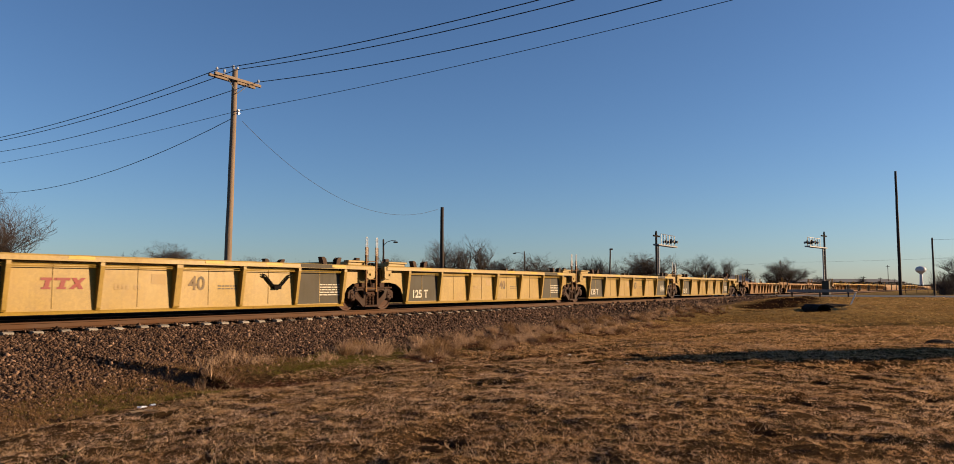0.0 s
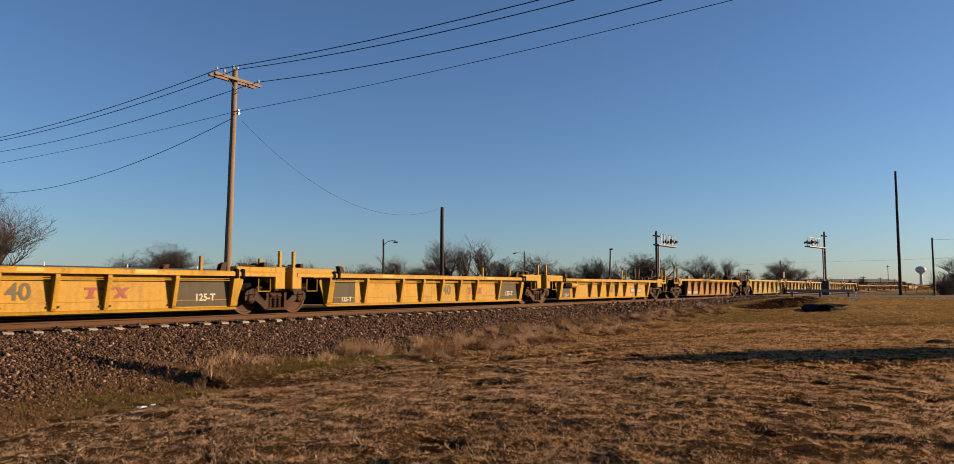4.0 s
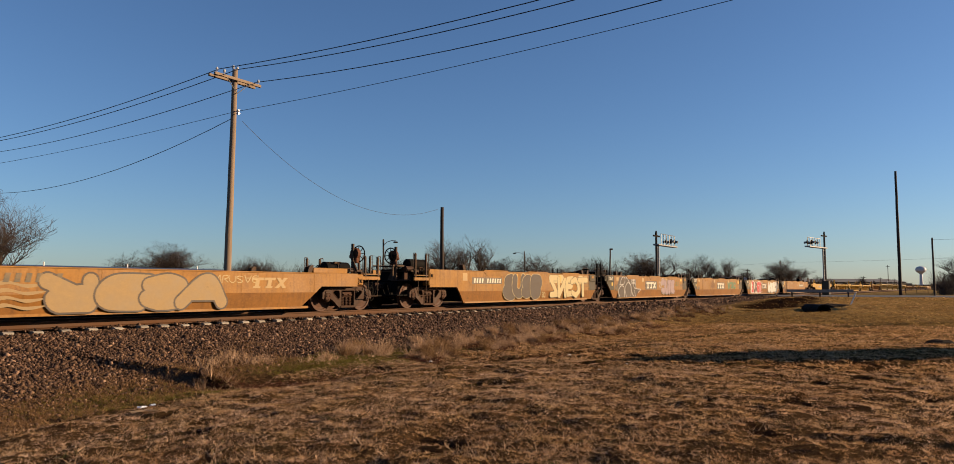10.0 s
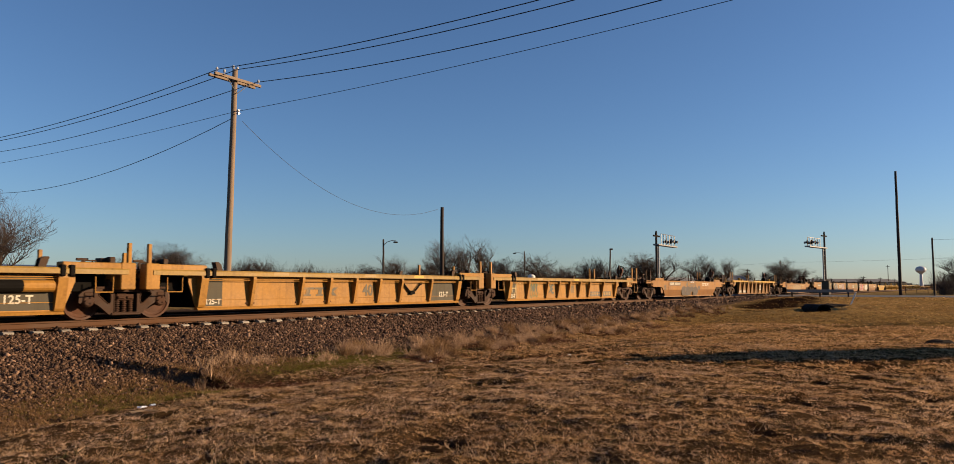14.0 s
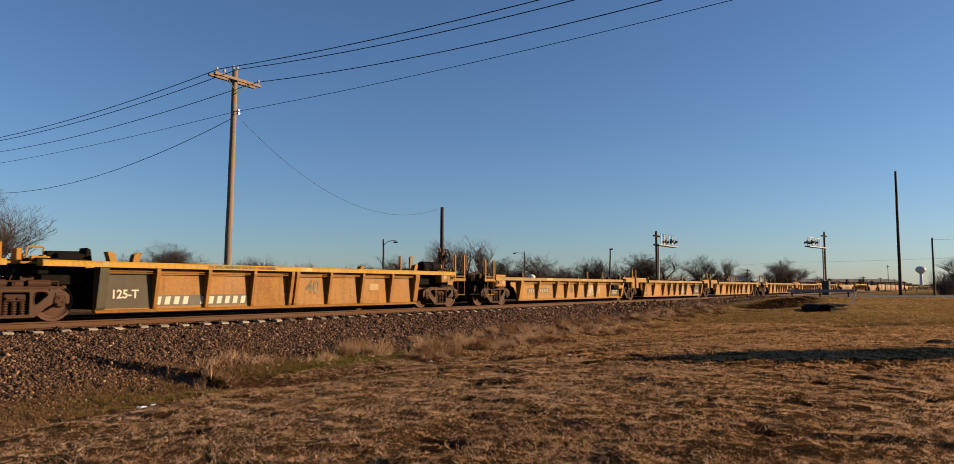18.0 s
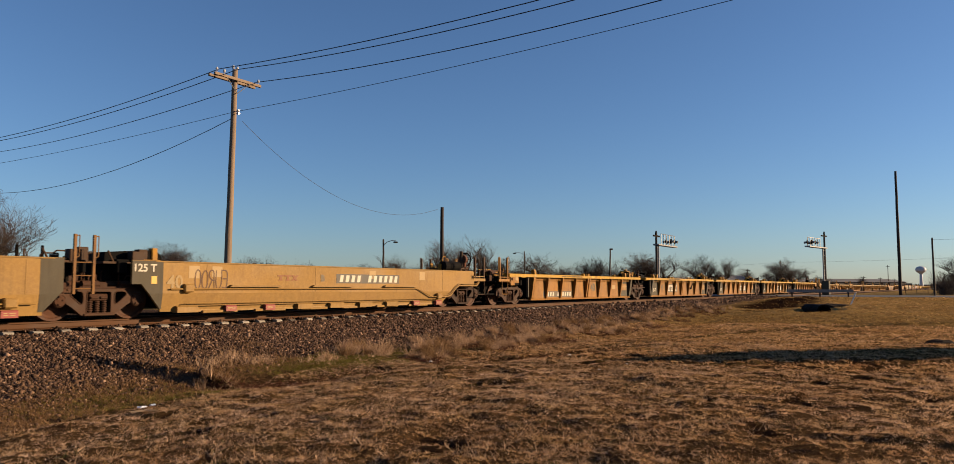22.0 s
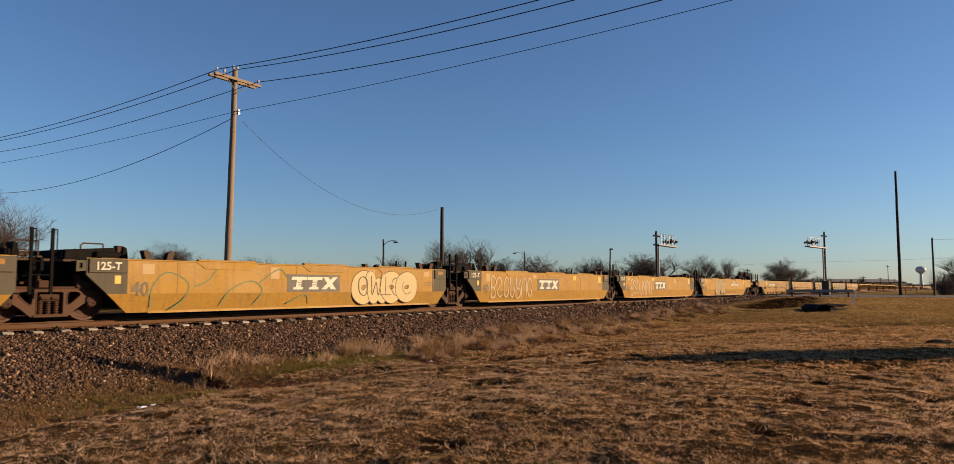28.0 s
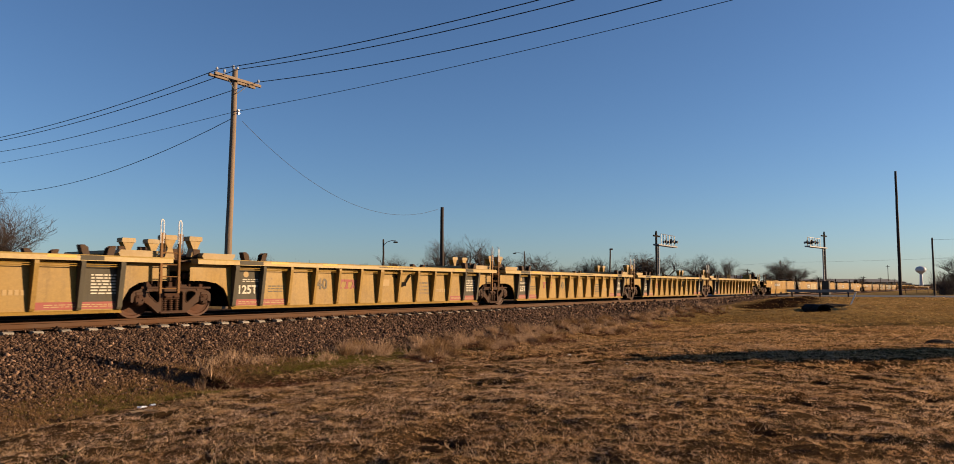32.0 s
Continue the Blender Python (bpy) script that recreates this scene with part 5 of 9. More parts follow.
def joint_end(car, kind, paint, L, e, master):
    """Fittings over an articulated joint; e is +1 at the front, -1 at the rear."""
    P, top = PAINT[paint], TOPS[kind]
    X = lambda d: e * (L / 2 - d)
    deck = Shape().bev(-0.55, 0.55, -1.1, 1.1, 0, 0.05, 0.01)
    dz = {"N": 0.05, "M": 0.0, "R": 0.05, "S": -0.06, "T": 0.02, "L": 0.02}[kind]
    part("end_deck", kept("end_deck", lambda: deck, M_BLACK), None, car, m=pose(X(0.95), 0, top + dz - 0.05))
    steel = M_BLACK if kind in "STR" else P
    cross = Shape().bev(-0.12, 0.12, -1.2, 1.2, top - 0.32, top - 0.02, 0.02)
    part("cross_beam", kept(("cross_beam", kind), lambda: cross, steel), None, car, m=pose(X(0.5), 0, 0))
    trough = Shape().bev(-0.5, 0.5, -0.9, 0.9, top - 0.55, top - 0.1, 0.02)
    part("end_casting", kept(("end_casting", kind), lambda: trough, M_BLACK), None, car, m=pose(X(1.1), 0, 0))
    if kind == "N":
        for y in (-0.95, 0.95):
            ped = Shape().prism([(-0.2, 0.5), (0.19, 0.5), (0.19, 0.6), (0.17, 0.62), (-0.18, 0.62), (-0.2, 0.6)], -0.13, 0.13)
            stem = Shape().prism([(-0.16, 0), (0.14, 0), (0.07, 0.3), (0.16, 0.5), (-0.17, 0.5), (-0.06, 0.28)], -0.11, 0.11)
            part("pedestal_stem", kept("pedestal_stem", lambda: stem, P), None, car, m=pose(X(0.19 if e > 0 else 0.55), y, top - 0.02, 0, 0, 0 if e > 0 else 180))
            part("container_pedestal", kept("container_pedestal", lambda: ped, M_CREAM), None, car, "cream painted container pedestal", m=pose(X(0.19 if e > 0 else 0.55), y, top - 0.02, 0, 0, 0 if e > 0 else 180))
        part("end_cover", kept("end_cover", lambda: Shape().prism([(-0.5, 0), (0.42, 0), (0.5, 0.1), (0.5, 0.16), (-0.5, 0.16), (-0.55, 0.08)], -1.3, 1.3), M_CREAM), None, car, m=pose(X(1.15), 0, top))
    if kind == "M":
        plate_s = Shape().bev(-0.45, 0.45, -1.35, 1.35, 0.0, 0.12, 0.02).bev(-0.5, 0.5, -1.42, -1.2, 0.1, 0.16, 0.012)
        part("end_cover", kept("flat_end_cover", lambda: plate_s, M_CHORD), None, car, "pale yellow end cover", m=pose(X(1.0), 0, top))
        hook = pierced([(-0.24, -0.42), (0.0, -0.46), (0.16, -0.4), (0.2, -0.3), (0.1, -0.26), (0.12, -0.1), (0.24, -0.02), (-0.26, -0.02)], [[(-0.04, -0.34), (0.04, -0.34), (0.04, -0.26), (-0.04, -0.26)]], FACE, FACE + 0.12, 0.01)
        part("lifting_lug", kept("hooked_lug", lambda: hook, P), None, car, m=pose(X(0.5), 0, top) if e < 0 else pose(X(0.5), 0, top) @ Matrix.Diagonal((-1, 1, 1, 1)))
    if kind in "NM" and e > 0:
        for dx in (0.17, 0.67):
            hoop = Shape().path([(-0.04, 0, -0.25), (-0.04, 0, 0.3), (-0.02, 0, 0.35), (0.02, 0, 0.35), (0.04, 0, 0.3), (0.04, 0, -0.25)], 0.014)
            part("grab_hoop", kept("grab_hoop", lambda: hoop, M_WHITE), None, car, "white painted grab hoop", m=pose(X(dx), FACE + 0.0, top + 0.6))
    if kind in "NMST" and e > 0:
        ladder(car, X(0.42 if kind in "NM" else 0.55), 0.62, top + (0.62 if kind != "T" else 0.55), 0.5 if kind in "NM" else 0.44, M_BLACK if kind == "S" else M_LADDER)
        if kind in "ST":
            posts(car, [X(0.8), X(0.2)], 1.25, top - 0.2, top + 0.4, M_BLACK, 0.06)
    if kind in "RS":
        gear = Shape().bev(-0.34, 0.3, -0.95, -0.55, 0.0, 0.16, 0.03).rod((-0.5, -0.75, 0.12), (0.35, -0.75, 0.14), 0.085, n=10).prism([(0.3, 0), (0.46, 0), (0.42, 0.26), (0.34, 0.3)], -0.95, -0.6)
        part("brake_cylinder", kept("brake_cylinder", lambda: gear, M_BLACK), None, car, m=pose(X(1.25), 0, top + 0.02))
    if kind == "R":
        if e > 0:
            posts(car, [X(0.62)], FACE + 0.03, 0.95, top + 0.42, M_RUST, 0.05)
            loop_step(car, X(0.8), 0.62, 1.1, 0.36, M_RUST)
            part("end_stanchion", kept("end_stanchion", lambda: Shape().bev(-0.05, 0.05, FACE + 0.06, FACE + 0.16, 0.32, top - 0.13, 0.012), M_DARK), None, car, m=pose(-X(0.0) + 1.35, 0, 0))
            valve = Shape().bev(-0.17, 0.19, -0.3, 0.2, 0.0, 0.4, 0.025).bev(-0.09, 0.12, -0.36, -0.29, 0.24, 0.38, 0.02).bev(-0.3, -0.2, -0.3, 0.1, 0.0, 0.26, 0.02)
            valve.rod((0.05, -0.1, 0.4), (0.05, -0.1, 0.47), 0.07, n=10).bev(-0.12, 0.14, -0.2, 0.0, 0.46, 0.5, 0.01)
            part("valve_box", kept("valve_box", lambda: valve, M_GEAR), None, car, "rusty yellow brake valve box", m=pose(X(0.3), -0.35, top))
            part("hatch_rail", kept("hatch_rail", lambda: Shape().rod((-0.6, -0.9, 0.16), (0.6, -0.9, 0.16), 0.025).rod((0.45, -0.9, 0), (0.45, -0.9, 0.3), 0.02).rod((-0.5, -0.9, 0), (-0.5, -0.9, 0.16), 0.02), P), None, car, m=pose(X(1.0), 0, top))
    if kind == "L":
        box_ = Shape().bev(-0.95, 0.75, FACE, FACE + 0.3, top - 0.1, top + 0.13, 0.02).bev(0.4, 0.78, FACE - 0.01, FACE + 0.28, top - 0.5, top + 0.14, 0.02)
        part("end_box", kept("end_box", lambda: box_, P), None, car, m=pose(X(0.95), 0, 0, 0, 0, 0) if e > 0 else pose(X(0.95), 0, 0) @ Matrix.Diagonal((-1, 1, 1, 1)))
        posts(car, [X(0.3)], FACE + 0.1, top + 0.05, top + 0.62, P, 0.09)
        posts(car, [X(1.15)], 1.2, top, top + 0.5, P, 0.09)
        loop_step(car, X(0.95), 0.66, 1.02, 0.42, P)
        part("chord_clamp", kept("chord_clamp", lambda: Shape().bev(-0.06, 0.06, FACE - 0.06, FACE + 0.1, top - 0.2, top + 0.06, 0.02).bev(0.14, 0.26, FACE - 0.06, FACE + 0.1, top - 0.2, top + 0.06, 0.02), M_BLACK), None, car, m=pose(X(1.9), 0, 0))
    if kind in "RSNML":
        guides(car, [(X(1.95), e > 0), (X(2.55), e < 0)] if kind != "L" else [(X(2.3), e > 0)], top, M_GEAR if kind == "R" else M_GUIDE)
    if kind in "ST" and e < 0:
        trough_s = Shape().prism([(-0.75, top - 0.5), (0.75, top - 0.5), (0.8, top + 0.12), (0.62, top + 0.3), (-0.7, top + 0.2)], -0.85, 0.85)
        part("hitch_trough", kept(("hitch_trough", kind), lambda: trough_s, M_BLACK), None, car, m=pose(X(0.95), 0, 0))
        rim = Shape().bev(0.5, 0.66, -0.9, -0.7, top - 0.02, top + 0.34, 0.02).bev(0.1, 0.7, -0.95, -0.85, top + 0.0, top + 0.04, 0.01)
        part("hitch_bracket", kept(("hitch_bracket", kind), lambda: rim, M_GEAR if kind == "T" else M_GUIDE), None, car, m=pose(X(0.95), 0, 0))
    # levers, valves and pipes round the joint
    g = rigging(61 + "NMRLPST".index(kind), -0.6, 0.5, -1.1, -0.2, top - 0.05, top + 0.22, 12)
    part("brake_valve", kept(("brake_valve", kind, "A"), lambda: g, M_GEAR if kind == "R" else M_GUIDE), None, car, "rusty brake valve with brackets", m=pose(X(0.75), 0, 0))
    g2 = rigging(71 + "NMRLPST".index(kind), -0.45, 0.45, -1.1, -0.6, 0.78, top - 0.15, 10)
    part("brake_rigging", kept(("brake_rigging", kind, "A"), lambda: g2, M_RUST), None, car, m=pose(X(0.45), 0, 0))
    # the joint itself
    if e < 0:
        part("joint_casting", kept("joint_casting", lambda: Shape().rod((0, 0, 0.7), (0, 0, 1.0), 0.36, 0.3, 14).bev(-0.3, 0.3, -0.75, 0.75, 0.66, 0.8, 0.03), M_BLACK), None, car, m=pose(-L / 2, 0, 0))


def coupler_end(car, kind, paint, L, e, wheel, drum):
    """Platform, coupler and brake gear at the outer end of a car."""
    P, top = PAINT[paint], TOPS[kind]
    X = lambda d: e * (L / 2 + d)          # outwards from the truck
    M = lambda d, y=0, z=0: pose(X(d), y, z, 0, 0, 0) if e > 0 else pose(X(d), y, z) @ Matrix.Diagonal((-1, 1, 1, 1))
    dark = kind in "SPT"
    steel = M_GUIDE if dark else P
    deck = Shape().bev(-0.75, 0.8, -1.3, 1.3, 0.99, 1.04, 0.01)
    part("platform", kept("platform", lambda: deck, M_BLACK), None, car, m=M(0.55))
    face = Shape().bev(-0.85, 0.42, FACE + 0.02, FACE + 0.1, 1.02, 1.14, 0.012).bev(-0.85, -0.5, FACE, FACE + 0.12, 0.86, 1.12, 0.012).box(-0.4, 0.4, FACE + 0.03, FACE + 0.07, 1.2, 1.23)
    part("platform_edge", kept("platform_edge", lambda: face, P), None, car, m=M(0.82))
    high = {"N": 2.0, "M": 1.85, "R": 2.05, "L": 1.9, "P": 1.8, "S": 2.0, "T": 2.0}[kind]
    for d, side in ((0.52, -1), (1.15, 1)):
        grab_post(car, X(d), FACE + 0.06, 0.62 if kind in "NM" else 1.0, high, M_CREAM if kind == "N" else steel, e * side, 0.075)
        grab_post(car, X(d), -FACE - 0.06, 1.0, high, steel, e * side, 0.075)
    loop_step(car, X(0.84), 0.48, 1.04, 0.46, steel)
    if kind == "N":
        part("ladder_rung", kept("ladder_rung", lambda: Shape().box(-0.34, 0.34, -0.03, 0.0, 0, 0.03).box(-0.3, 0.3, -0.02, 0.06, 0.34, 0.46), P), None, car, m=pose(X(0.84), FACE, 0.9))
    cross = Shape().prism_x([(-0.5, 0.0), (0.52, 0.0), (0.52, 0.06), (0.49, 0.06), (0.49, 0.03), (-0.47, 0.03), (-0.47, 0.06), (-0.5, 0.06)], -0.9, 0.75)
    part("crossover_walkway", kept("crossover_walkway", lambda: cross, M_GUIDE if dark else M_RUST), None, car, m=M(0.6, 0, top + 0.1))
    for dx in (-0.85, 0.0, 0.7):
        leg = Shape().box(-0.03, 0.03, -0.03, 0.03, 1.0, top + 0.11)
        part("walkway_leg", kept(("walkway_leg", kind), lambda: leg, M_GUIDE if dark else M_RUST), None, car, m=M(0.6 + dx, -0.44, 0))
    draw = Shape().bev(-0.3, 0.75, -0.2, 0.2, 0.66, 0.94, 0.03)
    part("draft_sill", kept("draft_sill", lambda: draw, M_BLACK), None, car, m=M(0.7))
    knuckle = Shape().bev(0, 0.42, -0.1, 0.1, 0.72, 0.9, 0.03).prism_z([(0.35, -0.2), (0.52, -0.16), (0.58, 0.05), (0.5, 0.2), (0.36, 0.12)], 0.68, 0.94)
    part("coupler", kept("coupler", lambda: knuckle, M_RUST), None, car, "rusty cast coupler", m=M(1.42))
    for k, (yy, sag, r) in enumerate(((-0.42, 0.42, 0.026), (-0.7, 0.55, 0.018), (0.4, 0.4, 0.026))):
        hose = [(0.6 * i / 12, 0.0, -sag * math.sin(math.pi * i / 12)) for i in range(13)]
        part("air_hose", kept(("air_hose", k), lambda: Shape().tube(hose, r), M_BLACK), None, car, m=M(1.3, yy, 0.86))
    side = Shape().bev(-0.4, 0.42, FACE + 0.01, FACE + 0.32, 0.84 if kind in "STP" else top - 0.42, top + (0.1 if kind == "L" else -0.02), 0.025)
    part("end_box", kept(("end_box", kind, "C"), lambda: side, P), None, car, m=M(-0.02))
    slot = Shape()
    for a, b, c, d in ((-0.1, 0.1, top - 0.18, top - 0.15), (-0.1, 0.1, top - 0.34, top - 0.31), (-0.1, -0.07, top - 0.32, top - 0.17), (0.07, 0.1, top - 0.32, top - 0.17)):
        slot.box(a, b, FACE - 0.02, FACE + 0.03, c, d)
    part("lifting_lug", kept(("lifting_lug", kind), lambda: slot, P), None, car, m=M(0.24))
    # solid black block that stands in for the shaded hole
    hole = Shape().bev(-0.05, 0.05, FACE - 0.004, FACE + 0.05, top - 0.3, top - 0.19, 0.004)
    part("lug_hole", kept(("lug_hole", kind), lambda: hole, M_BLACK), None, car, m=M(0.24))
    notice = Shape().box(-0.1, 0.1, FACE + 0.002, FACE + 0.02, top - 0.3, top - 0.12)
    part("end_notice", kept(("end_notice", kind), lambda: notice, M_SIGN), None, car, m=M(-0.2))
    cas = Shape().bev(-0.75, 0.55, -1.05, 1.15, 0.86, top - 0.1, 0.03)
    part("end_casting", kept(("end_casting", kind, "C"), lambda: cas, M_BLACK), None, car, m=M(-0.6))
    # plain black mass added for the deep shade between the trucks
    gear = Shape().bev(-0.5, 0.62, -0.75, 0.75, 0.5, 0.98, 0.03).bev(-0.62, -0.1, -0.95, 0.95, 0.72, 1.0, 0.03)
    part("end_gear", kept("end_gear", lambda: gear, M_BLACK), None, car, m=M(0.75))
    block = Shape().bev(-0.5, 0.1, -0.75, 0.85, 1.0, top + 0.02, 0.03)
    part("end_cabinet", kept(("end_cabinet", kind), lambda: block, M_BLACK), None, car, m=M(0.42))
    seed = 3 + "NMRLPST".index(kind) % 3
    low = rigging(seed, -0.75, 0.75, -1.15, -0.5, 1.04, top + 0.1, 16)
    part("brake_rigging", kept(("brake_rigging", seed, kind), lambda: low, M_RUST), None, car, "dark brake rigging", m=M(0.55))
    up = rigging(seed + 20, -0.7, 0.5, -0.8, 0.6, top - 0.05, top + (0.5 if dark else 0.25), 15)
    part("brake_valve", kept(("brake_valve", seed, kind), lambda: up, M_GEAR if kind in "RT" else M_GUIDE), None, car, "rusty brake valve with brackets", m=M(0.1))
    under = rigging(seed + 40, -0.3, 0.7, -1.0, -0.3, 0.5, 0.95, 9)
    part("under_rigging", kept(("under_rigging", seed), lambda: under, M_BLACK), None, car, m=M(0.95))
    if kind == "N":
        part("battery_box", kept("battery_box", lambda: Shape().bev(-0.32, 0.32, -0.95, -0.35, 0, 0.46, 0.012), P), None, car, m=M(-0.45, 0, top))
        # dark plate that stands in for a shaded open front
        part("box_front", kept("box_front", lambda: Shape().bev(-0.29, 0.1, -0.962, -0.94, 0.03, 0.43, 0.004), M_DARK), None, car, m=M(-0.45, 0, top))
    if kind in "NM":
        pipes = Shape()
        for k in range(3):
            pipes.path([(-1.2, FACE + 0.2, top - 0.3 - 0.1 * k), (-0.1, FACE + 0.2, top - 0.3 - 0.1 * k), (0.3, FACE + 0.12, top - 0.2 - 0.1 * k), (0.7, FACE + 0.1, top - 0.2 - 0.1 * k)], 0.02)
        part("air_pipe", kept("air_pipe", lambda: pipes, P), None, car, m=M(-0.1))
    if wheel:
        brake_wheel(car, X(1.32), {"L": 1.78, "N": 1.72, "M": 1.85, "R": 2.05}.get(kind, 1.95), e, -0.35, 1.02, kind == "R" and e > 0)
    if drum:
        s = Shape().rod((-0.55, -0.5, 0.22), (0.5, -0.5, 0.22), 0.2, n=16).rod((0.5, -0.5, 0.22), (0.56, -0.5, 0.22), 0.2, 0.12, 16).rod((-0.61, -0.5, 0.22), (-0.55, -0.5, 0.22), 0.12, 0.2, 16)
        part("air_reservoir", kept("air_reservoir", lambda: s, M_BLACK), None, car, "black air reservoir", m=M(0.05, 0, top - 0.02))
    if kind in "RSPL":
        guides(car, [(X(-1.95), e > 0)], top, M_GEAR if kind == "R" else M_GUIDE)
    if kind == "T":
        bend = Shape()
        for k, r in enumerate((0.03, 0.016)):
            o = 0.07 * k
            bend.path([(0.75, FACE + 0.02, 0.98 + o), (0.5, FACE - 0.03, 0.84 + o), (-0.75, FACE - 0.03, 0.84 + o), (-1.0, FACE - 0.04, 0.72 + o), (-1.3, FACE - 0.05, 0.48 + o), (-1.55, FACE - 0.06, 0.42 + o), (-2.0, FACE - 0.06, 0.42 + o * 0.5)], r, 8)
        part("bent_pipe", kept("bent_pipe", lambda: bend, P), None, car, m=M(0))
    if kind == "P":
        flap = Shape().bev(-0.75, 0.75, FACE + 0.01, FACE + 0.1, 0, 0.17, 0.02)
        part("raised_edge", kept("raised_edge", lambda: flap, P), None, car, m=M(-1.1, 0, top - 0.01))


# ---- markings
def text_mesh(body_text, size, material, bold=0.0, shear=0.0):
    key = (("text", body_text, size, bold, shear), material.name)
    if key not in KEPT:
        cu = bpy.data.curves.new("text", "FONT")
        cu.body, cu.size, cu.align_x, cu.align_y, cu.offset, cu.shear, cu.resolution_u = body_text, size, "CENTER", "CENTER", bold, shear, 3
        cu.extrude = 0.0015
        ob = bpy.data.objects.new("text", cu)
        scene.collection.objects.link(ob)
        dg = bpy.context.evaluated_depsgraph_get()
        me = bpy.data.meshes.new_from_object(ob.evaluated_get(dg))
        me.materials.clear()
        me.materials.append(material)
        bpy.data.objects.remove(ob)
        KEPT[key] = me
    return KEPT[key]


def behind_posts(y):
    """Marks on a recessed wall sit clear of the posts before it."""
    return 0.09 if y > FACE + 0.1 else 0.0


def letter(car, words, x, z, size, material, y, bold=0.02, label=""):
    x += behind_posts(y)
    part("lettering", text_mesh(words, size, material, bold), None, car, label, m=pose(x, y - 0.008, z, 90, 0, 0))


def plate(car, x0, x1, z0, z1, material, y, name="painted_panel", label="", lift=0.004):
    s = Shape().bev(x0, x1, y - lift, y + 0.004, z0, z1, 0.0015)
    return part(name, s, material, car, label)


def bars(car, x0, x1, z0, z1, count, material, y, slant=0.0, gap=0.3, name="marking", lift=0.007):
    """Illegible writing: one bar for each character."""
    x0, x1 = x0 + behind_posts(y), x1 + behind_posts(y)
    s = Shape()
    w = (x1 - x0) / count
    for k in range(count):
        if count > 6 and k == 4:
            continue
        a, b = x0 + w * (k + gap / 2), x0 + w * (k + 1 - gap / 2)
        s.prism([(a, z0), (b, z0), (b + slant * (z1 - z0), z1), (a + slant * (z1 - z0), z1)], y - lift, y - lift + 0.003)
    return tagged(part(name, s, material, car), kind="stuff")


def small_print(car, x0, x1, z0, z1, rows, material, y, seed=0):
    rnd = random.Random(seed)
    x0, x1 = x0 + behind_posts(y), x1 + behind_posts(y)
    s = Shape()
    h = (z1 - z0) / rows
    for r in range(rows):
        a = x0
        while a < x1 - 0.03:
            b = min(x1, a + rnd.uniform(0.06, 0.2))
            s.box(a, b, y - 0.006, y - 0.004, z0 + h * r + h * 0.25, z0 + h * r + h * 0.7)
            a = b + 0.03
    tagged(part("small_print", s, material, car), kind="stuff")


def number_plaque(car, x0, x1, z, y, h=0.2, backed=True, faded=False):
    """The car's number as plain bars on a dark ground."""
    if backed:
        plate(car, x0 + behind_posts(y), x1 + behind_posts(y), z - h / 2 - 0.04, z + h / 2 + 0.04, M_PLATE, y, "number_plaque")
    bars(car, x0 + 0.08, x1 - 0.08, z - h / 2, z + h / 2, 11, M_SIGN if faded else M_LETTER if backed else M_LETTER_DARK, y, 0.2, 0.46)


def emblem(car, x, z, w, h, material, y, ground=None):
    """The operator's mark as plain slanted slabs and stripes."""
    x += behind_posts(y)
    if ground:
        plate(car, x - w / 2 - 0.14, x + w / 2 + 0.14, z - h / 2 - 0.07, z + h / 2 + 0.07, ground, y, "emblem_ground")
    s = Shape()
    u, yy, k = w / 3, y - 0.0085, 0.22 * h

    def slab(a, b, z0, z1, dy=0.0, c=None, d=None):
        c, d = a if c is None else c, b if d is None else d
        s.prism([(a + k * z0, z + h * z0), (b + k * z0, z + h * z0), (d + k * z1, z + h * z1), (c + k * z1, z + h * z1)], yy + dy, yy + dy + 0.003)

    for n in range(2):
        a = x - w / 2 + n * u
        slab(a, a + u * 0.96, 0.26, 0.5)
        slab(a + u * 0.34, a + u * 0.66, -0.32, 0.26)
        slab(a + u * 0.2, a + u * 0.8, -0.5, -0.32)
    a = x - w / 2 + 2 * u
    slab(a, a + u * 0.34, -0.5, 0.5, 0.0, a + u * 0.66, a + u)
    slab(a + u * 0.66, a + u, -0.5, 0.5, -0.0012, a, a + u * 0.34)
    tagged(part("emblem", s, material, car), kind="stuff")
    if ground:
        t = Shape()
        for n in range(4):
            t.box(x - w * 0.36, x + w * 0.22, yy - 0.002, yy - 0.0005, z + h * (-0.24 + n * 0.13), z + h * (-0.2 + n * 0.13))
        tagged(part("emblem_stripe", t, ground, car), kind="stuff")


def brace_rods(car, x, z, y, w=0.75):
    """Hand-brake rods that hang in a V."""
    s = Shape()
    for off in (0.0, 0.06):
        s.path([(-w, -0.05, off), (-w * 0.78, -0.05, off - 0.04), (-0.13, -0.05, off - 0.32), (0.13, -0.05, off - 0.32), (w * 0.78, -0.05, off - 0.04), (w, -0.05, off)], 0.019)
    s.box(-0.13, 0.13, -0.1, 0.0, -0.38, -0.28)
    part("brake_rod", kept(("brake_rod", w), lambda: s, M_BLACK), None, car, m=pose(x, y, z))


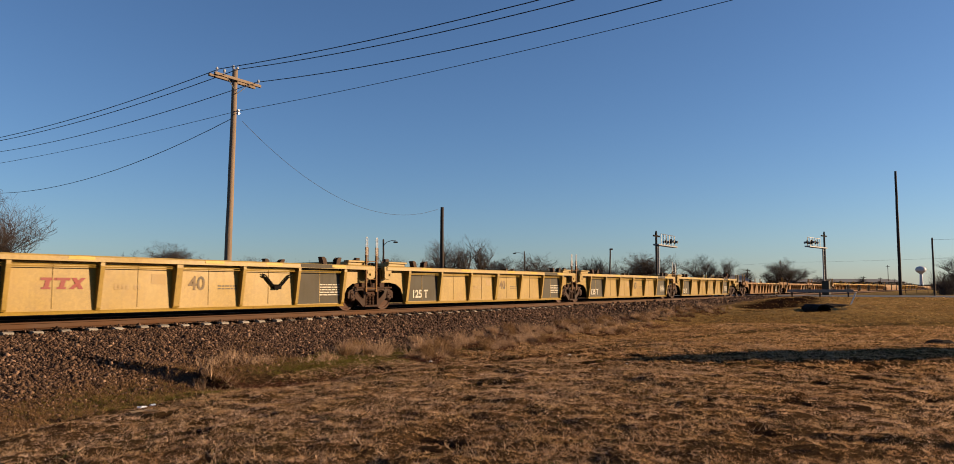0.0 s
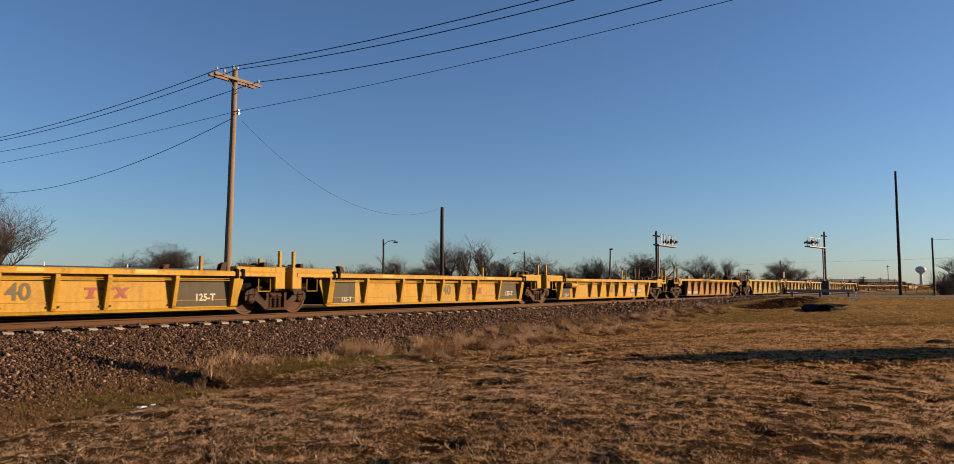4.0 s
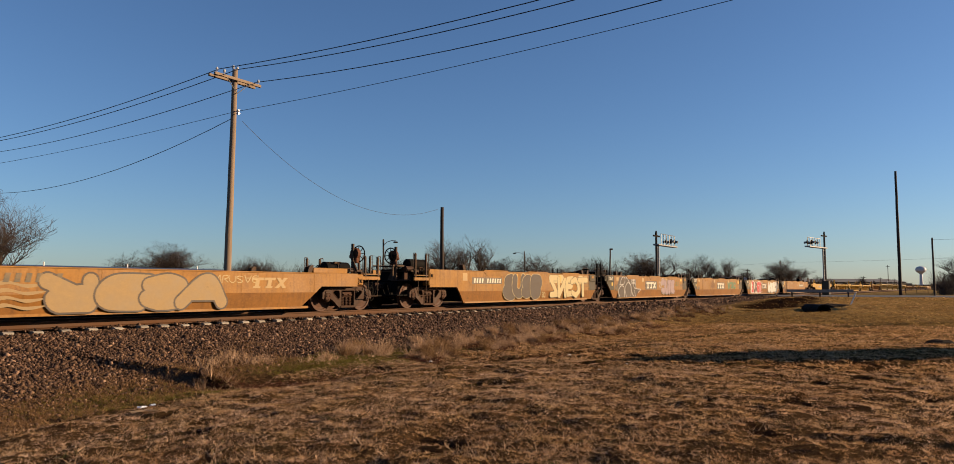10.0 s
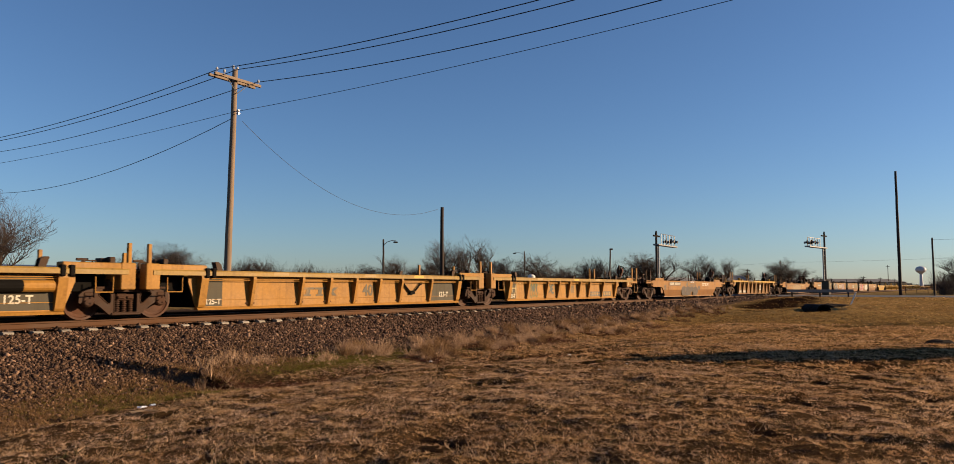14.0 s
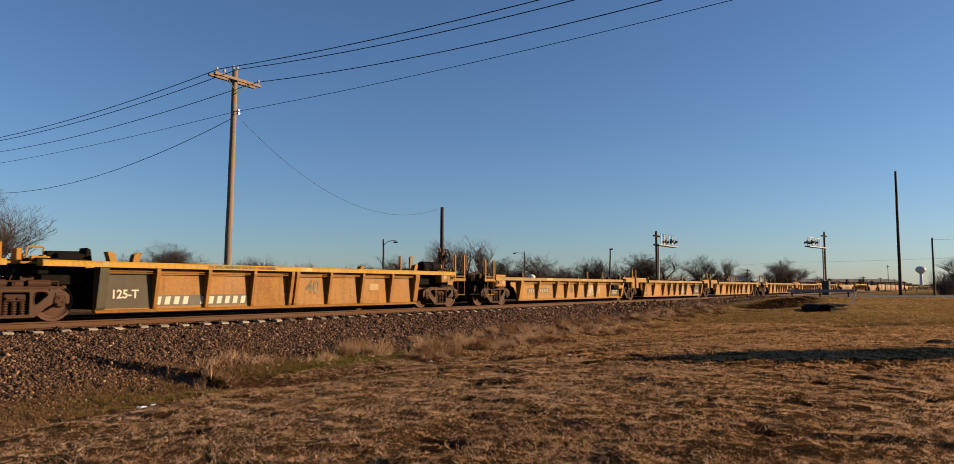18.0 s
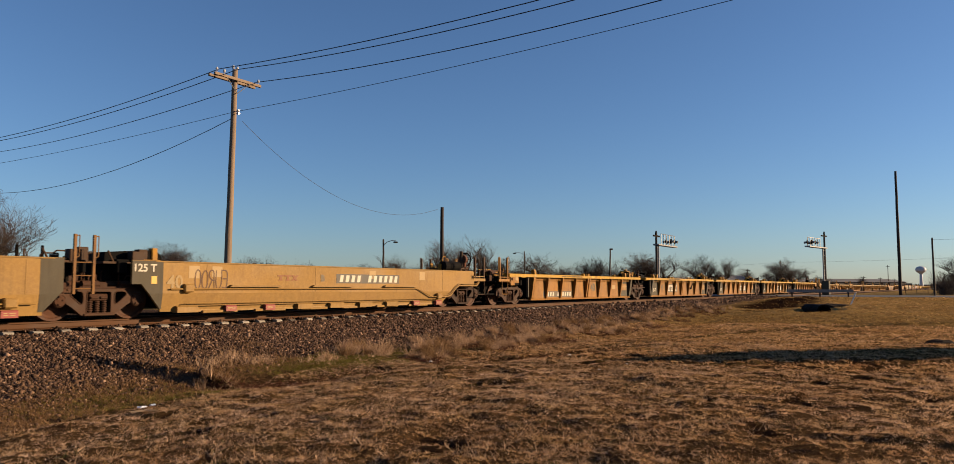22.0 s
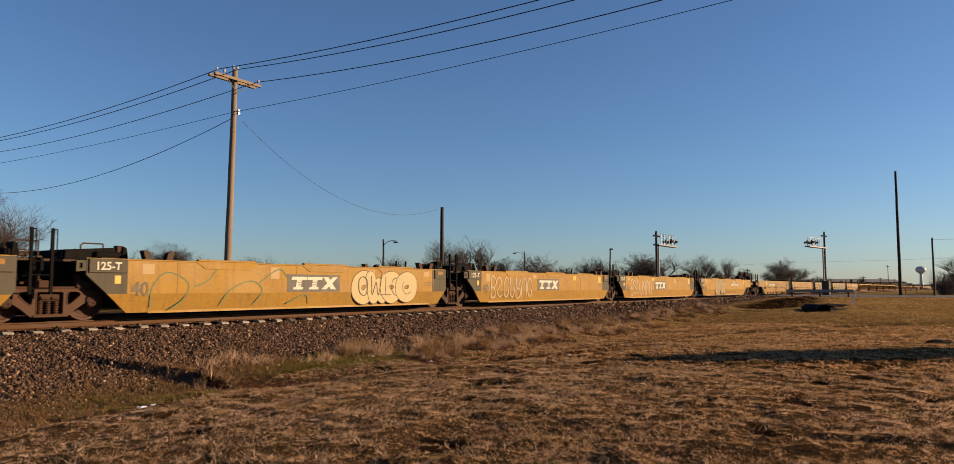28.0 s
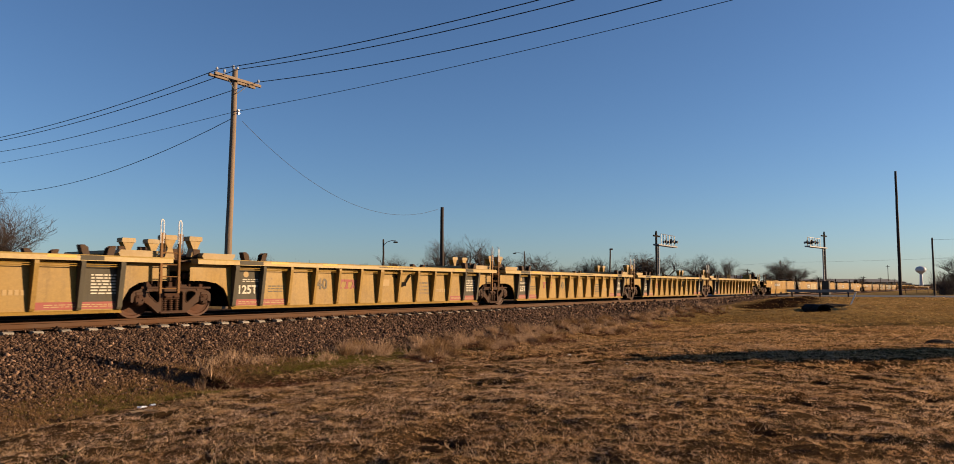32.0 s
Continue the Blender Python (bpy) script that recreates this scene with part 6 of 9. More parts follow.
def side_drum(car, x, z, y, P):
    part("side_reservoir", kept("side_reservoir", lambda: Shape().rod((-0.62, 0, 0), (0.1, 0, 0), 0.13, n=14), M_BLACK), None, car, m=pose(x, y, z))
    part("side_reservoir", kept("side_reservoir_end", lambda: Shape().rod((0.1, 0, 0), (0.75, 0, 0), 0.13, n=14), P), None, car, m=pose(x, y, z))
# ---- spray paint
SPRAY = {"white": mat("white_spray", (0.36, 0.35, 0.32), 0.6, var=0.08, bump=0), "grey": mat("grey_spray", (0.05, 0.038, 0.029), 0.6, var=0.2, bump=0),
         "red": mat("red_spray", (0.34, 0.03, 0.027), 0.6, var=0.2, bump=0), "black": mat("black_spray", (0.025, 0.024, 0.024), 0.6, var=0.2, bump=0),
         "khaki": mat("khaki_spray", (0.2, 0.135, 0.06), 0.6, var=0.2, bump=0), "pale": mat("pale_yellow_spray", (0.31, 0.25, 0.125), 0.6, var=0.12, bump=0), "green": mat("green_spray", (0.06, 0.105, 0.045), 0.6, var=0.2, bump=0),
         "slate": mat("slate_spray", (0.07, 0.074, 0.06), 0.6, var=0.2, bump=0), "pink": mat("mauve_spray", (0.2, 0.145, 0.15), 0.6, var=0.2, bump=0),
         "brown": mat("brown_spray", (0.065, 0.03, 0.016), 0.6, var=0.2, bump=0)}


def fill(s, pts, y):
    base = len(s.v)
    s.v += [(x, y, z) for x, z in pts]
    s.f.append(tuple(range(base, base + len(pts))))


# skeletons of sprayed strokes in a unit square, each a few open lines
STROKES = {
    "comb": [[(0.9, 0.93), (0.3, 0.9), (0.14, 0.5), (0.3, 0.08), (0.92, 0.08)], [(0.2, 0.5), (0.75, 0.52)]],
    "cup": [[(0.12, 0.97), (0.1, 0.35), (0.5, 0.03), (0.9, 0.35), (0.9, 0.97)]],
    "fork": [[(0.15, 0.02), (0.18, 0.98)], [(0.85, 0.95), (0.3, 0.5), (0.92, 0.04)]],
    "loop_leg": [[(0.15, 0.02), (0.16, 0.92), (0.7, 0.95), (0.8, 0.65), (0.25, 0.48)], [(0.45, 0.48), (0.92, 0.03)]],
    "loop": [[(0.15, 0.02), (0.16, 0.92), (0.7, 0.95), (0.85, 0.68), (0.6, 0.46), (0.22, 0.45)]],
    "twin_loop": [[(0.22, 0.5), (0.7, 0.58), (0.75, 0.9), (0.18, 0.96), (0.16, 0.04), (0.7, 0.05), (0.86, 0.3), (0.6, 0.5)]],
    "ring": [[(0.5, 0.97), (0.14, 0.75), (0.14, 0.25), (0.5, 0.03), (0.86, 0.25), (0.86, 0.75), (0.5, 0.97)]],
    "snake": [[(0.88, 0.82), (0.5, 0.97), (0.14, 0.75), (0.5, 0.52), (0.86, 0.28), (0.5, 0.03), (0.1, 0.16)]],
    "bolt": [[(0.08, 0.94), (0.88, 0.94), (0.12, 0.06), (0.94, 0.06)]],
    "zig": [[(0.1, 0.02), (0.14, 0.97), (0.86, 0.04), (0.88, 0.98)]],
    "peak": [[(0.04, 0.02), (0.22, 0.96), (0.5, 0.35), (0.78, 0.96), (0.96, 0.02)]],
    "tee": [[(0.02, 0.93), (0.98, 0.93)], [(0.5, 0.93), (0.48, 0.02)]],
    "tent": [[(0.04, 0.02), (0.48, 0.97), (0.94, 0.02)], [(0.26, 0.34), (0.72, 0.34)]],
    "corner": [[(0.14, 0.98), (0.14, 0.06), (0.92, 0.06)]],
    "claw": [[(0.92, 0.8), (0.5, 0.97), (0.14, 0.7), (0.14, 0.3), (0.5, 0.03), (0.92, 0.2)]],
    "flick": [[(0.1, 0.1), (0.4, 0.9), (0.55, 0.3), (0.9, 0.85)]],
}


def eased(pts, n=5):
    """A flowing line through the points."""
    if len(pts) < 3:
        return pts
    ring_ = pts[0] == pts[-1]
    out = []
    for i in range(len(pts) - 1):
        p1, p2 = Vector(pts[i]), Vector(pts[i + 1])
        p0 = Vector(pts[i - 1]) if i else Vector(pts[-2]) if ring_ else p1
        p3 = Vector(pts[i + 2]) if i + 2 < len(pts) else Vector(pts[1]) if ring_ else p2
        for k in range(n):
            t = k / n
            out.append(tuple(0.5 * (2 * p1 + (p2 - p0) * t + (2 * p0 - 5 * p1 + 4 * p2 - p3) * t * t + (3 * p1 - p0 - 3 * p2 + p3) * t ** 3)))
    return out + [pts[-1]]


def stroke(s, pts, width, y, low=0.17, high=9.0):
    """A sprayed line with round ends, kept on the side of the car."""
    r, step = width / 2, 0.00002
    cut = lambda p: (p[0], min(high, max(low, p[1])))
    for k, (x, z) in enumerate(pts):
        fill(s, [cut((x + r * math.cos(math.pi * i / 7), z + r * math.sin(math.pi * i / 7))) for i in range(14)], y - step * 2 * k)
        if k + 1 < len(pts):
            a, b = Vector((x, z)), Vector(pts[k + 1])
            if (b - a).length > 1e-4:
                d = (b - a).normalized() * r
                fill(s, [cut((a.x + d.y, a.y - d.x)), cut((b.x + d.y, b.y - d.x)), cut((b.x - d.y, b.y + d.x)), cut((a.x - d.y, a.y + d.x))], y - step * (2 * k + 1))


def letters(forms, x0, x1, z0, z1, seed, round_=True, lap=0.08):
    """Lines of each form laid side by side, a little uneven."""
    rnd = random.Random(seed)
    w = (x1 - x0) / len(forms)
    out = []
    for k, f in enumerate(forms):
        a, b = x0 + w * (k - lap), x0 + w * (k + 1 + lap)
        dz, lean = rnd.uniform(-0.04, 0.04) * (z1 - z0), rnd.uniform(-0.08, 0.14)
        flip, over = (k + seed) % 2 == 1, rnd.random() < 0.45
        lines = []
        for line in STROKES[f]:
            line = [(1 - u if flip else u, 1 - v if over else v) for u, v in line]
            pts = [(a + (b - a) * (u + lean * v + rnd.uniform(-0.05, 0.05)), z0 + dz + (z1 - z0) * (v + rnd.uniform(-0.03, 0.03))) for u, v in line]
            if line[0] == line[-1]:
                pts[-1] = pts[0]
            lines.append(eased(pts) if round_ else pts)
        out.append(lines)
    return out


def piece(car, forms, x0, x1, z0, z1, y, seed, inside, line, width=0.3, edge=0.035, round_=True, halo=None, halo_edge=0.1, top=9.0):
    """Fat sprayed forms, each with an outline, one lapping over the next. inside: one colour, or one for each form."""
    colours = [inside] * len(forms) if isinstance(inside, str) else inside
    rows = letters(forms, x0 + width / 2, x1 - width / 2, z0 + width / 2, z1 - width / 2, seed, round_)
    lines, fills, back = Shape(), {}, Shape()
    for k, (form, colour) in enumerate(zip(rows, colours)):
        d = y - 0.0045 - 0.0042 * k
        body_ = fills.setdefault(colour, Shape())
        for n, pts in enumerate(form):
            if halo:
                stroke(back, pts, width + 2 * halo_edge, y - 0.0012 - 0.0004 * n - 0.0008 * k, high=top)
            stroke(lines, pts, width + 2 * edge, d - 0.0009 * n, high=top)
            stroke(body_, pts, width, d - 0.0020 - 0.0009 * n, 0.17 + edge, top - edge)
    main = tagged(part("graffiti", lines, SPRAY[line], car, f"sprayed {line} graffiti outlines"), kind="stuff")
    for colour, sh in fills.items():
        tagged(part("graffiti_fill", sh, SPRAY[colour], main, f"{colour} sprayed filling"), kind="stuff")
    if halo:
        tagged(part("graffiti_halo", back, SPRAY[halo], main, f"{halo} sprayed halo"), kind="stuff")
    return main


def tag(car, forms, x0, x1, z0, z1, y, seed, colour, width=0.025, round_=True):
    """A quick thin sprayed scrawl."""
    s = Shape()
    for k, form in enumerate(letters(forms, x0, x1, z0, z1, seed, round_, 0.0)):
        for n, pts in enumerate(form):
            stroke(s, pts, width, y - 0.006 - 0.0012 * (k % 3) - 0.0006 * n)
    return tagged(part("graffiti", s, SPRAY[colour], car, f"thin {colour} sprayed scrawl"), kind="stuff")


def sprayed_field(car, outline, colour, y, lift=0.002):
    """A flat sprayed ground."""
    s = Shape()
    fill(s, outline, y - lift)
    return tagged(part("graffiti_ground", s, SPRAY[colour], car, f"{colour} sprayed ground"), kind="stuff")


def arcs(car, lines, colour, y, width=0.035, lift=0.006):
    """Single sprayed curves."""
    s = Shape()
    for k, pts in enumerate(lines):
        stroke(s, eased(pts), width, y - lift - 0.0007 * (k % 4))
    return tagged(part("graffiti", s, SPRAY[colour], car, f"{colour} sprayed curves"), kind="stuff")


# ---- the whole train
def label_for(kind, paint, first, last, graff):
    w = WORDS[paint]
    form = {"N": "ribbed well car with dark end panels", "M": "ribbed well car with dark panel",
            "R": "ribbed well car with yellow chord", "L": "low ribbed well car with raised ends",
            "S": "smooth-sided well car", "T": "smooth-sided well car with side pipes",
            "P": "low smooth-sided single well car"}[kind]
    return f"{w} {form}" + (" covered in graffiti" if graff else " on rusty bogies")


def red_foot(car, x0, x1, y):
    plate(car, x0, x1, 0.27, 0.44, M_RED, y, "red_band", lift=0.005)
    small_print(car, x0 + 0.15, x1 - 0.15, 0.31, 0.4, 2, M_SIGN, y, int(x0 * 10))


def tall_panel(car, a, b, kind, y, material=None, end=0):
    z1 = TOPS[kind] - 0.14
    return plate(car, a + 0.05, b - 0.04, 0.27, z1, material or M_DARK, y, "dark_panel", lift=0.003)


def low_end(car, outline):
    """Dark paint on the leaning lower side at the end of a unit."""
    s = Shape().prism(outline, FACE - 0.004, FACE + 0.01)
    s.v = [(x, y + (0.62 - z) * 0.16, z) for x, y, z in s.v]
    part("end_panel", s, M_DARK, car, "dark grey end panel")


def standard_marks(car, kind, paint, panels, y, j, count, seed):
    """Markings that every unit of a kind carries."""
    top = TOPS[kind]
    rnd = random.Random(seed)
    P = lambda i: panels[i % len(panels)]
    mid = lambda i: sum(P(i)) / 2
    if kind == "N":
        if j < count - 1:
            tall_panel(car, *P(0), kind, y)
            letter(car, "125T", mid(0) - 0.04, 0.7, 0.33, M_LETTER, y, 0.008)
            small_print(car, P(0)[0] + 0.3, P(0)[1] - 0.15, 0.92, 1.02, 2, M_LETTER, y, 3)
            part("round_mark", kept("round_mark", lambda: Shape().rod((0, -0.007, 0), (0, -0.004, 0), 0.09, n=16), M_SIGN), None, car, m=pose(mid(0), y, 1.14))
        red_foot(car, P(0)[0] + 0.03, P(1)[1] - 0.02, y)
        if j > 0:
            tall_panel(car, *P(-1), kind, y)
            small_print(car, P(-1)[0] + 0.2, P(-1)[1] - 0.15, 0.6, 1.1, 7, M_LETTER, y, 5)
        red_foot(car, P(-2)[0] + 0.03, P(-1)[1] - 0.04, y)
        small_print(car, P(1)[0] + 0.2, P(1)[1] - 0.2, 0.62, 0.85, 3, M_LETTER_DARK, y, 6)
        small_print(car, P(8)[0] + 0.2, P(8)[1] - 0.2, 0.5, 1.0, 4, M_LETTER_DARK, y, 7)
        bars(car, P(9)[0] + 0.2, P(9)[1] - 0.2, 0.6, 0.72, 5, M_SIGN, y)
        plate(car, P(0)[0] + 0.1, P(0)[1] - 0.1, top - 0.125, top - 0.015, M_DARK, FACE - 0.03, "dark_chord", lift=0.003)
        plate(car, P(-1)[0] - 0.1, P(-1)[0] + 0.45, top - 0.125, top - 0.015, M_DARK, FACE - 0.03, "dark_chord", lift=0.003)
        for x in (mid(1), mid(6), mid(10), mid(3)):
            plate(car, x - 0.32, x + 0.32, top - 0.085, top - 0.02, M_REFLECT, FACE - 0.03, "reflector", lift=0.003)
    if kind == "M":
        if j < count - 1:
            tall_panel(car, *P(0), kind, y)
            letter(car, "125 T", mid(0) - 0.2, 0.52, 0.4, M_LETTER, y, 0.01)
        tall_panel(car, P(-1)[0], P(-1)[1], kind, y)
        small_print(car, mid(-1) - 0.1, P(-1)[1] - 0.2, 0.5, 0.9, 5, M_LETTER, y, 5)
        plate(car, P(-1)[0], P(-1)[1] - 0.6, top - 0.13, top - 0.01, M_DARK, FACE - 0.03, "dark_chord", lift=0.003)
        letter(car, "40", P(3)[0] + 0.55, 0.86, 0.5, M_LETTER_DARK, y, 0.01)
        small_print(car, P(3)[0] + 1.2, P(3)[1] - 0.2, 0.7, 0.85, 2, M_LETTER_DARK, y, 7)
        bars(car, P(2)[0] + 0.3, P(2)[0] + 1.0, 0.72, 0.84, 7, M_SIGN, y)
        plate(car, mid(2) + 0.35, mid(2) + 0.75, 0.85, 1.1, M_SIGN, y, "notice")
        if j == count - 1:
            plate(car, P(0)[0] - 1.45, P(0)[0] - 0.45, top - 0.115, top - 0.015, M_REFLECT, FACE - 0.03, "reflector", lift=0.0045)
        for x in (mid(0), mid(1) + 0.5, mid(3), mid(4), mid(5) + 0.6):
            plate(car, x - 0.3, x + 0.3, top - 0.1, top - 0.025, M_REFLECT, FACE - 0.03, "reflector", lift=0.0045)
    if kind == "R":
        letter(car, "40", P(4)[0] + 0.8 if j in (0, count - 1) or count == 1 else mid(1), 0.76, 0.58, M_LETTER_DARK, y, 0.012)
        if count > 1 and j < count:
            if j != count - 1:
                tall_panel(car, *P(0), kind, y)
                letter(car, "125-T", mid(0) - 0.1, 0.6, 0.29, M_LETTER, y, 0.007)
            if j > 0:
                tall_panel(car, *P(-1), kind, y)
                plate(car, mid(-1) - 0.35, mid(-1) + 0.35, 0.6, 0.98, M_ORANGE, y, "notice", lift=0.006)
                small_print(car, mid(-1) - 0.3, mid(-1) + 0.3, 0.64, 0.94, 4, M_SIGN, y - 0.004, 8)
        letter(car, "LBS. MAX. GROSS WT. FOR 20 FT. CONTAINERS", -2.0, top - 0.072, 0.105, M_LETTER_DARK, FACE - 0.03, 0.002)
        plate(car, P(4)[0] + 0.2, P(4)[0] + 0.6, top - 0.1, top - 0.03, M_REFLECT, FACE - 0.03, "reflector")
        for x in (panels[0][0] + 0.1, 0.25):
            plate(car, x - 0.08, x + 0.08, top - 0.11, top - 0.02, M_SIGN, FACE - 0.03, "pale_tag", lift=0.005)
    if kind == "L":
        if 0 < j:
            plate(car, P(-1)[0] + 0.1, P(-1)[1] - 0.05, 0.27, 1.05, M_DARK, y, "dark_panel", lift=0.003)
            letter(car, "125-T", mid(-1) - 0.1, 0.5, 0.26, M_LETTER, y, 0.006)
        if j < count - 1:
            plate(car, P(0)[0] + 0.05, P(0)[0] + (1.35 if paint == "yellow" else 0.8), 0.27, 1.05, M_DARK, y, "dark_panel", lift=0.003)
            letter(car, "125-T", P(0)[0] + 0.85 if paint == "yellow" else P(0)[0] + 0.42, 0.38, 0.2, M_LETTER, y, 0.005)
        for x in (mid(1), mid(4), mid(6)):
            plate(car, x - 0.28, x + 0.28, top - 0.11, top - 0.02, rnd.choice((M_REFLECT, M_SIGN)), FACE - 0.03, "reflector", lift=0.004)
    if kind in "ST":
        Lh = -panels[0][0] + 1.6
        if j < count - 1:
            e = END[kind, "A"]
            s = Shape().prism([(-Lh + a, z) for a, z in clip(e, 0.62, top - 0.01)] + [(-Lh + 1.42, top - 0.01), (-Lh + 1.42, 0.62)], FACE - 0.004, FACE + 0.01)
            part("end_panel", s, M_DARK, car, "dark grey end panel")
            if kind == "T":
                low_end(car, [(-Lh + a, z) for a, z in clip(e, 0.23, 0.62)] + [(-Lh + 1.42, 0.62), (-Lh + 1.42, 0.23)])
            if kind == "S":
                part("end_box", kept("marked_end_box", lambda: Shape().bev(0.47, 1.4, FACE - 0.04, FACE + 0.06, top - 0.34, top - 0.015, 0.012), M_DARK), None, car, "dark grey marked end box", m=pose(-Lh, 0, 0))
                lug = pierced([(0.2, top - 0.32), (0.42, top - 0.3), (0.42, top - 0.06), (0.2, top - 0.06)], [[(0.27, top - 0.24), (0.34, top - 0.24), (0.34, top - 0.12), (0.27, top - 0.12)]], FACE + 0.0, FACE + 0.06, 0.008)
                part("lifting_lug", kept("end_lug", lambda: lug, M_DARK), None, car, m=pose(-Lh, 0, 0))
            letter(car, "125-T" if kind == "S" else "125 T", -Lh + 0.92, top - 0.19, 0.26, M_LETTER, FACE - (0.042 if kind == "S" else 0.004), 0.006)
            plate(car, -Lh + 1.1, -Lh + 1.25, 0.86, 1.05, M_REFLECT, FACE - 0.004, "yellow_tag", lift=0.005)
            letter(car, "40", -Lh + 1.75, 0.72 if kind == "S" else 0.9, 0.46, M_LETTER_DARK if kind == "S" else M_FADED, FACE, 0.01)
        if j > 0:
            e, inner_x = END[kind, "F"], 1.9 if kind == "S" else 1.5
            s = Shape().prism([(Lh - a, z) for a, z in clip(e, 0.62, top - 0.01)] + [(Lh - inner_x, top - 0.01), (Lh - inner_x, 0.62)], FACE - 0.004, FACE + 0.01)
            part("end_panel", s, M_DARK, car, "dull grey end panel")
            if kind == "T":
                low_end(car, [(Lh - a, z) for a, z in clip(e, 0.23, 0.62)] + [(Lh - inner_x, 0.62), (Lh - inner_x, 0.23)])
            if kind == "S":
                part("end_box", kept("label_end_box", lambda: Shape().bev(-1.78, -1.1, FACE - 0.04, FACE + 0.06, top - 0.36, top - 0.02, 0.012), M_DARK), None, car, "dark grey end box", m=pose(Lh, 0, 0))
                plate(car, Lh - 1.6, Lh - 1.3, top - 0.2, top - 0.08, M_ORANGE, FACE - 0.04, "notice")
        for x in (-Lh + 1.95 if kind == "S" else -Lh + 2.3, -Lh + 3.0 if kind == "T" else 2.4, 1.7 if kind == "T" else -1.75, Lh - 2.25 if kind == "S" else 4.4):
            plate(car, x - 0.16, x + 0.16, top - 0.24 - rnd.uniform(0, 0.2), top - 0.1, rnd.choice((M_SIGN, M_REFLECT, M_SIGN)), FACE, "notice")
        if kind == "S":
            small_print(car, Lh - 2.4, Lh - 1.95, 0.8, 1.0, 3, M_LETTER_DARK, FACE, 4)


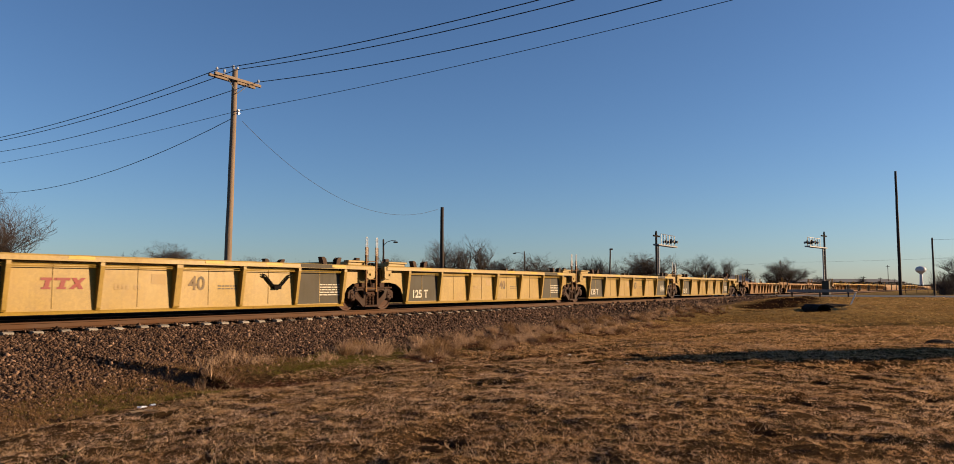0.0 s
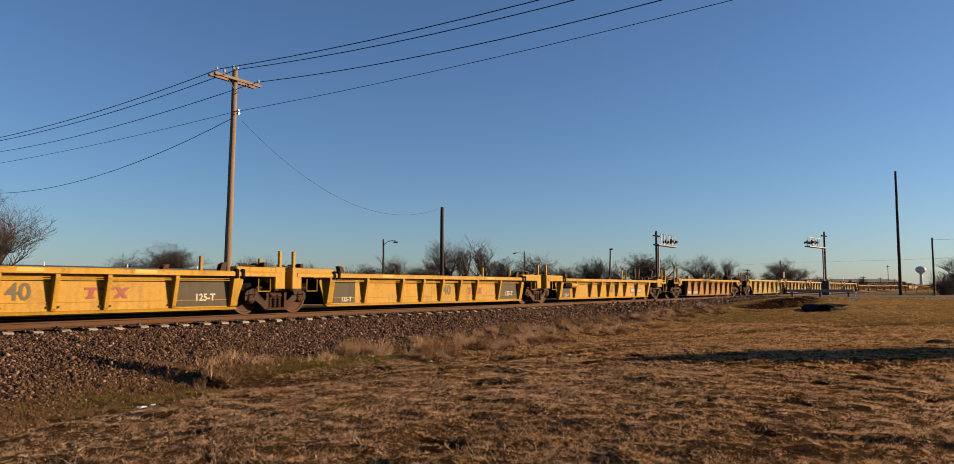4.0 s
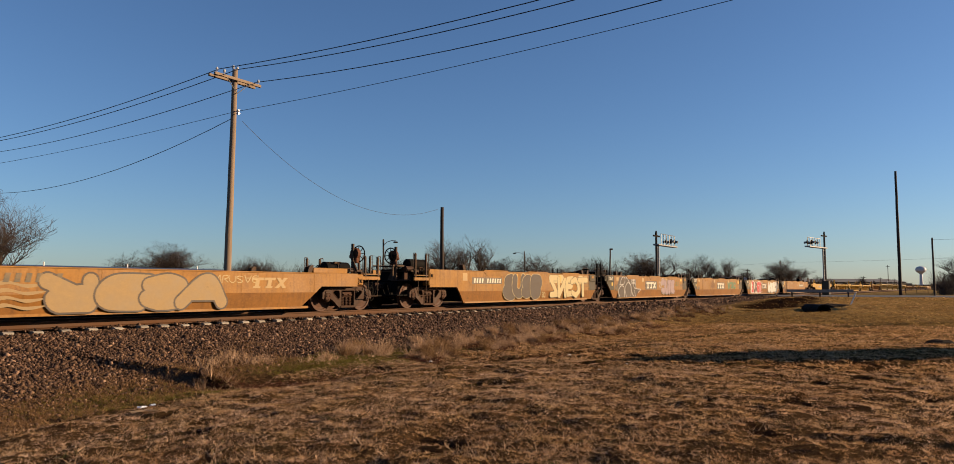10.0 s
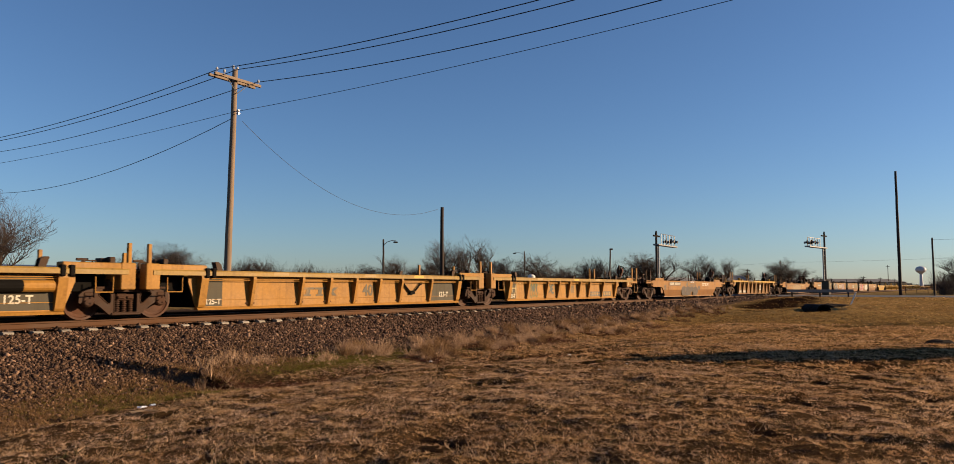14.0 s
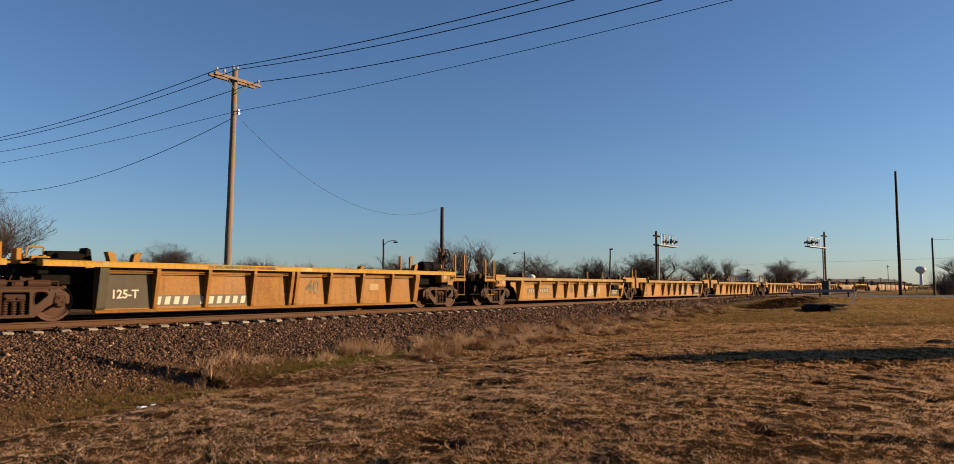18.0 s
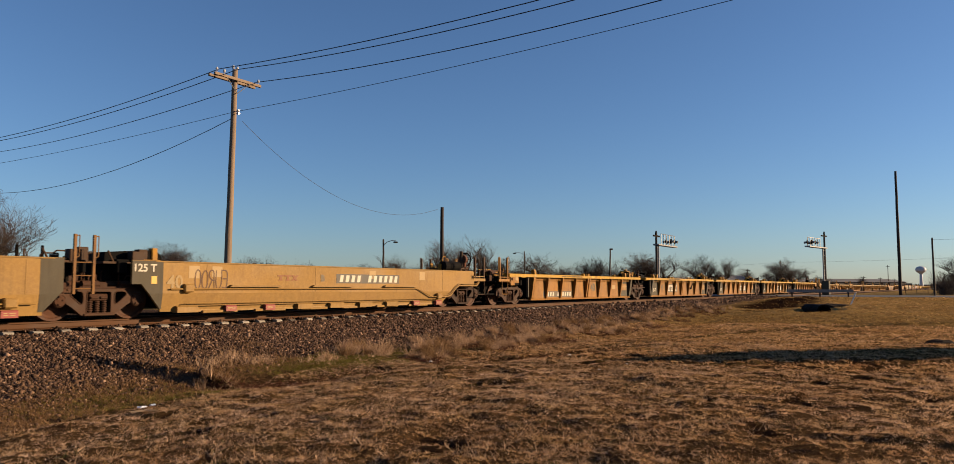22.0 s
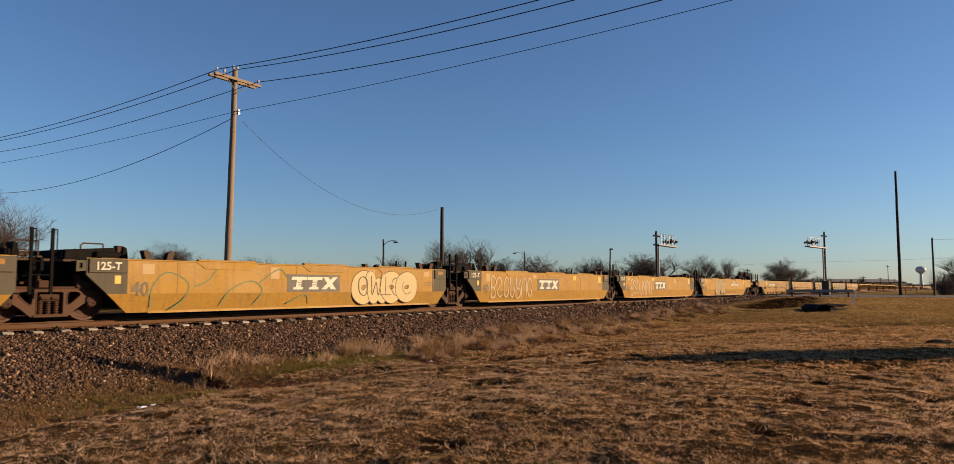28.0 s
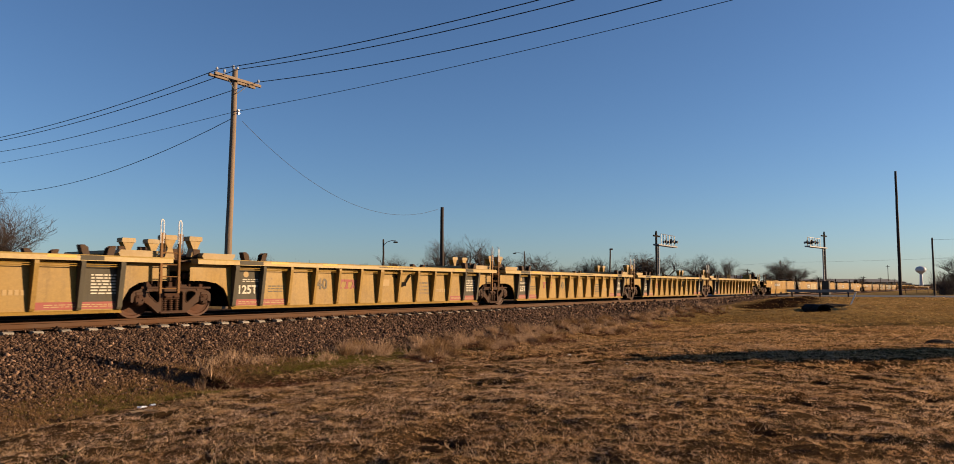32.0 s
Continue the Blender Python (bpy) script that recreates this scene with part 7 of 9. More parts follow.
def special_marks(ci, j, car, kind, panels, y):
    """Numbers, emblems, rods and graffiti that set single units apart."""
    top = TOPS[kind]
    F = FACE
    mid = lambda i: sum(panels[i]) / 2
    if ci == 0:
        if j == 3:
            emblem(car, -2.9, 0.86, 1.0, 0.26, M_LOGO_RED, y)
            brace_rods(car, 3.3, 1.1, y + 0.0, 0.55)
        if j == 4:
            number_plaque(car, -4.0, -2.4, 0.98, y, 0.2)
    if ci == 1:
        number_plaque(car, -5.9, -3.0, 0.42, y, 0.2)
        emblem(car, 1.75, 0.72, 0.9, 0.36, M_LOGO_RED, y)
        plate(car, mid(5) - 0.3 + 1.3, mid(5) + 1.6, 0.6, 0.86, M_SIGN, y, "notice")
        plate(car, mid(5) + 1.05, mid(5) + 1.55, 0.65, 0.82, M_PLATE, y - 0.004, "notice_box")
    if ci == 2:
        letter(car, "40", 0.36, 0.66, 0.52, M_LETTER_DARK, y, 0.012)
        if j == 0:
            number_plaque(car, 3.2, 5.0, 0.6, y, 0.2)
            side_drum(car, -5.0, 0.88, y - 0.1, PAINT["yellow"])
            plate(car, 1.3, 1.8, 0.55, 0.85, M_SIGN, y, "notice")
        else:
            emblem(car, 2.3, 0.64, 1.1, 0.26, M_LOGO_RED, y)
    if ci == 3:
        number_plaque(car, -3.4, -1.2, 0.86, F, 0.15)
        emblem(car, 2.3, 0.72, 1.6, 0.36, M_LOGO_RED, F)
        letter(car, "40", 5.2, 0.8, 0.4, M_LETTER_DARK, F)
        plate(car, 1.2, 2.6, 1.1, 1.2, M_WHITE, F, "white_patch")
    if ci == 4:
        if j == 0:
            number_plaque(car, 2.4, 5.0, 1.0, F, 0.2)
            tag(car, ["tent", "snake", "comb", "zig", "cup"], -6.2, -5.0, 0.36, 0.62, F, 3, "black", 0.03)
            arcs(car, [[(-5.2, 0.3), (-4.6, 0.6), (-4.2, 0.55)], [(-4.9, 0.22), (-4.3, 0.5), (-3.8, 0.3), (-3.3, 0.58)], [(-3.5, 0.24), (-2.9, 0.62), (-2.6, 0.28), (-2.2, 0.6)],
                       [(-1.9, 0.6), (-1.2, 0.58), (-1.25, 0.4), (-0.7, 0.2)], [(-2.5, 0.6), (-1.6, 0.2)], [(-3.9, 0.2), (-3.6, 0.5), (-3.1, 0.58)]], "brown", F - 0.002, 0.05)
            arcs(car, [[(-5.6, 0.95), (-5.4, 1.3), (-4.8, 1.2), (-4.4, 0.7)], [(-4.2, 0.7), (-3.6, 1.0), (-3.7, 1.2), (-3.0, 1.1)], [(-2.7, 0.75), (-2.2, 1.2), (-1.4, 1.25), (-1.0, 1.15), (-1.1, 0.85), (-1.7, 0.68)], [(-2.4, 0.68), (-2.0, 1.0), (-2.3, 1.25)]], "khaki", F, 0.05)
            plate(car, 1.5, 1.9, 0.9, 1.1, M_SIGN, F, "notice")
        if j == 1:
            sprayed_field(car, [(-5.35, 0.24), (-5.42, 0.7), (-5.2, 1.2), (-4.95, 1.4), (-3.2, 1.42), (-1.6, 1.36), (-1.42, 0.9), (-1.4, 0.24), (-3.0, 0.2)], "white", F)
            piece(car, ["comb", "cup", "fork", "comb", "cup"], -5.2, -1.5, 0.24, 1.38, F, 5, ["red", "brown", "brown", "red", "red"], "white", 0.31, 0.03, top=1.41)
            tag(car, ["loop_leg", "cup", "snake"], -6.3, -5.55, 0.9, 1.15, F, 2, "white")
            tag(car, ["corner", "tent", "cup"], -6.25, -5.6, 0.62, 0.86, F, 4, "white")
            tag(car, ["zig", "flick"], -5.75, -5.45, 0.3, 0.55, F, 6, "white")
            tag(car, ["peak", "fork", "snake", "tee"], -1.35, -0.75, 1.12, 1.24, F, 8, "white", 0.018)
            tag(car, ["snake", "ring", "bolt", "bolt"], -1.3, -0.8, 0.32, 0.44, F, 9, "white", 0.018)
            tag(car, ["peak", "twin_loop"], 1.0, 1.4, 0.2, 0.46, F, 10, "black", 0.025)
            emblem(car, -0.1, 0.9, 1.7, 0.36, M_LETTER, F, M_PLATE)
            piece(car, ["loop_leg", "twin_loop", "comb", "ring"], 1.4, 5.75, 0.28, 1.34, F, 8, "white", "black", 0.36, 0.03, halo="white", halo_edge=0.06, top=1.4)
        if j == 2:
            emblem(car, 0.0, 0.9, 1.9, 0.4, M_LETTER, F, M_PLATE)
            piece(car, ["tent", "corner", "comb", "claw"], 1.95, 4.45, 0.62, 1.26, F, 3, "green", "khaki", 0.2, 0.015, False)
            tag(car, ["snake", "twin_loop", "ring", "peak", "ring"], -2.8, -1.5, 0.72, 1.2, F, 6, "brown", 0.02)
        if j == 3:
            sprayed_field(car, [(-5.7, 0.2), (-5.55, 0.6), (-5.75, 0.9), (-5.35, 1.4), (-2.95, 1.38), (-2.9, 0.72), (-2.2, 0.66), (-2.6, 0.5), (-2.9, 0.22), (-4.3, 0.2)], "grey", F)
            arcs(car, [[(-5.35, 0.2), (-5.6, 0.55), (-5.2, 0.85), (-4.75, 0.75), (-4.7, 0.22)], [(-5.4, 0.9), (-5.0, 1.35), (-4.6, 1.3), (-4.75, 0.98), (-5.3, 0.92)], [(-4.4, 0.2), (-4.6, 0.7), (-4.2, 1.05), (-3.7, 0.85), (-3.75, 0.3)],
                       [(-4.5, 1.38), (-4.1, 1.2), (-3.8, 0.9)], [(-3.6, 1.36), (-3.7, 0.8), (-3.5, 0.4), (-3.2, 0.25)], [(-3.3, 1.36), (-3.25, 0.8), (-2.9, 0.72)], [(-2.9, 1.36), (-2.92, 0.74), (-2.2, 0.66), (-2.6, 0.46)], [(-3.2, 0.6), (-3.0, 0.22)]], "white", F)
            for z in (1.2, 1.02):
                bars(car, -3.6, -3.05, z - 0.06, z + 0.06, 4, SPRAY["white"], F, 0.1, 0.5, "graffiti")
            emblem(car, -0.35, 0.9, 1.7, 0.38, M_LETTER, F, M_PLATE)
            piece(car, ["claw", "cup", "tee", "comb"], 1.5, 4.0, 0.3, 1.3, F, 15, "pink", "brown", 0.3, 0.03, halo="white", halo_edge=0.05)
            tag(car, ["tee", "snake", "comb"], 1.0, 1.45, 0.75, 1.15, F, 17, "white", 0.03)
            tag(car, ["ring", "corner", "comb"], 4.2, 4.9, 0.9, 1.15, F, 9, "green", 0.03)
        if j == 4:
            number_plaque(car, -5.2, -2.9, 1.05, F, 0.18)
            piece(car, ["twin_loop", "cup", "snake", "twin_loop"], -2.9, 0.62, 0.24, 1.38, F, 21, "grey", "pale", 0.42, 0.022, top=1.4)
            tag(car, ["snake", "ring"], 0.6, 0.95, 0.3, 0.55, F, 23, "pale", 0.04)
            sprayed_field(car, [(1.35, 1.02), (1.4, 1.38), (5.0, 1.38), (5.3, 1.0), (4.8, 0.95), (2.0, 0.98)], "pale", F)
            piece(car, ["bolt", "zig", "comb", "claw", "tee"], 1.35, 5.5, 0.22, 1.36, F, 22, "pale", "grey", 0.27, 0.022, False, top=1.4)
    if ci == 5:
        number_plaque(car, -4.2, -1.7, 0.98, F, 0.2, backed=False)
        piece(car, ["loop_leg", "comb", "snake", "tent"], -2.3, 2.5, 0.2, 1.14, F, 31, "khaki", "grey", 0.34, 0.045, top=1.17)
        tag(car, ["peak", "loop_leg", "cup", "snake", "tent", "comb"], 2.1, 3.6, 0.9, 1.1, F, 33, "pale", 0.02)
        for k in range(4):
            sprayed_field(car, eased([(-3.4, 0.26 + 0.16 * k), (-2.9, 0.36 + 0.16 * k), (-2.5, 0.28 + 0.16 * k), (-2.1, 0.38 + 0.16 * k), (-2.6, 0.36 + 0.16 * k), (-3.0, 0.44 + 0.16 * k), (-3.4, 0.26 + 0.16 * k)])[:-1], "khaki", F)
        emblem(car, 4.0, 0.9, 1.3, 0.3, M_SIGN, F)
        letter(car, "40", -6.0, 0.75, 0.46, M_LETTER_DARK, F)
    if ci == 6:
        emblem(car, 2.6, 0.76, 1.9, 0.4, M_LETTER, y, M_PLATE)
        number_plaque(car, -5.9, -2.6, 0.42, y, 0.2)
    if ci == 7:
        number_plaque(car, -4.7, -2.4, 1.02, F, 0.16)
        piece(car, ["ring", "twin_loop", "cup", "ring"], -2.3, 1.4, 0.2, 0.86, F, 41, "grey", "khaki", 0.36, 0.012)
        tag(car, ["loop_leg", "ring", "tent", "zig"], -1.3, 1.0, 0.86, 1.16, F, 42, "slate", 0.07)
        piece(car, ["cup"], 1.45, 1.95, 0.6, 0.9, F, 43, "grey", "grey", 0.16, 0.01)
        emblem(car, 3.3, 1.0, 1.7, 0.2, M_LETTER, F)
        letter(car, "40", -5.6, 0.75, 0.46, M_LETTER_DARK, F)
        plate(car, -0.2, 0.5, 1.12, 1.2, M_WHITE, F, "white_patch")
    if ci == 8:
        letter(car, "40", 0.4 if j != 1 else 0.6, 0.66, 0.52, M_LETTER_DARK, y, 0.012)
        if j == 0:
            number_plaque(car, 2.6, 5.3, 0.42, y, 0.17, faded=True)
            tag(car, ["tent", "corner"], -5.5, -4.7, 0.3, 0.98, y, 51, "pale", 0.04)
            tag(car, ["ring", "claw", "snake"], -3.85, -3.1, 0.3, 0.95, y, 14, "green", 0.035)
            tag(car, ["peak", "cup"], -3.7, -3.2, 0.6, 0.98, y, 3, "slate", 0.06)
            tag(car, ["fork", "comb"], -2.0, -1.5, 0.5, 0.9, y, 5, "slate", 0.08)
        if j == 1:
            emblem(car, -1.6, 0.64, 1.5, 0.26, M_LETTER_DARK, y)
            brace_rods(car, 3.0, 0.9, y, 0.6)
        if j == 2:
            number_plaque(car, -4.4, -2.3, 0.6, y, 0.18, faded=True)
            side_drum(car, 4.9, 0.8, y - 0.1, PAINT["amber"])
    if ci == 9:
        letter(car, "40", -0.66, 0.66, 0.5, M_LETTER_DARK, y, 0.012)
        if j == 2:
            number_plaque(car, -5.1, -3.0, 0.62, y, 0.17, faded=True)
            tag(car, ["loop", "tent", "twin_loop", "peak", "loop_leg", "ring"], 1.2, 2.2, 0.34, 0.88, y, 7, "white", 0.035, False)
            tag(car, ["twin_loop", "fork", "tee"], 2.4, 2.98, 0.4, 0.8, y, 8, "white", 0.035, False)
            side_drum(car, 5.0, 0.8, y - 0.1, PAINT["amber"])
        if j == 1:
            emblem(car, -0.9 + 1.3, 0.64, 1.4, 0.26, M_LETTER_DARK, y)
            tag(car, ["zig", "tent", "loop_leg", "snake"], 1.6, 2.3, 0.36, 0.86, y, 9, "white", 0.035, False)
            brace_rods(car, 4.0, 0.9, y, 0.6)
        if j == 0:
            number_plaque(car, 2.6, 5.0, 0.5, y, 0.17, faded=True)
    if ci == 10:
        if j in (0, 4):
            number_plaque(car, -4.7, -1.7, 0.44, y, 0.2)
            plate(car, mid(6) - 0.25, mid(6) + 0.2, 0.68, 0.9, M_SIGN, y, "notice")
        if j == 1:
            brace_rods(car, mid(2), 1.02, y, 0.6)
            emblem(car, 1.66, 0.72, 1.9, 0.4, M_LETTER, y, M_PLATE)
        if j == 2:
            emblem(car, 1.66, 0.72, 1.9, 0.4, M_LETTER, y, M_PLATE)
        if j == 3:
            emblem(car, -1.86, 0.72, 1.9, 0.4, M_LETTER, y, M_PLATE)
            brace_rods(car, 2.1, 1.02, y, 0.65)
    if ci == 11:
        if j == 0:
            number_plaque(car, 0.0, 3.1, 1.05, F, 0.22)
            tag(car, ["ring", "ring", "loop_leg", "cup", "comb"], -5.15, -4.1, 0.72, 1.25, F, 61, "brown", 0.03)
            letter(car, "B", -0.6, 1.05, 0.26, M_LETTER_DARK, F)
            emblem(car, -2.0, 1.05, 0.8, 0.16, M_LOGO_FADED, F)
        if j == 1:
            piece(car, ["tent", "corner", "comb", "fork", "snake"], -4.1, 4.6, 0.26, 1.4, F, 6, "slate", "pale", 0.4, 0.035, False, top=1.4)
            tag(car, ["comb", "twin_loop", "tee", "cup", "comb"], -5.0, -3.7, 1.02, 1.34, F, 10, "pale", 0.035)
            tag(car, ["flick", "zig"], -4.35, -4.05, 0.72, 0.98, F, 12, "pale", 0.03, False)
            for x in (-1.35, 2.1):
                tag(car, ["fork", "peak"], x - 0.2, x + 0.2, 0.85, 1.3, F - 0.01, 13, "pale", 0.03, False)
            plate(car, -2.6, -2.0, 1.12, 1.22, M_REFLECT, F - 0.012, "yellow_tag", lift=0.004)
            plate(car, 0.35, 0.85, 1.12, 1.22, M_REFLECT, F - 0.012, "yellow_tag", lift=0.004)
            plate(car, 3.5, 4.0, 1.12, 1.22, M_REFLECT, F - 0.012, "yellow_tag", lift=0.004)
        if j == 2:
            sprayed_field(car, [(-5.4, 0.22), (-5.4, 0.62), (-4.6, 0.75), (-4.9, 1.1), (-4.7, 1.4), (-0.4, 1.4), (-0.2, 1.05), (0.4, 0.9), (0.7, 0.62), (0.2, 0.24)], "pale", F)
            piece(car, ["claw", "fork", "zig", "claw", "bolt"], -4.9, 0.1, 0.2, 1.42, F, 71, "grey", "pale", 0.36, 0.045, top=1.41)
            piece(car, ["flick", "flick"], -5.3, 0.6, 0.22, 0.66, F - 0.012, 72, "grey", "pale", 0.16, 0.03)
            arcs(car, [[(0.9, 0.66), (1.2, 0.85), (1.5, 0.68), (1.9, 0.9), (2.3, 0.7), (2.8, 0.88), (3.2, 0.68), (3.7, 0.86), (4.1, 0.66)]], "pale", F, 0.12, 0.003)
            for x in (1.35, 3.75):
                piece(car, ["ring"], x - 0.5, x + 0.5, 0.68, 1.1, F, 74, "grey", "pale", 0.28, 0.03)
                sprayed_field(car, [(x - 0.35, 1.05), (x + 0.35, 1.05), (x + 0.45, 1.38), (x - 0.4, 1.38)], "grey", F, 0.003)
                tag(car, ["ring"], x - 0.2, x + 0.15, 0.78, 0.98, F - 0.01, 77, "pale", 0.03)
            arcs(car, [[(2.5, 0.98), (2.65, 1.08), (2.5, 1.2), (2.3, 1.1), (2.4, 0.88), (2.7, 0.88), (2.85, 1.1), (2.6, 1.32)], [(2.0, 1.35), (2.15, 0.95), (2.5, 0.75), (2.95, 0.92), (3.1, 1.35)]], "pale", F, 0.05)
            tag(car, ["loop", "ring", "twin_loop"], 4.4, 4.9, 0.85, 1.3, F, 78, "pale", 0.03)
            plate(car, 1.5, 1.9, 1.1, 1.2, M_REFLECT, F, "yellow_tag", lift=0.012)
        if j == 3:
            emblem(car, -1.6, 1.05, 1.6, 0.36, M_LOGO_FADED, F)
            tag(car, ["cup", "tent", "fork", "corner", "zig", "tee", "tent", "zig"], 0.7, 2.3, 1.04, 1.32, F, 13, "brown", 0.035, False)
            brace_rods(car, 2.3, 0.56, F - 0.04, 0.7)
        if j == 4:
            number_plaque(car, -3.4, -0.6, 1.05, F, 0.22)
            letter(car, "A", 0.4, 1.05, 0.26, M_LETTER_DARK, F)
            emblem(car, 1.6, 1.05, 0.8, 0.16, M_LOGO_FADED, F)
            small_print(car, 1.1, 2.6, 0.76, 0.88, 2, M_LETTER_DARK, F, 3)
    if ci == 12:
        if j == 0:
            piece(car, ["twin_loop", "cup", "fork"], -3.3, -0.5, 0.24, 1.34, F, 81, "khaki", "slate", 0.36, 0.045, halo="khaki", halo_edge=0.09, top=1.4)
            tag(car, ["zig", "cup", "fork", "tent", "zig"], 0.1, 3.0, 0.34, 0.54, F - 0.045, 87, "brown", 0.025)
            number_plaque(car, 1.3, 3.8, 1.0, F, 0.2)
        if j in (1, 2):
            emblem(car, -0.4, 0.9, 1.9, 0.4, M_LETTER, F, M_PLATE)
            tag(car, ["twin_loop", "snake", "ring", "cup", "loop_leg", "cup", "ring"], -5.6, -2.0, 0.32, 1.2, F - 0.01, 82 + j, "white", 0.03)
        if j == 3:
            emblem(car, -0.2, 0.9, 1.9, 0.38, M_LETTER, F, M_PLATE)
            piece(car, ["ring", "peak", "ring", "ring"], 1.35, 4.75, 0.22, 1.36, F, 85, "pale", "brown", 0.46, 0.022, top=1.4)
            tag(car, ["ring", "peak", "tee", "ring", "claw"], 1.7, 4.5, 0.5, 1.15, F - 0.012, 88, "brown", 0.025)
            arcs(car, [[(-5.6, 0.3), (-5.6, 0.75), (-5.2, 1.15), (-4.6, 0.9), (-4.7, 0.5), (-5.1, 0.22)], [(-4.4, 0.8), (-4.0, 0.95), (-3.7, 1.3)], [(-3.6, 0.3), (-3.3, 0.7), (-2.6, 0.95), (-2.2, 0.7), (-2.5, 0.3)], [(-2.3, 0.9), (-1.6, 1.3), (-1.2, 0.95)], [(-1.3, 0.3), (-0.6, 0.55), (-0.4, 0.3)]], "green", F, 0.03)
        if j == 4:
            number_plaque(car, -4.4, -1.7, 1.04, F, 0.2)
            letter(car, "40", -6.0, 0.72, 0.46, M_LETTER_DARK, F)
    if ci == 13:
        letter(car, "40", (0.4, -0.6, -1.67, -2.72, -1.2)[j], 0.86, 0.46, M_LETTER_DARK, y, 0.012)
        if j == 0:
            number_plaque(car, 1.05, 2.75, 0.9, y, 0.2)
            emblem(car, -2.62, 0.88, 0.5, 0.24, M_LOGO_RED, y)
            plate(car, 5.35, 5.75, 0.55, 0.82, M_PLATE, y, "notice")
        else:
            emblem(car, (0, -3.15, -3.15, -1.6, -3.0)[j], 0.88, 0.95, 0.3, M_LOGO_RED, y)
            plate(car, 0.2, 0.6, 0.82, 1.05, M_SIGN, y, "notice")
        if j in (1, 3):
            brace_rods(car, 1.46 if j == 1 else 1.28, 1.2, y, 0.5)
        small_print(car, -0.2, 1.6, top - 0.1, top - 0.03, 1, M_LETTER_DARK, FACE - 0.03, 4)


GRAFFITI_UNITS = {(4, 0), (4, 1), (4, 3), (4, 4), (5, 0), (7, 0), (11, 1), (11, 2), (12, 0), (12, 3)}
# metres by which shared trucks and some units lie behind an even spacing: car and joint, car and unit
TRUCK_BACK = {(0, 3): 0.06, (0, 4): 0.11, (2, 1): 0.1, (2, 2): 0.3, (4, 1): 0.17, (4, 2): 0.24, (4, 3): 0.3, (4, 4): 0.36, (8, 1): 0.1, (8, 2): 0.33, (9, 1): 0.1, (9, 2): 0.3,
              (10, 3): 0.08, (10, 4): 0.28, (12, 2): 0.1, (12, 3): 0.14, (12, 4): 0.18, (13, 3): 0.08, (13, 4): 0.11}
UNIT_BACK = {(2, 1): 0.18, (2, 2): 0.1, (8, 1): 0.2, (8, 2): 0.12, (9, 1): 0.18, (9, 2): 0.1, (10, 4): 0.15}
cars = []
for number, (kind, paint, first, last, count) in enumerate(TRAIN):
    ci = number - FIRST_SEEN
    L = (last - first) / count
    for j in range(count):
        centre = first + L * (j + 0.5) + UNIT_BACK.get((ci, j), 0.0)
        front = "C" if j == 0 else "A"
        rear = "C" if j == count - 1 else "A"
        car = thing("well_car", label_for(kind, paint, front == "C", rear == "C", (ci, j) in GRAFFITI_UNITS), "rail car", "well cars of the train")
        panels, face = body(car, kind, paint, L, front, rear,
                            (rear == "A" and kind in "NMR", (front == "A" or kind == "M") and kind in "NMR"))
        truck(car, centre - first - L * (j + 1) - TRUCK_BACK.get((ci, j + 1), 0.0))
        if front == "C":
            truck(car, L / 2)
            coupler_end(car, kind, paint, L, 1, kind != "L" or number % 2 == 0, kind in "SRP" or kind == "T")
        else:
            joint_end(car, kind, paint, L, 1, True)
        if rear == "C":
            coupler_end(car, kind, paint, L, -1, kind in "ST", kind in "TS")
        else:
            joint_end(car, kind, paint, L, -1, False)
        standard_marks(car, kind, paint, panels, face, j, count, number * 7 + j)
        special_marks(ci, j, car, kind, panels, face)
        cars.append((car, centre))
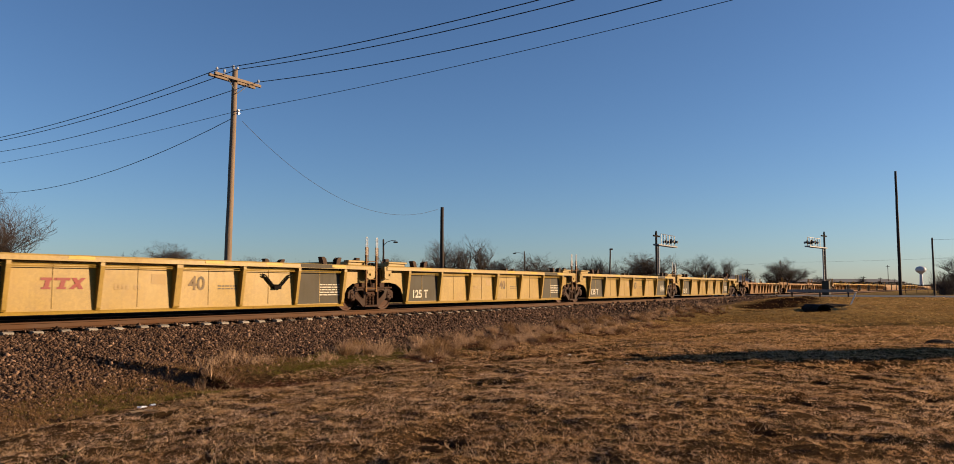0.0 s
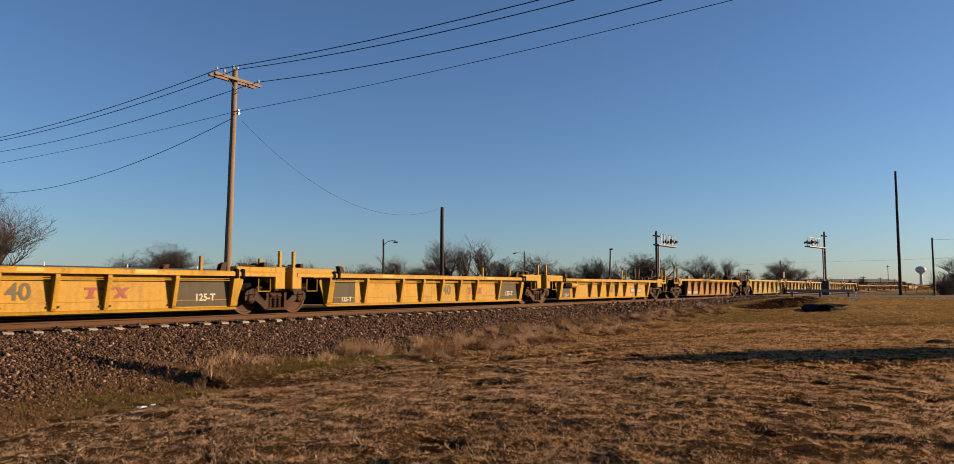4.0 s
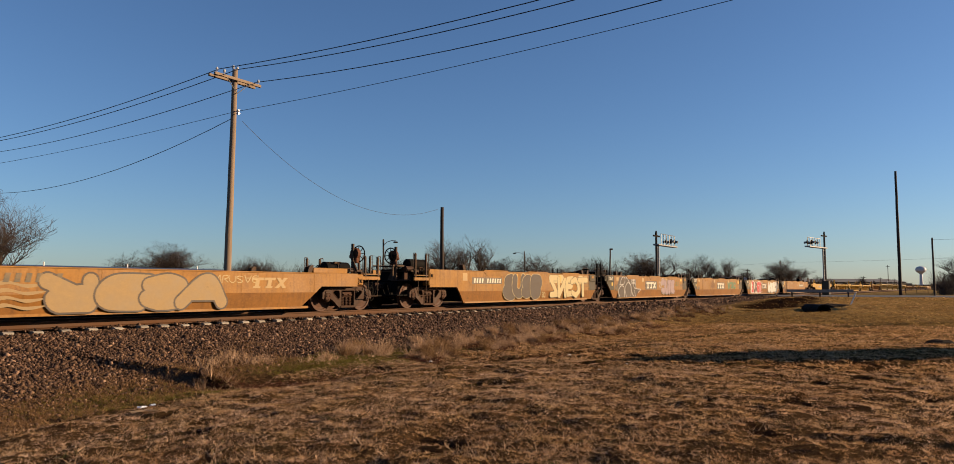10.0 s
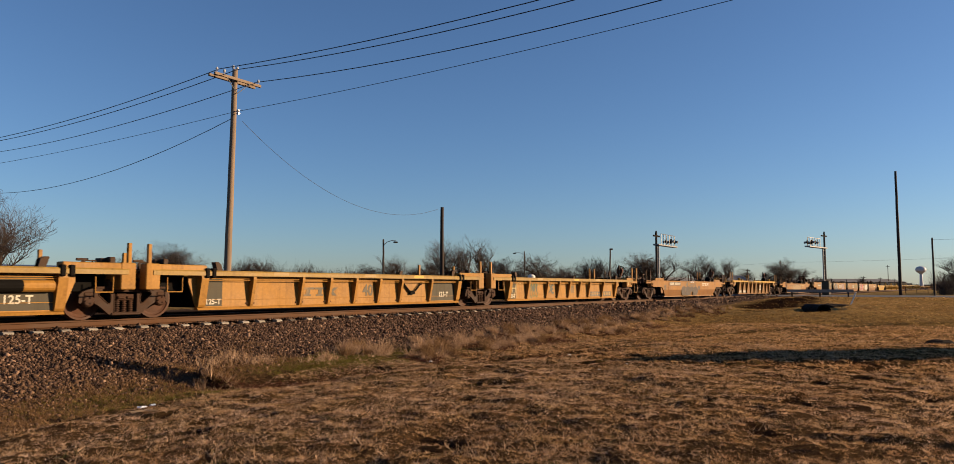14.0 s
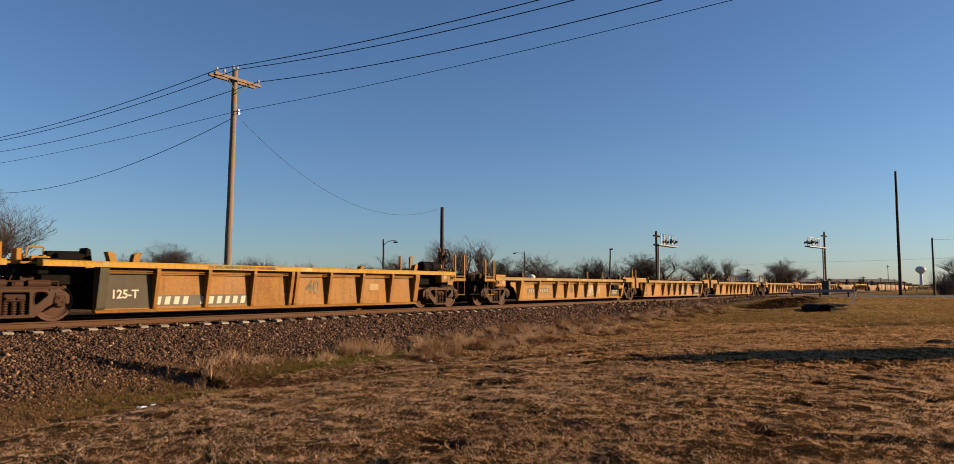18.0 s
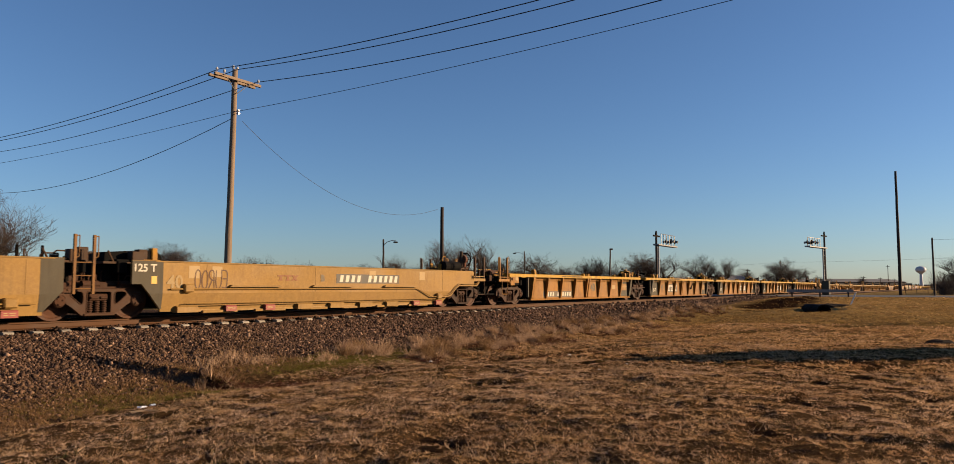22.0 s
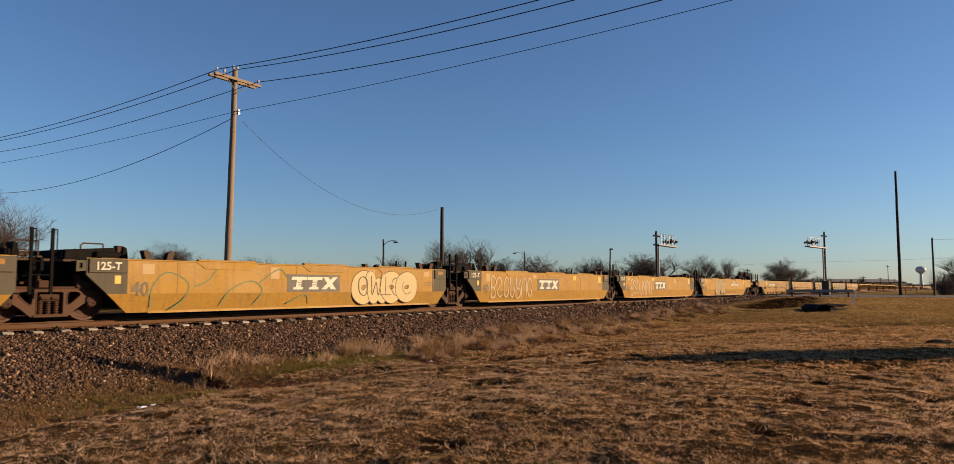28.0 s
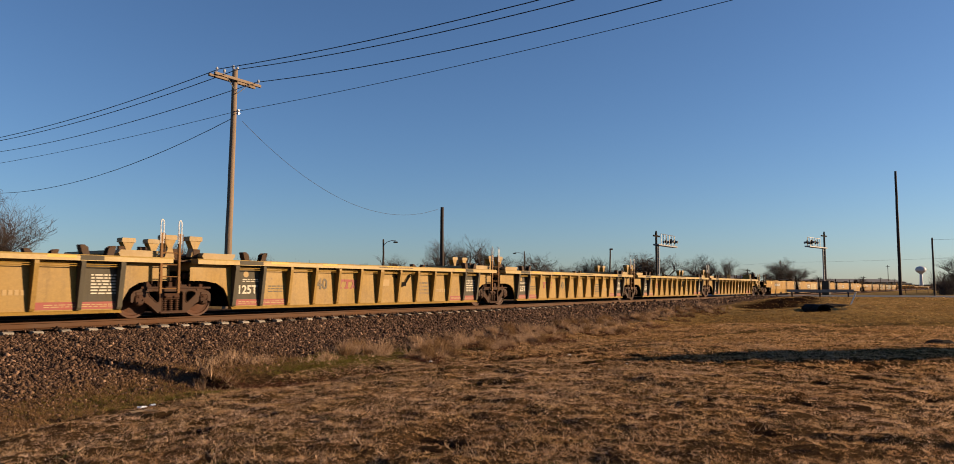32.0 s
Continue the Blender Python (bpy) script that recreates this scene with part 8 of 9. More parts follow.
# ---------------------------------------------------------------- ballast stones, grass and litter
def random_material(name, colours, rough=0.9, bump=False, thin=0.0, patches=()):
    """Colour that differs from piece to piece; thin blades let light through, patches tint whole stretches."""
    m = bpy.data.materials.new(name)
    m.use_nodes = True
    N, L = m.node_tree.nodes, m.node_tree.links
    geo = N.new("ShaderNodeNewGeometry")
    r = N.new("ShaderNodeValToRGB")
    r.color_ramp.elements[0].color, r.color_ramp.elements[-1].color = (*colours[0], 1), (*colours[-1], 1)
    for i, c in enumerate(colours[1:-1]):
        e = r.color_ramp.elements.new((i + 1) / (len(colours) - 1))
        e.color = (*c, 1)
    L.new(geo.outputs["Random Per Island"], r.inputs[0])
    out = r.outputs[0]
    if bump:
        n = N.new("ShaderNodeTexNoise")
        n.inputs["Scale"].default_value = 60
        L.new(geo.outputs["Position"], n.inputs["Vector"])
        mx = N.new("ShaderNodeMix")
        mx.data_type, mx.blend_type = "RGBA", "MULTIPLY"
        mx.inputs[0].default_value = 0.6
        L.new(out, mx.inputs[6])
        L.new(n.outputs[0], mx.inputs[7])
        out = mx.outputs[2]
    for scale, tint, amount in patches:
        n = N.new("ShaderNodeTexNoise")
        n.inputs["Scale"].default_value, n.inputs["Detail"].default_value = scale, 4
        L.new(geo.outputs["Position"], n.inputs["Vector"])
        rm = N.new("ShaderNodeMapRange")
        rm.inputs[1].default_value, rm.inputs[2].default_value, rm.inputs[4].default_value = 0.46, 0.62, amount
        L.new(n.outputs[0], rm.inputs[0])
        mx = N.new("ShaderNodeMix")
        mx.data_type, mx.blend_type = "RGBA", "MULTIPLY"
        mx.inputs[7].default_value = (*tint, 1)
        L.new(rm.outputs[0], mx.inputs[0])
        L.new(out, mx.inputs[6])
        out = mx.outputs[2]
    L.new(out, N["Principled BSDF"].inputs["Base Color"])
    if thin:
        tr = N.new("ShaderNodeBsdfTranslucent")
        L.new(out, tr.inputs[0])
        ms = N.new("ShaderNodeMixShader")
        ms.inputs[0].default_value = thin
        L.new(N["Principled BSDF"].outputs[0], ms.inputs[1])
        L.new(tr.outputs[0], ms.inputs[2])
        L.new(ms.outputs[0], N["Material Output"].inputs[0])
    N["Principled BSDF"].inputs["Roughness"].default_value = rough
    N["Principled BSDF"].inputs["Specular IOR Level"].default_value = 0.15
    return m


def big_mesh(name, verts, faces, material):
    verts, faces = np.asarray(verts, np.float32), np.asarray(faces, np.int32)
    k = faces.shape[1]
    me = bpy.data.meshes.new(name)
    me.vertices.add(len(verts))
    me.vertices.foreach_set("co", verts.ravel())
    me.loops.add(faces.size)
    me.loops.foreach_set("vertex_index", faces.ravel())
    me.polygons.add(len(faces))
    me.polygons.foreach_set("loop_start", np.arange(0, faces.size, k, dtype=np.int32))
    me.update(calc_edges=True)
    me.materials.append(material)
    return me


rng = np.random.default_rng(7)
M_STONE = random_material("ballast_stone", [(0.008, 0.005, 0.0036), (0.084, 0.047, 0.029), (0.185, 0.108, 0.066), (0.034, 0.0195, 0.013), (0.128, 0.075, 0.046), (0.042, 0.0242, 0.0158), (0.37, 0.235, 0.155)], bump=True)
TOE_X, TOE_Y = [-4, 4, 8, 10.5, 15, 25, 60], [-7.6, -7.2, -6.3, -5.2, -4.7, -4.4, -4.0]      # where the lawn ends
STONE_Y = [-6.2, -5.9, -5.2, -4.8, -4.5, -4.2, -3.9]                                           # where dense ballast ends


def stones(x0, x1, per_m2, size, seed):
    r = np.random.default_rng(seed)
    n = int((x1 - x0) * 6.75 * per_m2)
    x, y = r.uniform(x0, x1, n), r.uniform(-7.6, -0.85, n)
    toe, full = np.interp(x, TOE_X, TOE_Y), np.interp(x, TOE_X, STONE_Y)
    thin = np.maximum(np.clip((y - full + 0.4) / 0.8, 0, 1), 0.12 * np.clip((y - toe + 0.5) / 0.8, 0, 1)) * np.clip((-0.86 - y) / 0.05, 0, 1)
    over_tie = (y > -1.55) & (np.abs((x + 14.305) % 0.61 - 0.305) < 0.17)
    thin = thin * np.where(over_tie & (y < -1.1), 0.3 + 0.45 * (lumps(x, y * 0 + 3, 0.7, 71) > 0.1), 1.0)
    keep = r.uniform(0, 1, n) < thin
    x, y = x[keep], y[keep]
    n = len(x)
    z = ground_z(x, y)
    z = np.where((y > -1.1) & (np.abs((x + 14.305) % 0.61 - 0.305) < 0.17), -0.18, z)
    block = np.array([(a, b, c) for a in (-1, 1) for b in (-1, 1) for c in (-1, 1)]) * 0.8
    fac = np.array([(0, 1, 3), (0, 3, 2), (4, 6, 7), (4, 7, 5), (0, 4, 5), (0, 5, 1), (2, 3, 7), (2, 7, 6), (0, 2, 6), (0, 6, 4), (1, 5, 7), (1, 7, 3)])
    s = size * r.lognormal(0, 0.3, n)
    v = block[None] * (1 + r.uniform(-0.42, 0.3, (n, 8, 3))) * (s[:, None, None] * r.uniform(0.55, 1.25, (n, 1, 3)))
    q = r.normal(size=(n, 4))
    q /= np.linalg.norm(q, axis=1)[:, None]
    w, a, b, c = q.T
    R = np.stack([1 - 2 * (b * b + c * c), 2 * (a * b - c * w), 2 * (a * c + b * w), 2 * (a * b + c * w), 1 - 2 * (a * a + c * c), 2 * (b * c - a * w),
                  2 * (a * c - b * w), 2 * (b * c + a * w), 1 - 2 * (a * a + b * b)], 1).reshape(n, 3, 3)
    v = np.einsum("nij,nkj->nki", R, v) + np.stack([x, y, z + s * r.uniform(-0.1, 0.6, n)], 1)[:, None]
    f = fac[None] + (np.arange(n) * 8)[:, None, None]
    me = big_mesh("ballast_stones", v.reshape(-1, 3), f.reshape(-1, 3), M_STONE)
    tagged(new("ballast_stones", me), "grey-brown crushed stone ballast", "gravel", kind="stuff")


stones(2.5, 16, 1080, 0.0205, 1)
stones(16, 34, 620, 0.025, 2)
stones(34, 69, 80, 0.05, 3)

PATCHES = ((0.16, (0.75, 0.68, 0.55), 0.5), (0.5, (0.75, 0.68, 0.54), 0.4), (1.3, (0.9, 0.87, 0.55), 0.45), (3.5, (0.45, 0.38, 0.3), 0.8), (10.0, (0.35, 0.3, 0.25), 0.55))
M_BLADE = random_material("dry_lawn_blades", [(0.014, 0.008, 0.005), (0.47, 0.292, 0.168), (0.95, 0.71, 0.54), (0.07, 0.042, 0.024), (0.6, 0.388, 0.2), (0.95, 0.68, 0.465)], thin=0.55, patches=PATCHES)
M_BLADE_GOLD = random_material("golden_lawn_blades", [(0.05, 0.028, 0.014), (0.5, 0.3, 0.15), (0.86, 0.59, 0.37), (0.2, 0.125, 0.055), (0.7, 0.45, 0.235)], thin=0.55, patches=PATCHES)
M_BLADE_FAR = random_material("olive_gold_lawn_blades", [(0.05, 0.03, 0.012), (0.42, 0.268, 0.11), (0.68, 0.455, 0.225), (0.2, 0.135, 0.045), (0.55, 0.362, 0.15)], thin=0.55, patches=PATCHES + ((0.07, (0.62, 0.62, 0.5), 0.7),))
M_STRAW = random_material("dry_straw", [(0.16, 0.095, 0.05), (0.52, 0.37, 0.245), (0.27, 0.168, 0.094), (0.41, 0.275, 0.17)], thin=0.3)
M_WEED = random_material("dark_weed_leaves", [(0.03, 0.025, 0.012), (0.075, 0.045, 0.02), (0.05, 0.055, 0.018)], thin=0.25)


def blades(name, label, x, y, count, height, width, spread, material, seed, lean=0.5):
    """Grass: one thin triangle a blade, in tufts at x, y that share a root."""
    r = np.random.default_rng(seed)
    k, x, y = len(x), np.asarray(x), np.asarray(y)
    z = ground_z(x, y) - 0.006
    mound = 1 + 0.5 * lumps(x, y, 0.075, 35) + 0.25 * lumps(x, y, 0.3, 36)
    h = np.reshape(height, (-1, 1)) * mound[:, None] * np.clip(r.gamma(5.0, 0.2, (k, 1)), 0.3, 2.0) * r.uniform(0.5, 1.2, (k, count))
    a, b = r.uniform(0, 2 * np.pi, (k, count)), r.uniform(0, 2 * np.pi, (k, count))
    w, t = width * 2 * r.uniform(0.6, 1.3, (k, count)), h * r.uniform(0.1, 1.0, (k, count)) * lean
    ox, oy = r.normal(0, spread, (k, count)), r.normal(0, spread, (k, count))
    v = np.empty((k, 1 + 2 * count, 3))
    v[:, 0] = np.stack([x, y, z], 1)
    v[:, 1:1 + count] = np.stack([x[:, None] + np.cos(a) * w, y[:, None] + np.sin(a) * w, np.repeat(z[:, None], count, 1)], 2)
    v[:, 1 + count:] = np.stack([x[:, None] + ox + np.cos(b) * t, y[:, None] + oy + np.sin(b) * t, z[:, None] + h], 2)
    j = np.arange(count)
    f = np.stack([np.zeros(count, int), 1 + j, 1 + count + j], 1)[None] + (np.arange(k) * (1 + 2 * count))[:, None, None]
    me = big_mesh(name, v.reshape(-1, 3), f.reshape(-1, 3), material)
    tagged(new(name, me), label, "grass", kind="stuff")


def lawn_points(x0, x1, y0, y1, n, seed):
    r = np.random.default_rng(seed)
    x, y = r.uniform(x0, x1, n), r.uniform(y0, y1, n)
    bank = np.interp(x, TOE_X, TOE_Y) - 0.9
    patch = 0.5 + 0.5 * lumps(x, y, 0.8, 31) + 0.35 * lumps(x, y, 2.7, 32)
    bare = np.clip(1.5 - rut_distance(x, y) / 0.5, 0, 1) * 1.0 + np.clip(pits(x, y) * 9, 0, 1) * 1.5 + np.clip(1.4 - rut_distance(x, y, TYRE_LINE) / 0.14, 0, 1) * 1.5
    patch = patch + 1.3 * lumps(x, y, 0.06, 33) + 0.35 * lumps(x, y, 0.24, 34)
    bare = bare + 2.0 * np.clip(1.4 - rut_distance(x, y, FAR_TRACK) / 0.3, 0, 1) + 0.5 * (1 - step01(4.6, 6.6, x)) * step01(0, 3, x)
    bare = bare + 1.6 * step01(0.2, 0.5, np.exp(-((x - 53) / 8.5) ** 2 - ((y + 7.6) / 2.6) ** 2) + 0.25 * lumps(x, y, 1.2, 23)) * (x > 38)
    bare = bare + 0.45 * step01(-10.5, -7.5, y) * (1 - step01(11, 15, x))      # thinner towards the ditch
    keep = (y < bank) & (r.uniform(0, 1, n) < np.clip(0.85 + 0.8 * patch - bare, 0.015, 1))
    return x[keep], y[keep]


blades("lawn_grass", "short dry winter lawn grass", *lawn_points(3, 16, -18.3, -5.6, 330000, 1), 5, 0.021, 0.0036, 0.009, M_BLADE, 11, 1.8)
blades("lawn_grass", "short dry winter lawn grass", *lawn_points(16, 34, -18.5, -5.0, 100000, 2), 5, 0.032, 0.0075, 0.015, M_BLADE_GOLD, 12, 1.5)
blades("lawn_grass", "short dry winter lawn grass", *lawn_points(34, 68, -19, -4.8, 60000, 3), 4, 0.035, 0.014, 0.04, M_BLADE_FAR, 13, 1.6)


blades("lawn_grass", "short dry winter lawn grass", *lawn_points(-24, 3, -34, -7.4, 18000, 4), 4, 0.05, 0.03, 0.05, M_BLADE_GOLD, 14, 1.5)
blades("lawn_grass", "short dry winter lawn grass", *lawn_points(3, 68, -34, -18.4, 26000, 5), 4, 0.05, 0.03, 0.05, M_BLADE_GOLD, 15, 1.5)

blades("lawn_grass", "short dry winter lawn grass", *lawn_points(-5, 3, -24, -7.4, 45000, 6), 4, 0.024, 0.006, 0.012, M_BLADE, 16, 1.8)
blades("lawn_grass", "short dry winter lawn grass", *lawn_points(3, 14, -24, -18.3, 22000, 7), 4, 0.024, 0.006, 0.012, M_BLADE, 17, 1.8)


def tuft_points(x0, x1, n, seed):
    r = np.random.default_rng(seed)
    x, y = r.uniform(x0, x1, n), r.uniform(-18.4, -6.2, n)
    keep = (y < np.interp(x, TOE_X, TOE_Y) - 0.8) & (lumps(x, y, 1.3, 51) + 0.5 * lumps(x, y, 0.4, 52) > 0.1) & (rut_distance(x, y) > 0.4)
    return x[keep], y[keep]


blades("lawn_stalks", "pale dead stalks standing out of the lawn", *tuft_points(3, 24, 16000, 61), 4, 0.075, 0.004, 0.03, M_STRAW, 62, 1.3)
blades("lawn_weeds", "low dark weeds among the dry lawn grass", *tuft_points(3, 30, 6000, 63), 9, 0.035, 0.01, 0.05, M_WEED, 64, 1.8)


def bank_points(n, seed):
    r = np.random.default_rng(seed)
    x = r.uniform(8.5, 48, n)
    y = np.interp(x, TOE_X, TOE_Y) - 0.35 + r.normal(0, 0.42, n)
    keep = (lumps(x, y, 1.5, 41) + 0.6 * lumps(x, y, 0.6, 42)) > 0.12
    return x[keep], y[keep]


blades("bank_grass", "taller dry grass along the ballast edge", *bank_points(1500, 5), 9, 0.09, 0.006, 0.06, M_STRAW, 15, 0.8)
r = np.random.default_rng(91)
M_DITCH = random_material("dull_ditch_straw", [(0.07, 0.035, 0.015), (0.3, 0.185, 0.09), (0.13, 0.072, 0.03), (0.2, 0.12, 0.055)], thin=0.3)
x = r.uniform(3, 12, 17000)
y = np.interp(x, TOE_X, TOE_Y) + r.triangular(-0.9, 0.2, 2.3, 17000)
blades("ditch_straw", "sparse dead grass among gravel in the ditch", x, y, 5, 0.045, 0.004, 0.02, M_DITCH, 92, 1.7)
M_MOSS = random_material("olive_moss", [(0.06, 0.05, 0.012), (0.16, 0.13, 0.03), (0.1, 0.1, 0.02)], thin=0.3)
for k, (mx, my, sx, sy, n) in enumerate(((7.2, -6.5, 0.75, 0.35, 5200), (12.2, -5.6, 1.1, 0.35, 4600), (15.4, -5.9, 1.2, 0.35, 2600))):
    blades("moss", "olive green moss on the damp ditch side", mx + r.normal(0, sx, n), my + r.normal(0, sy, n), 6, 0.03, 0.006, 0.02, M_MOSS, 93 + k, 1.5)
t = r.uniform(0, 1, 5200)
k = np.interp(t, [0, 1], [3.0, 7.99])
rx, ry = np.interp(k, range(len(RUT)), [p[0] for p in RUT]), np.interp(k, range(len(RUT)), [p[1] for p in RUT])
M_RUT_WEED = random_material("dead_brown_weeds", [(0.022, 0.008, 0.006), (0.075, 0.026, 0.016), (0.13, 0.058, 0.034), (0.035, 0.024, 0.01)], thin=0.25)
blades("rut_weeds", "low dead brown weeds along the wet rut", rx + r.normal(0, 0.2, 5200), ry + r.normal(0, 0.2, 5200), 7, 0.035, 0.006, 0.02, M_RUT_WEED, 95, 1.5)
bx = 14.5 + 31 * r.uniform(0, 1, 12000) ** 1.3
by = np.interp(bx, TOE_X, TOE_Y) - r.uniform(0.0, 2.4, 12000)
keep = lumps(bx, by, 0.9, 61) + 0.5 * lumps(bx, by, 0.35, 62) > 0.05
blades("rut_weeds", "low dead brown weeds on the ditch side", bx[keep], by[keep], 7, 0.055, 0.009, 0.03, M_RUT_WEED, 96, 1.4)
CLUMPS = [(10.4, -4.75, 0.42), (10.9, -5.0, 0.4), (9.9, -4.9, 0.36), (14.3, -5.0, 0.42), (14.7, -5.2, 0.36), (18.2, -5.3, 0.42), (17.0, -5.1, 0.4), (18.9, -5.2, 0.38), (22.4, -5.4, 0.4), (21.6, -5.2, 0.36),
          (26.0, -5.3, 0.42), (24.6, -5.0, 0.34), (30.5, -5.2, 0.4), (12.6, -5.4, 0.3)]
for k, (x, y, h) in enumerate(CLUMPS):
    r = np.random.default_rng(100 + k)
    blades("grass_clump", "clump of tall dead grass beside the ballast", x + r.normal(0, 0.22, 60), y + r.normal(0, 0.14, 60), 7, h * 0.42, 0.005, 0.03, M_STRAW, 200 + k, 0.8)
def tussocks(cx, cy, radius, height, per, material, seed):
    """Rounded clumps of dead grass, highest in their middle."""
    r = np.random.default_rng(seed)
    k = len(cx)
    q, a = np.sqrt(r.uniform(0, 1, (k, per))), r.uniform(0, 6.2832, (k, per))
    x, y = cx[:, None] + radius[:, None] * q * np.cos(a), cy[:, None] + 0.6 * radius[:, None] * q * np.sin(a)
    h = height[:, None] * np.sqrt(1.04 - q * q)
    blades("bank_grass", "rounded tussocks of dead grass along the ballast edge", x.ravel(), y.ravel(), 7, h.ravel(), 0.007, 0.05, material, seed + 1, 1.2)


r = np.random.default_rng(76)
cx = 13.5 + 33 * r.uniform(0, 1, 130) ** 1.25
cy = np.interp(cx, TOE_X, TOE_Y) + 0.1 - 2.0 * r.uniform(0, 1, 130) ** 1.3
size = r.uniform(0.12, 0.32, 130)
tussocks(cx[::3], cy[::3], size[::3], 0.16 + 0.25 * size[::3], 60, M_DITCH, 310)
tussocks(np.delete(cx, np.s_[::3]), np.delete(cy, np.s_[::3]), np.delete(size, np.s_[::3]), 0.1 + 0.35 * np.delete(size, np.s_[::3]), 60, M_STRAW, 320)
r = np.random.default_rng(77)
blades("grass_clump", "dense dark stump of dead grass at the ditch", 8.75 + r.normal(0, 0.07, 26), -6.0 + r.normal(0, 0.09, 26), 9, 0.22, 0.006, 0.03, M_STRAW, 300, 0.5)

M_EARTH = mat("dark_earth", (0.045, 0.025, 0.014), 0.95, var=0.3, bump=0.6, bump_dist=0.03)
M_BLUE_LITTER = mat("pale_plastic_litter", (0.5, 0.55, 0.62), 0.35, var=0.1, bump=0.3)


def crumple(name, label, x, y, size, material, seed, flat=0.6):
    rnd = random.Random(seed)
    bm = bmesh.new()
    bmesh.ops.create_icosphere(bm, subdivisions=2, radius=size)
    for v in bm.verts:
        v.co *= rnd.uniform(0.55, 1.25)
        v.co.z *= flat
    me = bpy.data.meshes.new(name)
    bm.to_mesh(me)
    bm.free()
    me.materials.append(material)
    thing(name, label, "litter", m=pose(x, y, float(ground_z(x, y)) + size * flat * 0.5, 0, 0, seed * 40), data=me)


crumple("litter", "crumpled white paper litter in the grass", 17.46, -9.35, 0.06, M_WHITE, 1)
crumple("litter", "crumpled white paper litter in the ditch", 14.6, -6.95, 0.045, M_WHITE, 2)
crumple("litter", "torn pale plastic bag in the ditch", 6.6, -7.5, 0.07, M_BLUE_LITTER, 3, 0.4)
crumple("litter", "torn pale plastic bag in the ditch", 6.85, -7.4, 0.05, M_BLUE_LITTER, 4, 0.4)
for k in range(14):
    rr = random.Random(k + 50)
    x, y = rr.uniform(6, 24), rr.uniform(-14, -6.4)
    crumple("litter", "small white scrap of paper in the grass", x, y, rr.uniform(0.015, 0.03), M_WHITE, k + 9)
def soil_heap(label, x, y, z, sx, sy, sz, turn, seed):
    rnd = random.Random(seed)
    bm = bmesh.new()
    bmesh.ops.create_icosphere(bm, subdivisions=3, radius=1)
    for v in bm.verts:
        v.co *= rnd.uniform(0.85, 1.12)
        v.co = Vector((v.co.x * sx, v.co.y * sy, v.co.z * sz))
    me = bpy.data.meshes.new("soil_heap")
    bm.to_mesh(me)
    bm.free()
    me.materials.append(M_BLACK_SOIL)
    thing("soil_heap", label, "soil", m=pose(x, y, z, 0, 0, turn), data=me)


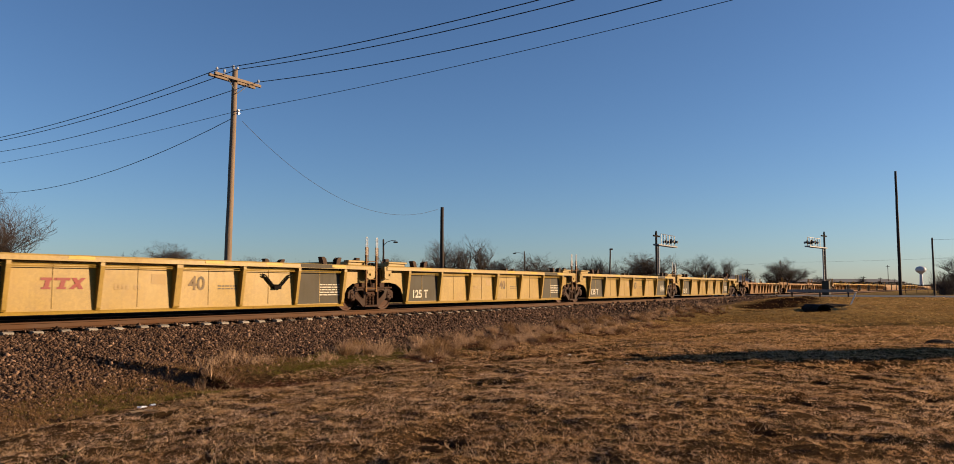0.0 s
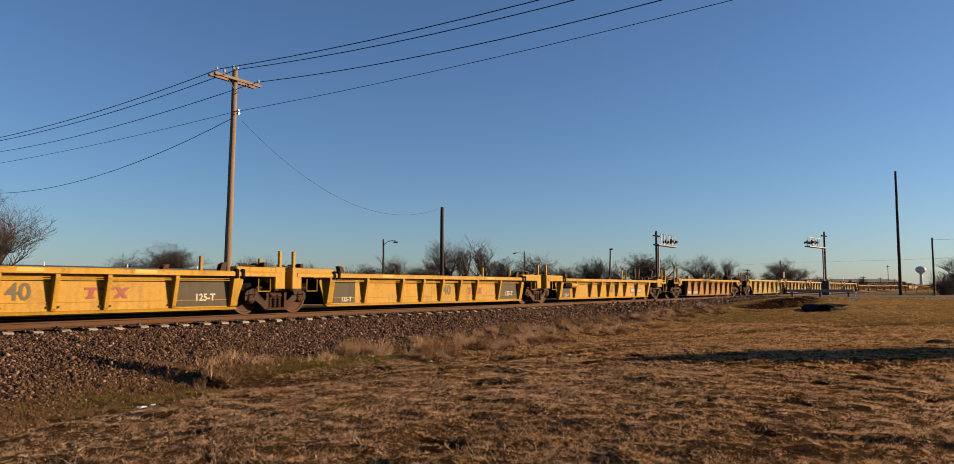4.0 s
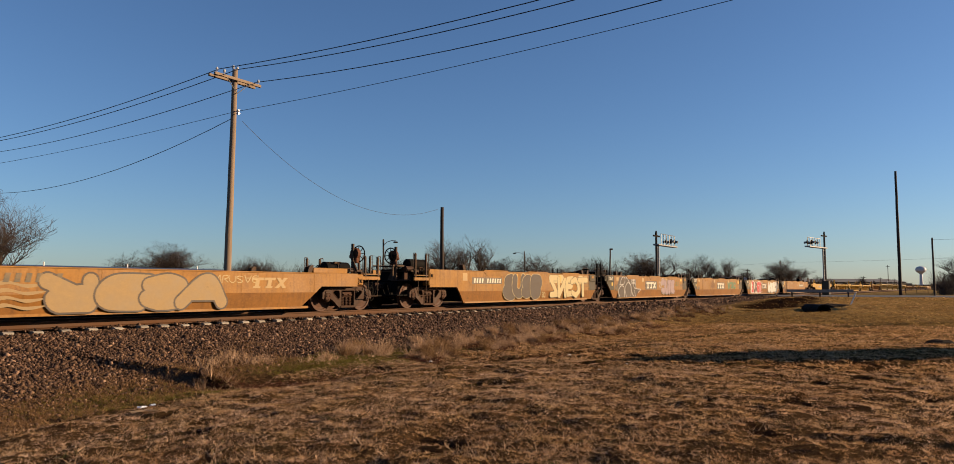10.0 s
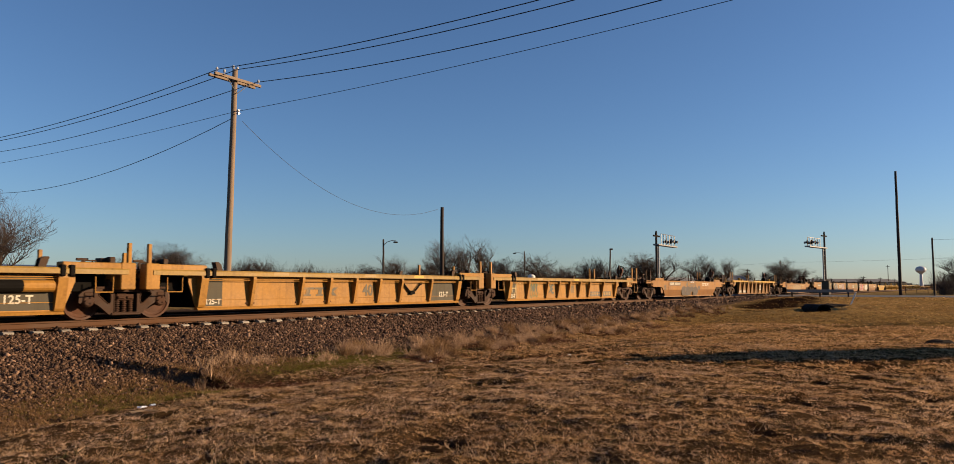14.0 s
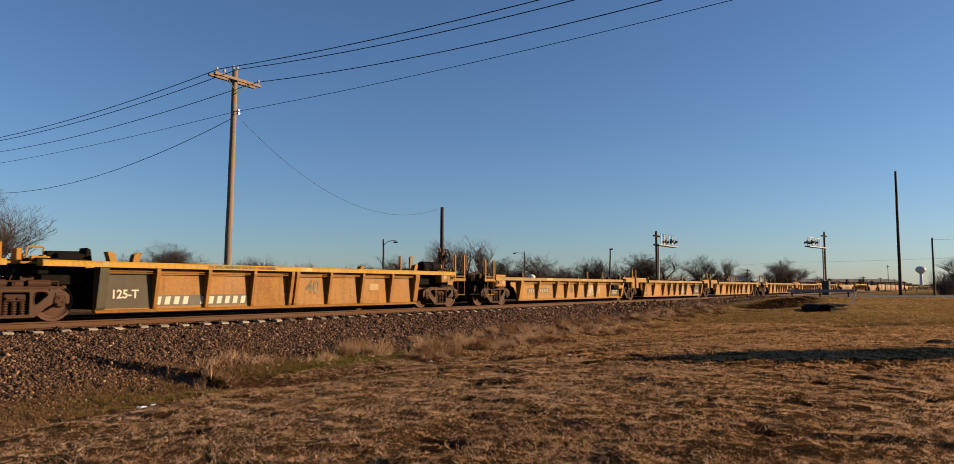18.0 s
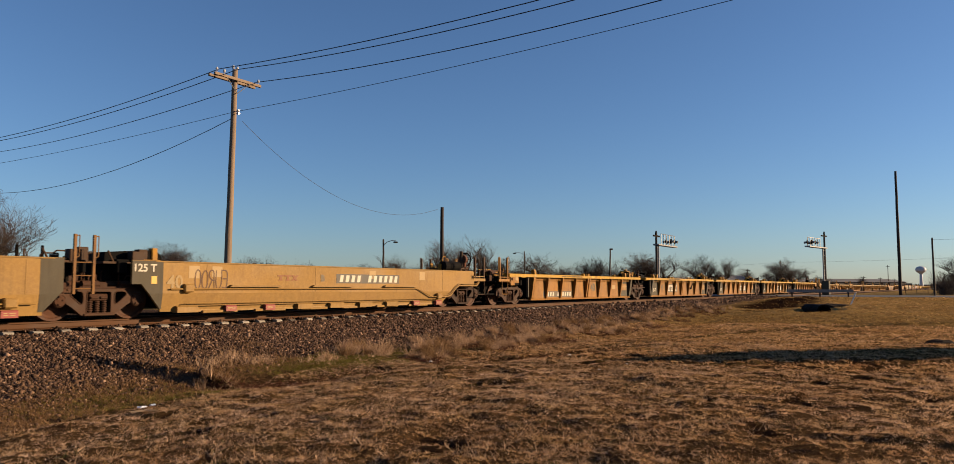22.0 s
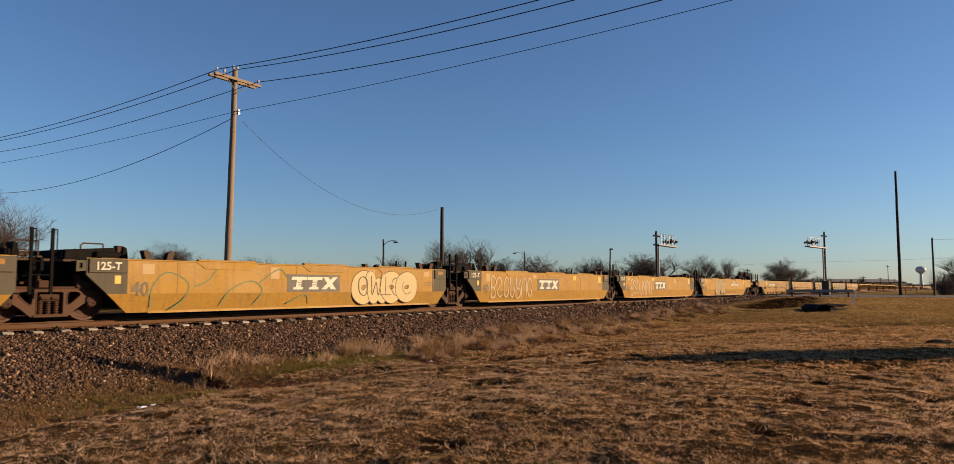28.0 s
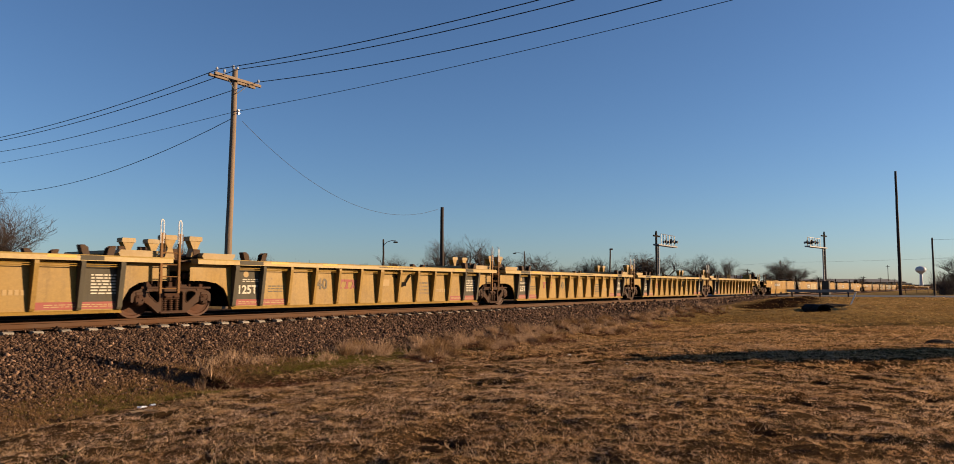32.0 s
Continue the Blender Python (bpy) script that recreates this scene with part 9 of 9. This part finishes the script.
M_BLACK_SOIL = mat("black_wet_soil", (0.02, 0.015, 0.012), 0.95, var=0.3, bump=0.6, bump_dist=0.03, spec=0.1)
x, y = place_view(0.628, 21.0)
soil_heap("low clod of black soil on the lawn", x, y, float(ground_z(x, y)) + 0.03, 0.42, 0.2, 0.12, -58, 2)
x, y = place_view(0.484, 45.0)
soil_heap("long heap of black soil beside the culvert", x, y, float(ground_z(x, y)) + 0.0, 1.15, 0.42, 0.2, -58, 3)
x, y = place_view(0.462, 43.5)
soil_heap("heap of black soil around the culvert mouth", x, y, float(ground_z(x, y)) + 0.12, 0.62, 0.4, 0.42, -58, 4)
crumple("turf_clod", "dark clod of turf and dead roots at the ditch", 8.75, -6.0, 0.1, M_EARTH, 6, 1.0)
stick = thing("stick", "pale broken stick on the grass", "stick", m=pose(5.95, -8.6, float(ground_z(5.95, -8.6)) + 0.02, 0, 0, -30))
part("stick_wood", Shape().path([(-0.16, 0, 0), (0.02, 0.02, 0.01), (0.17, -0.01, 0.0)], 0.014), M_WOOD, stick)
# stone culvert end in the ditch by the road
culvert = thing("culvert_pipe", "dark concrete culvert end in the ditch hollow", "culvert", m=pose(*place_view(0.465, 42.6), -0.62, 0, 0, 30))
ring = Shape()
n = 18
for i in range(n):
    a0, a1 = 2 * math.pi * i / n, 2 * math.pi * (i + 1) / n
    c0, s0, c1, s1 = math.cos(a0), math.sin(a0), math.cos(a1), math.sin(a1)
    ring.add([(x, r_ * c, r_ * s) for x in (-0.8, 1.6) for r_ in (0.34, 0.42) for c, s in ((c0, s0), (c1, s1))],
             [(0, 1, 3, 2), (4, 6, 7, 5), (2, 3, 7, 6), (0, 4, 5, 1)])
part("pipe_ring", ring, M_BLACK, culvert)
# ---------------------------------------------------------------- movement of the train
def travelled(t):
    """Metres gone at t seconds: steady at first, then slowly faster."""
    return SPEED * t + 0.0275 * max(0.0, t - 21.0) ** 2


def motions():
    times = [0.0, 7.0, 14.0, 20.0] + [float(k) for k in range(21, 33)]
    for car, place in cars:
        walk(car, [(t, pose(SHIFT - place + travelled(t), 0, 0)) for t in times])

    # rolling wheels: all wheelsets on the same side of a truck turn alike
    for e in (-0.915, 0.915):
        group = [w for w, off in wheelsets if off == e]
        lead = group[0]
        walk(lead, [(k / FPS, pose(e, 0, WHEEL_R, 0, math.degrees(travelled(k / FPS) / WHEEL_R), 0)) for k in range(int(32 * FPS) + 1)])
        for w in group[1:]:
            w.rotation_mode = "QUATERNION"
            keys = w.animation_data_create()
            keys.action = lead.animation_data.action
            keys.action_slot = lead.animation_data.action_slot


motions()
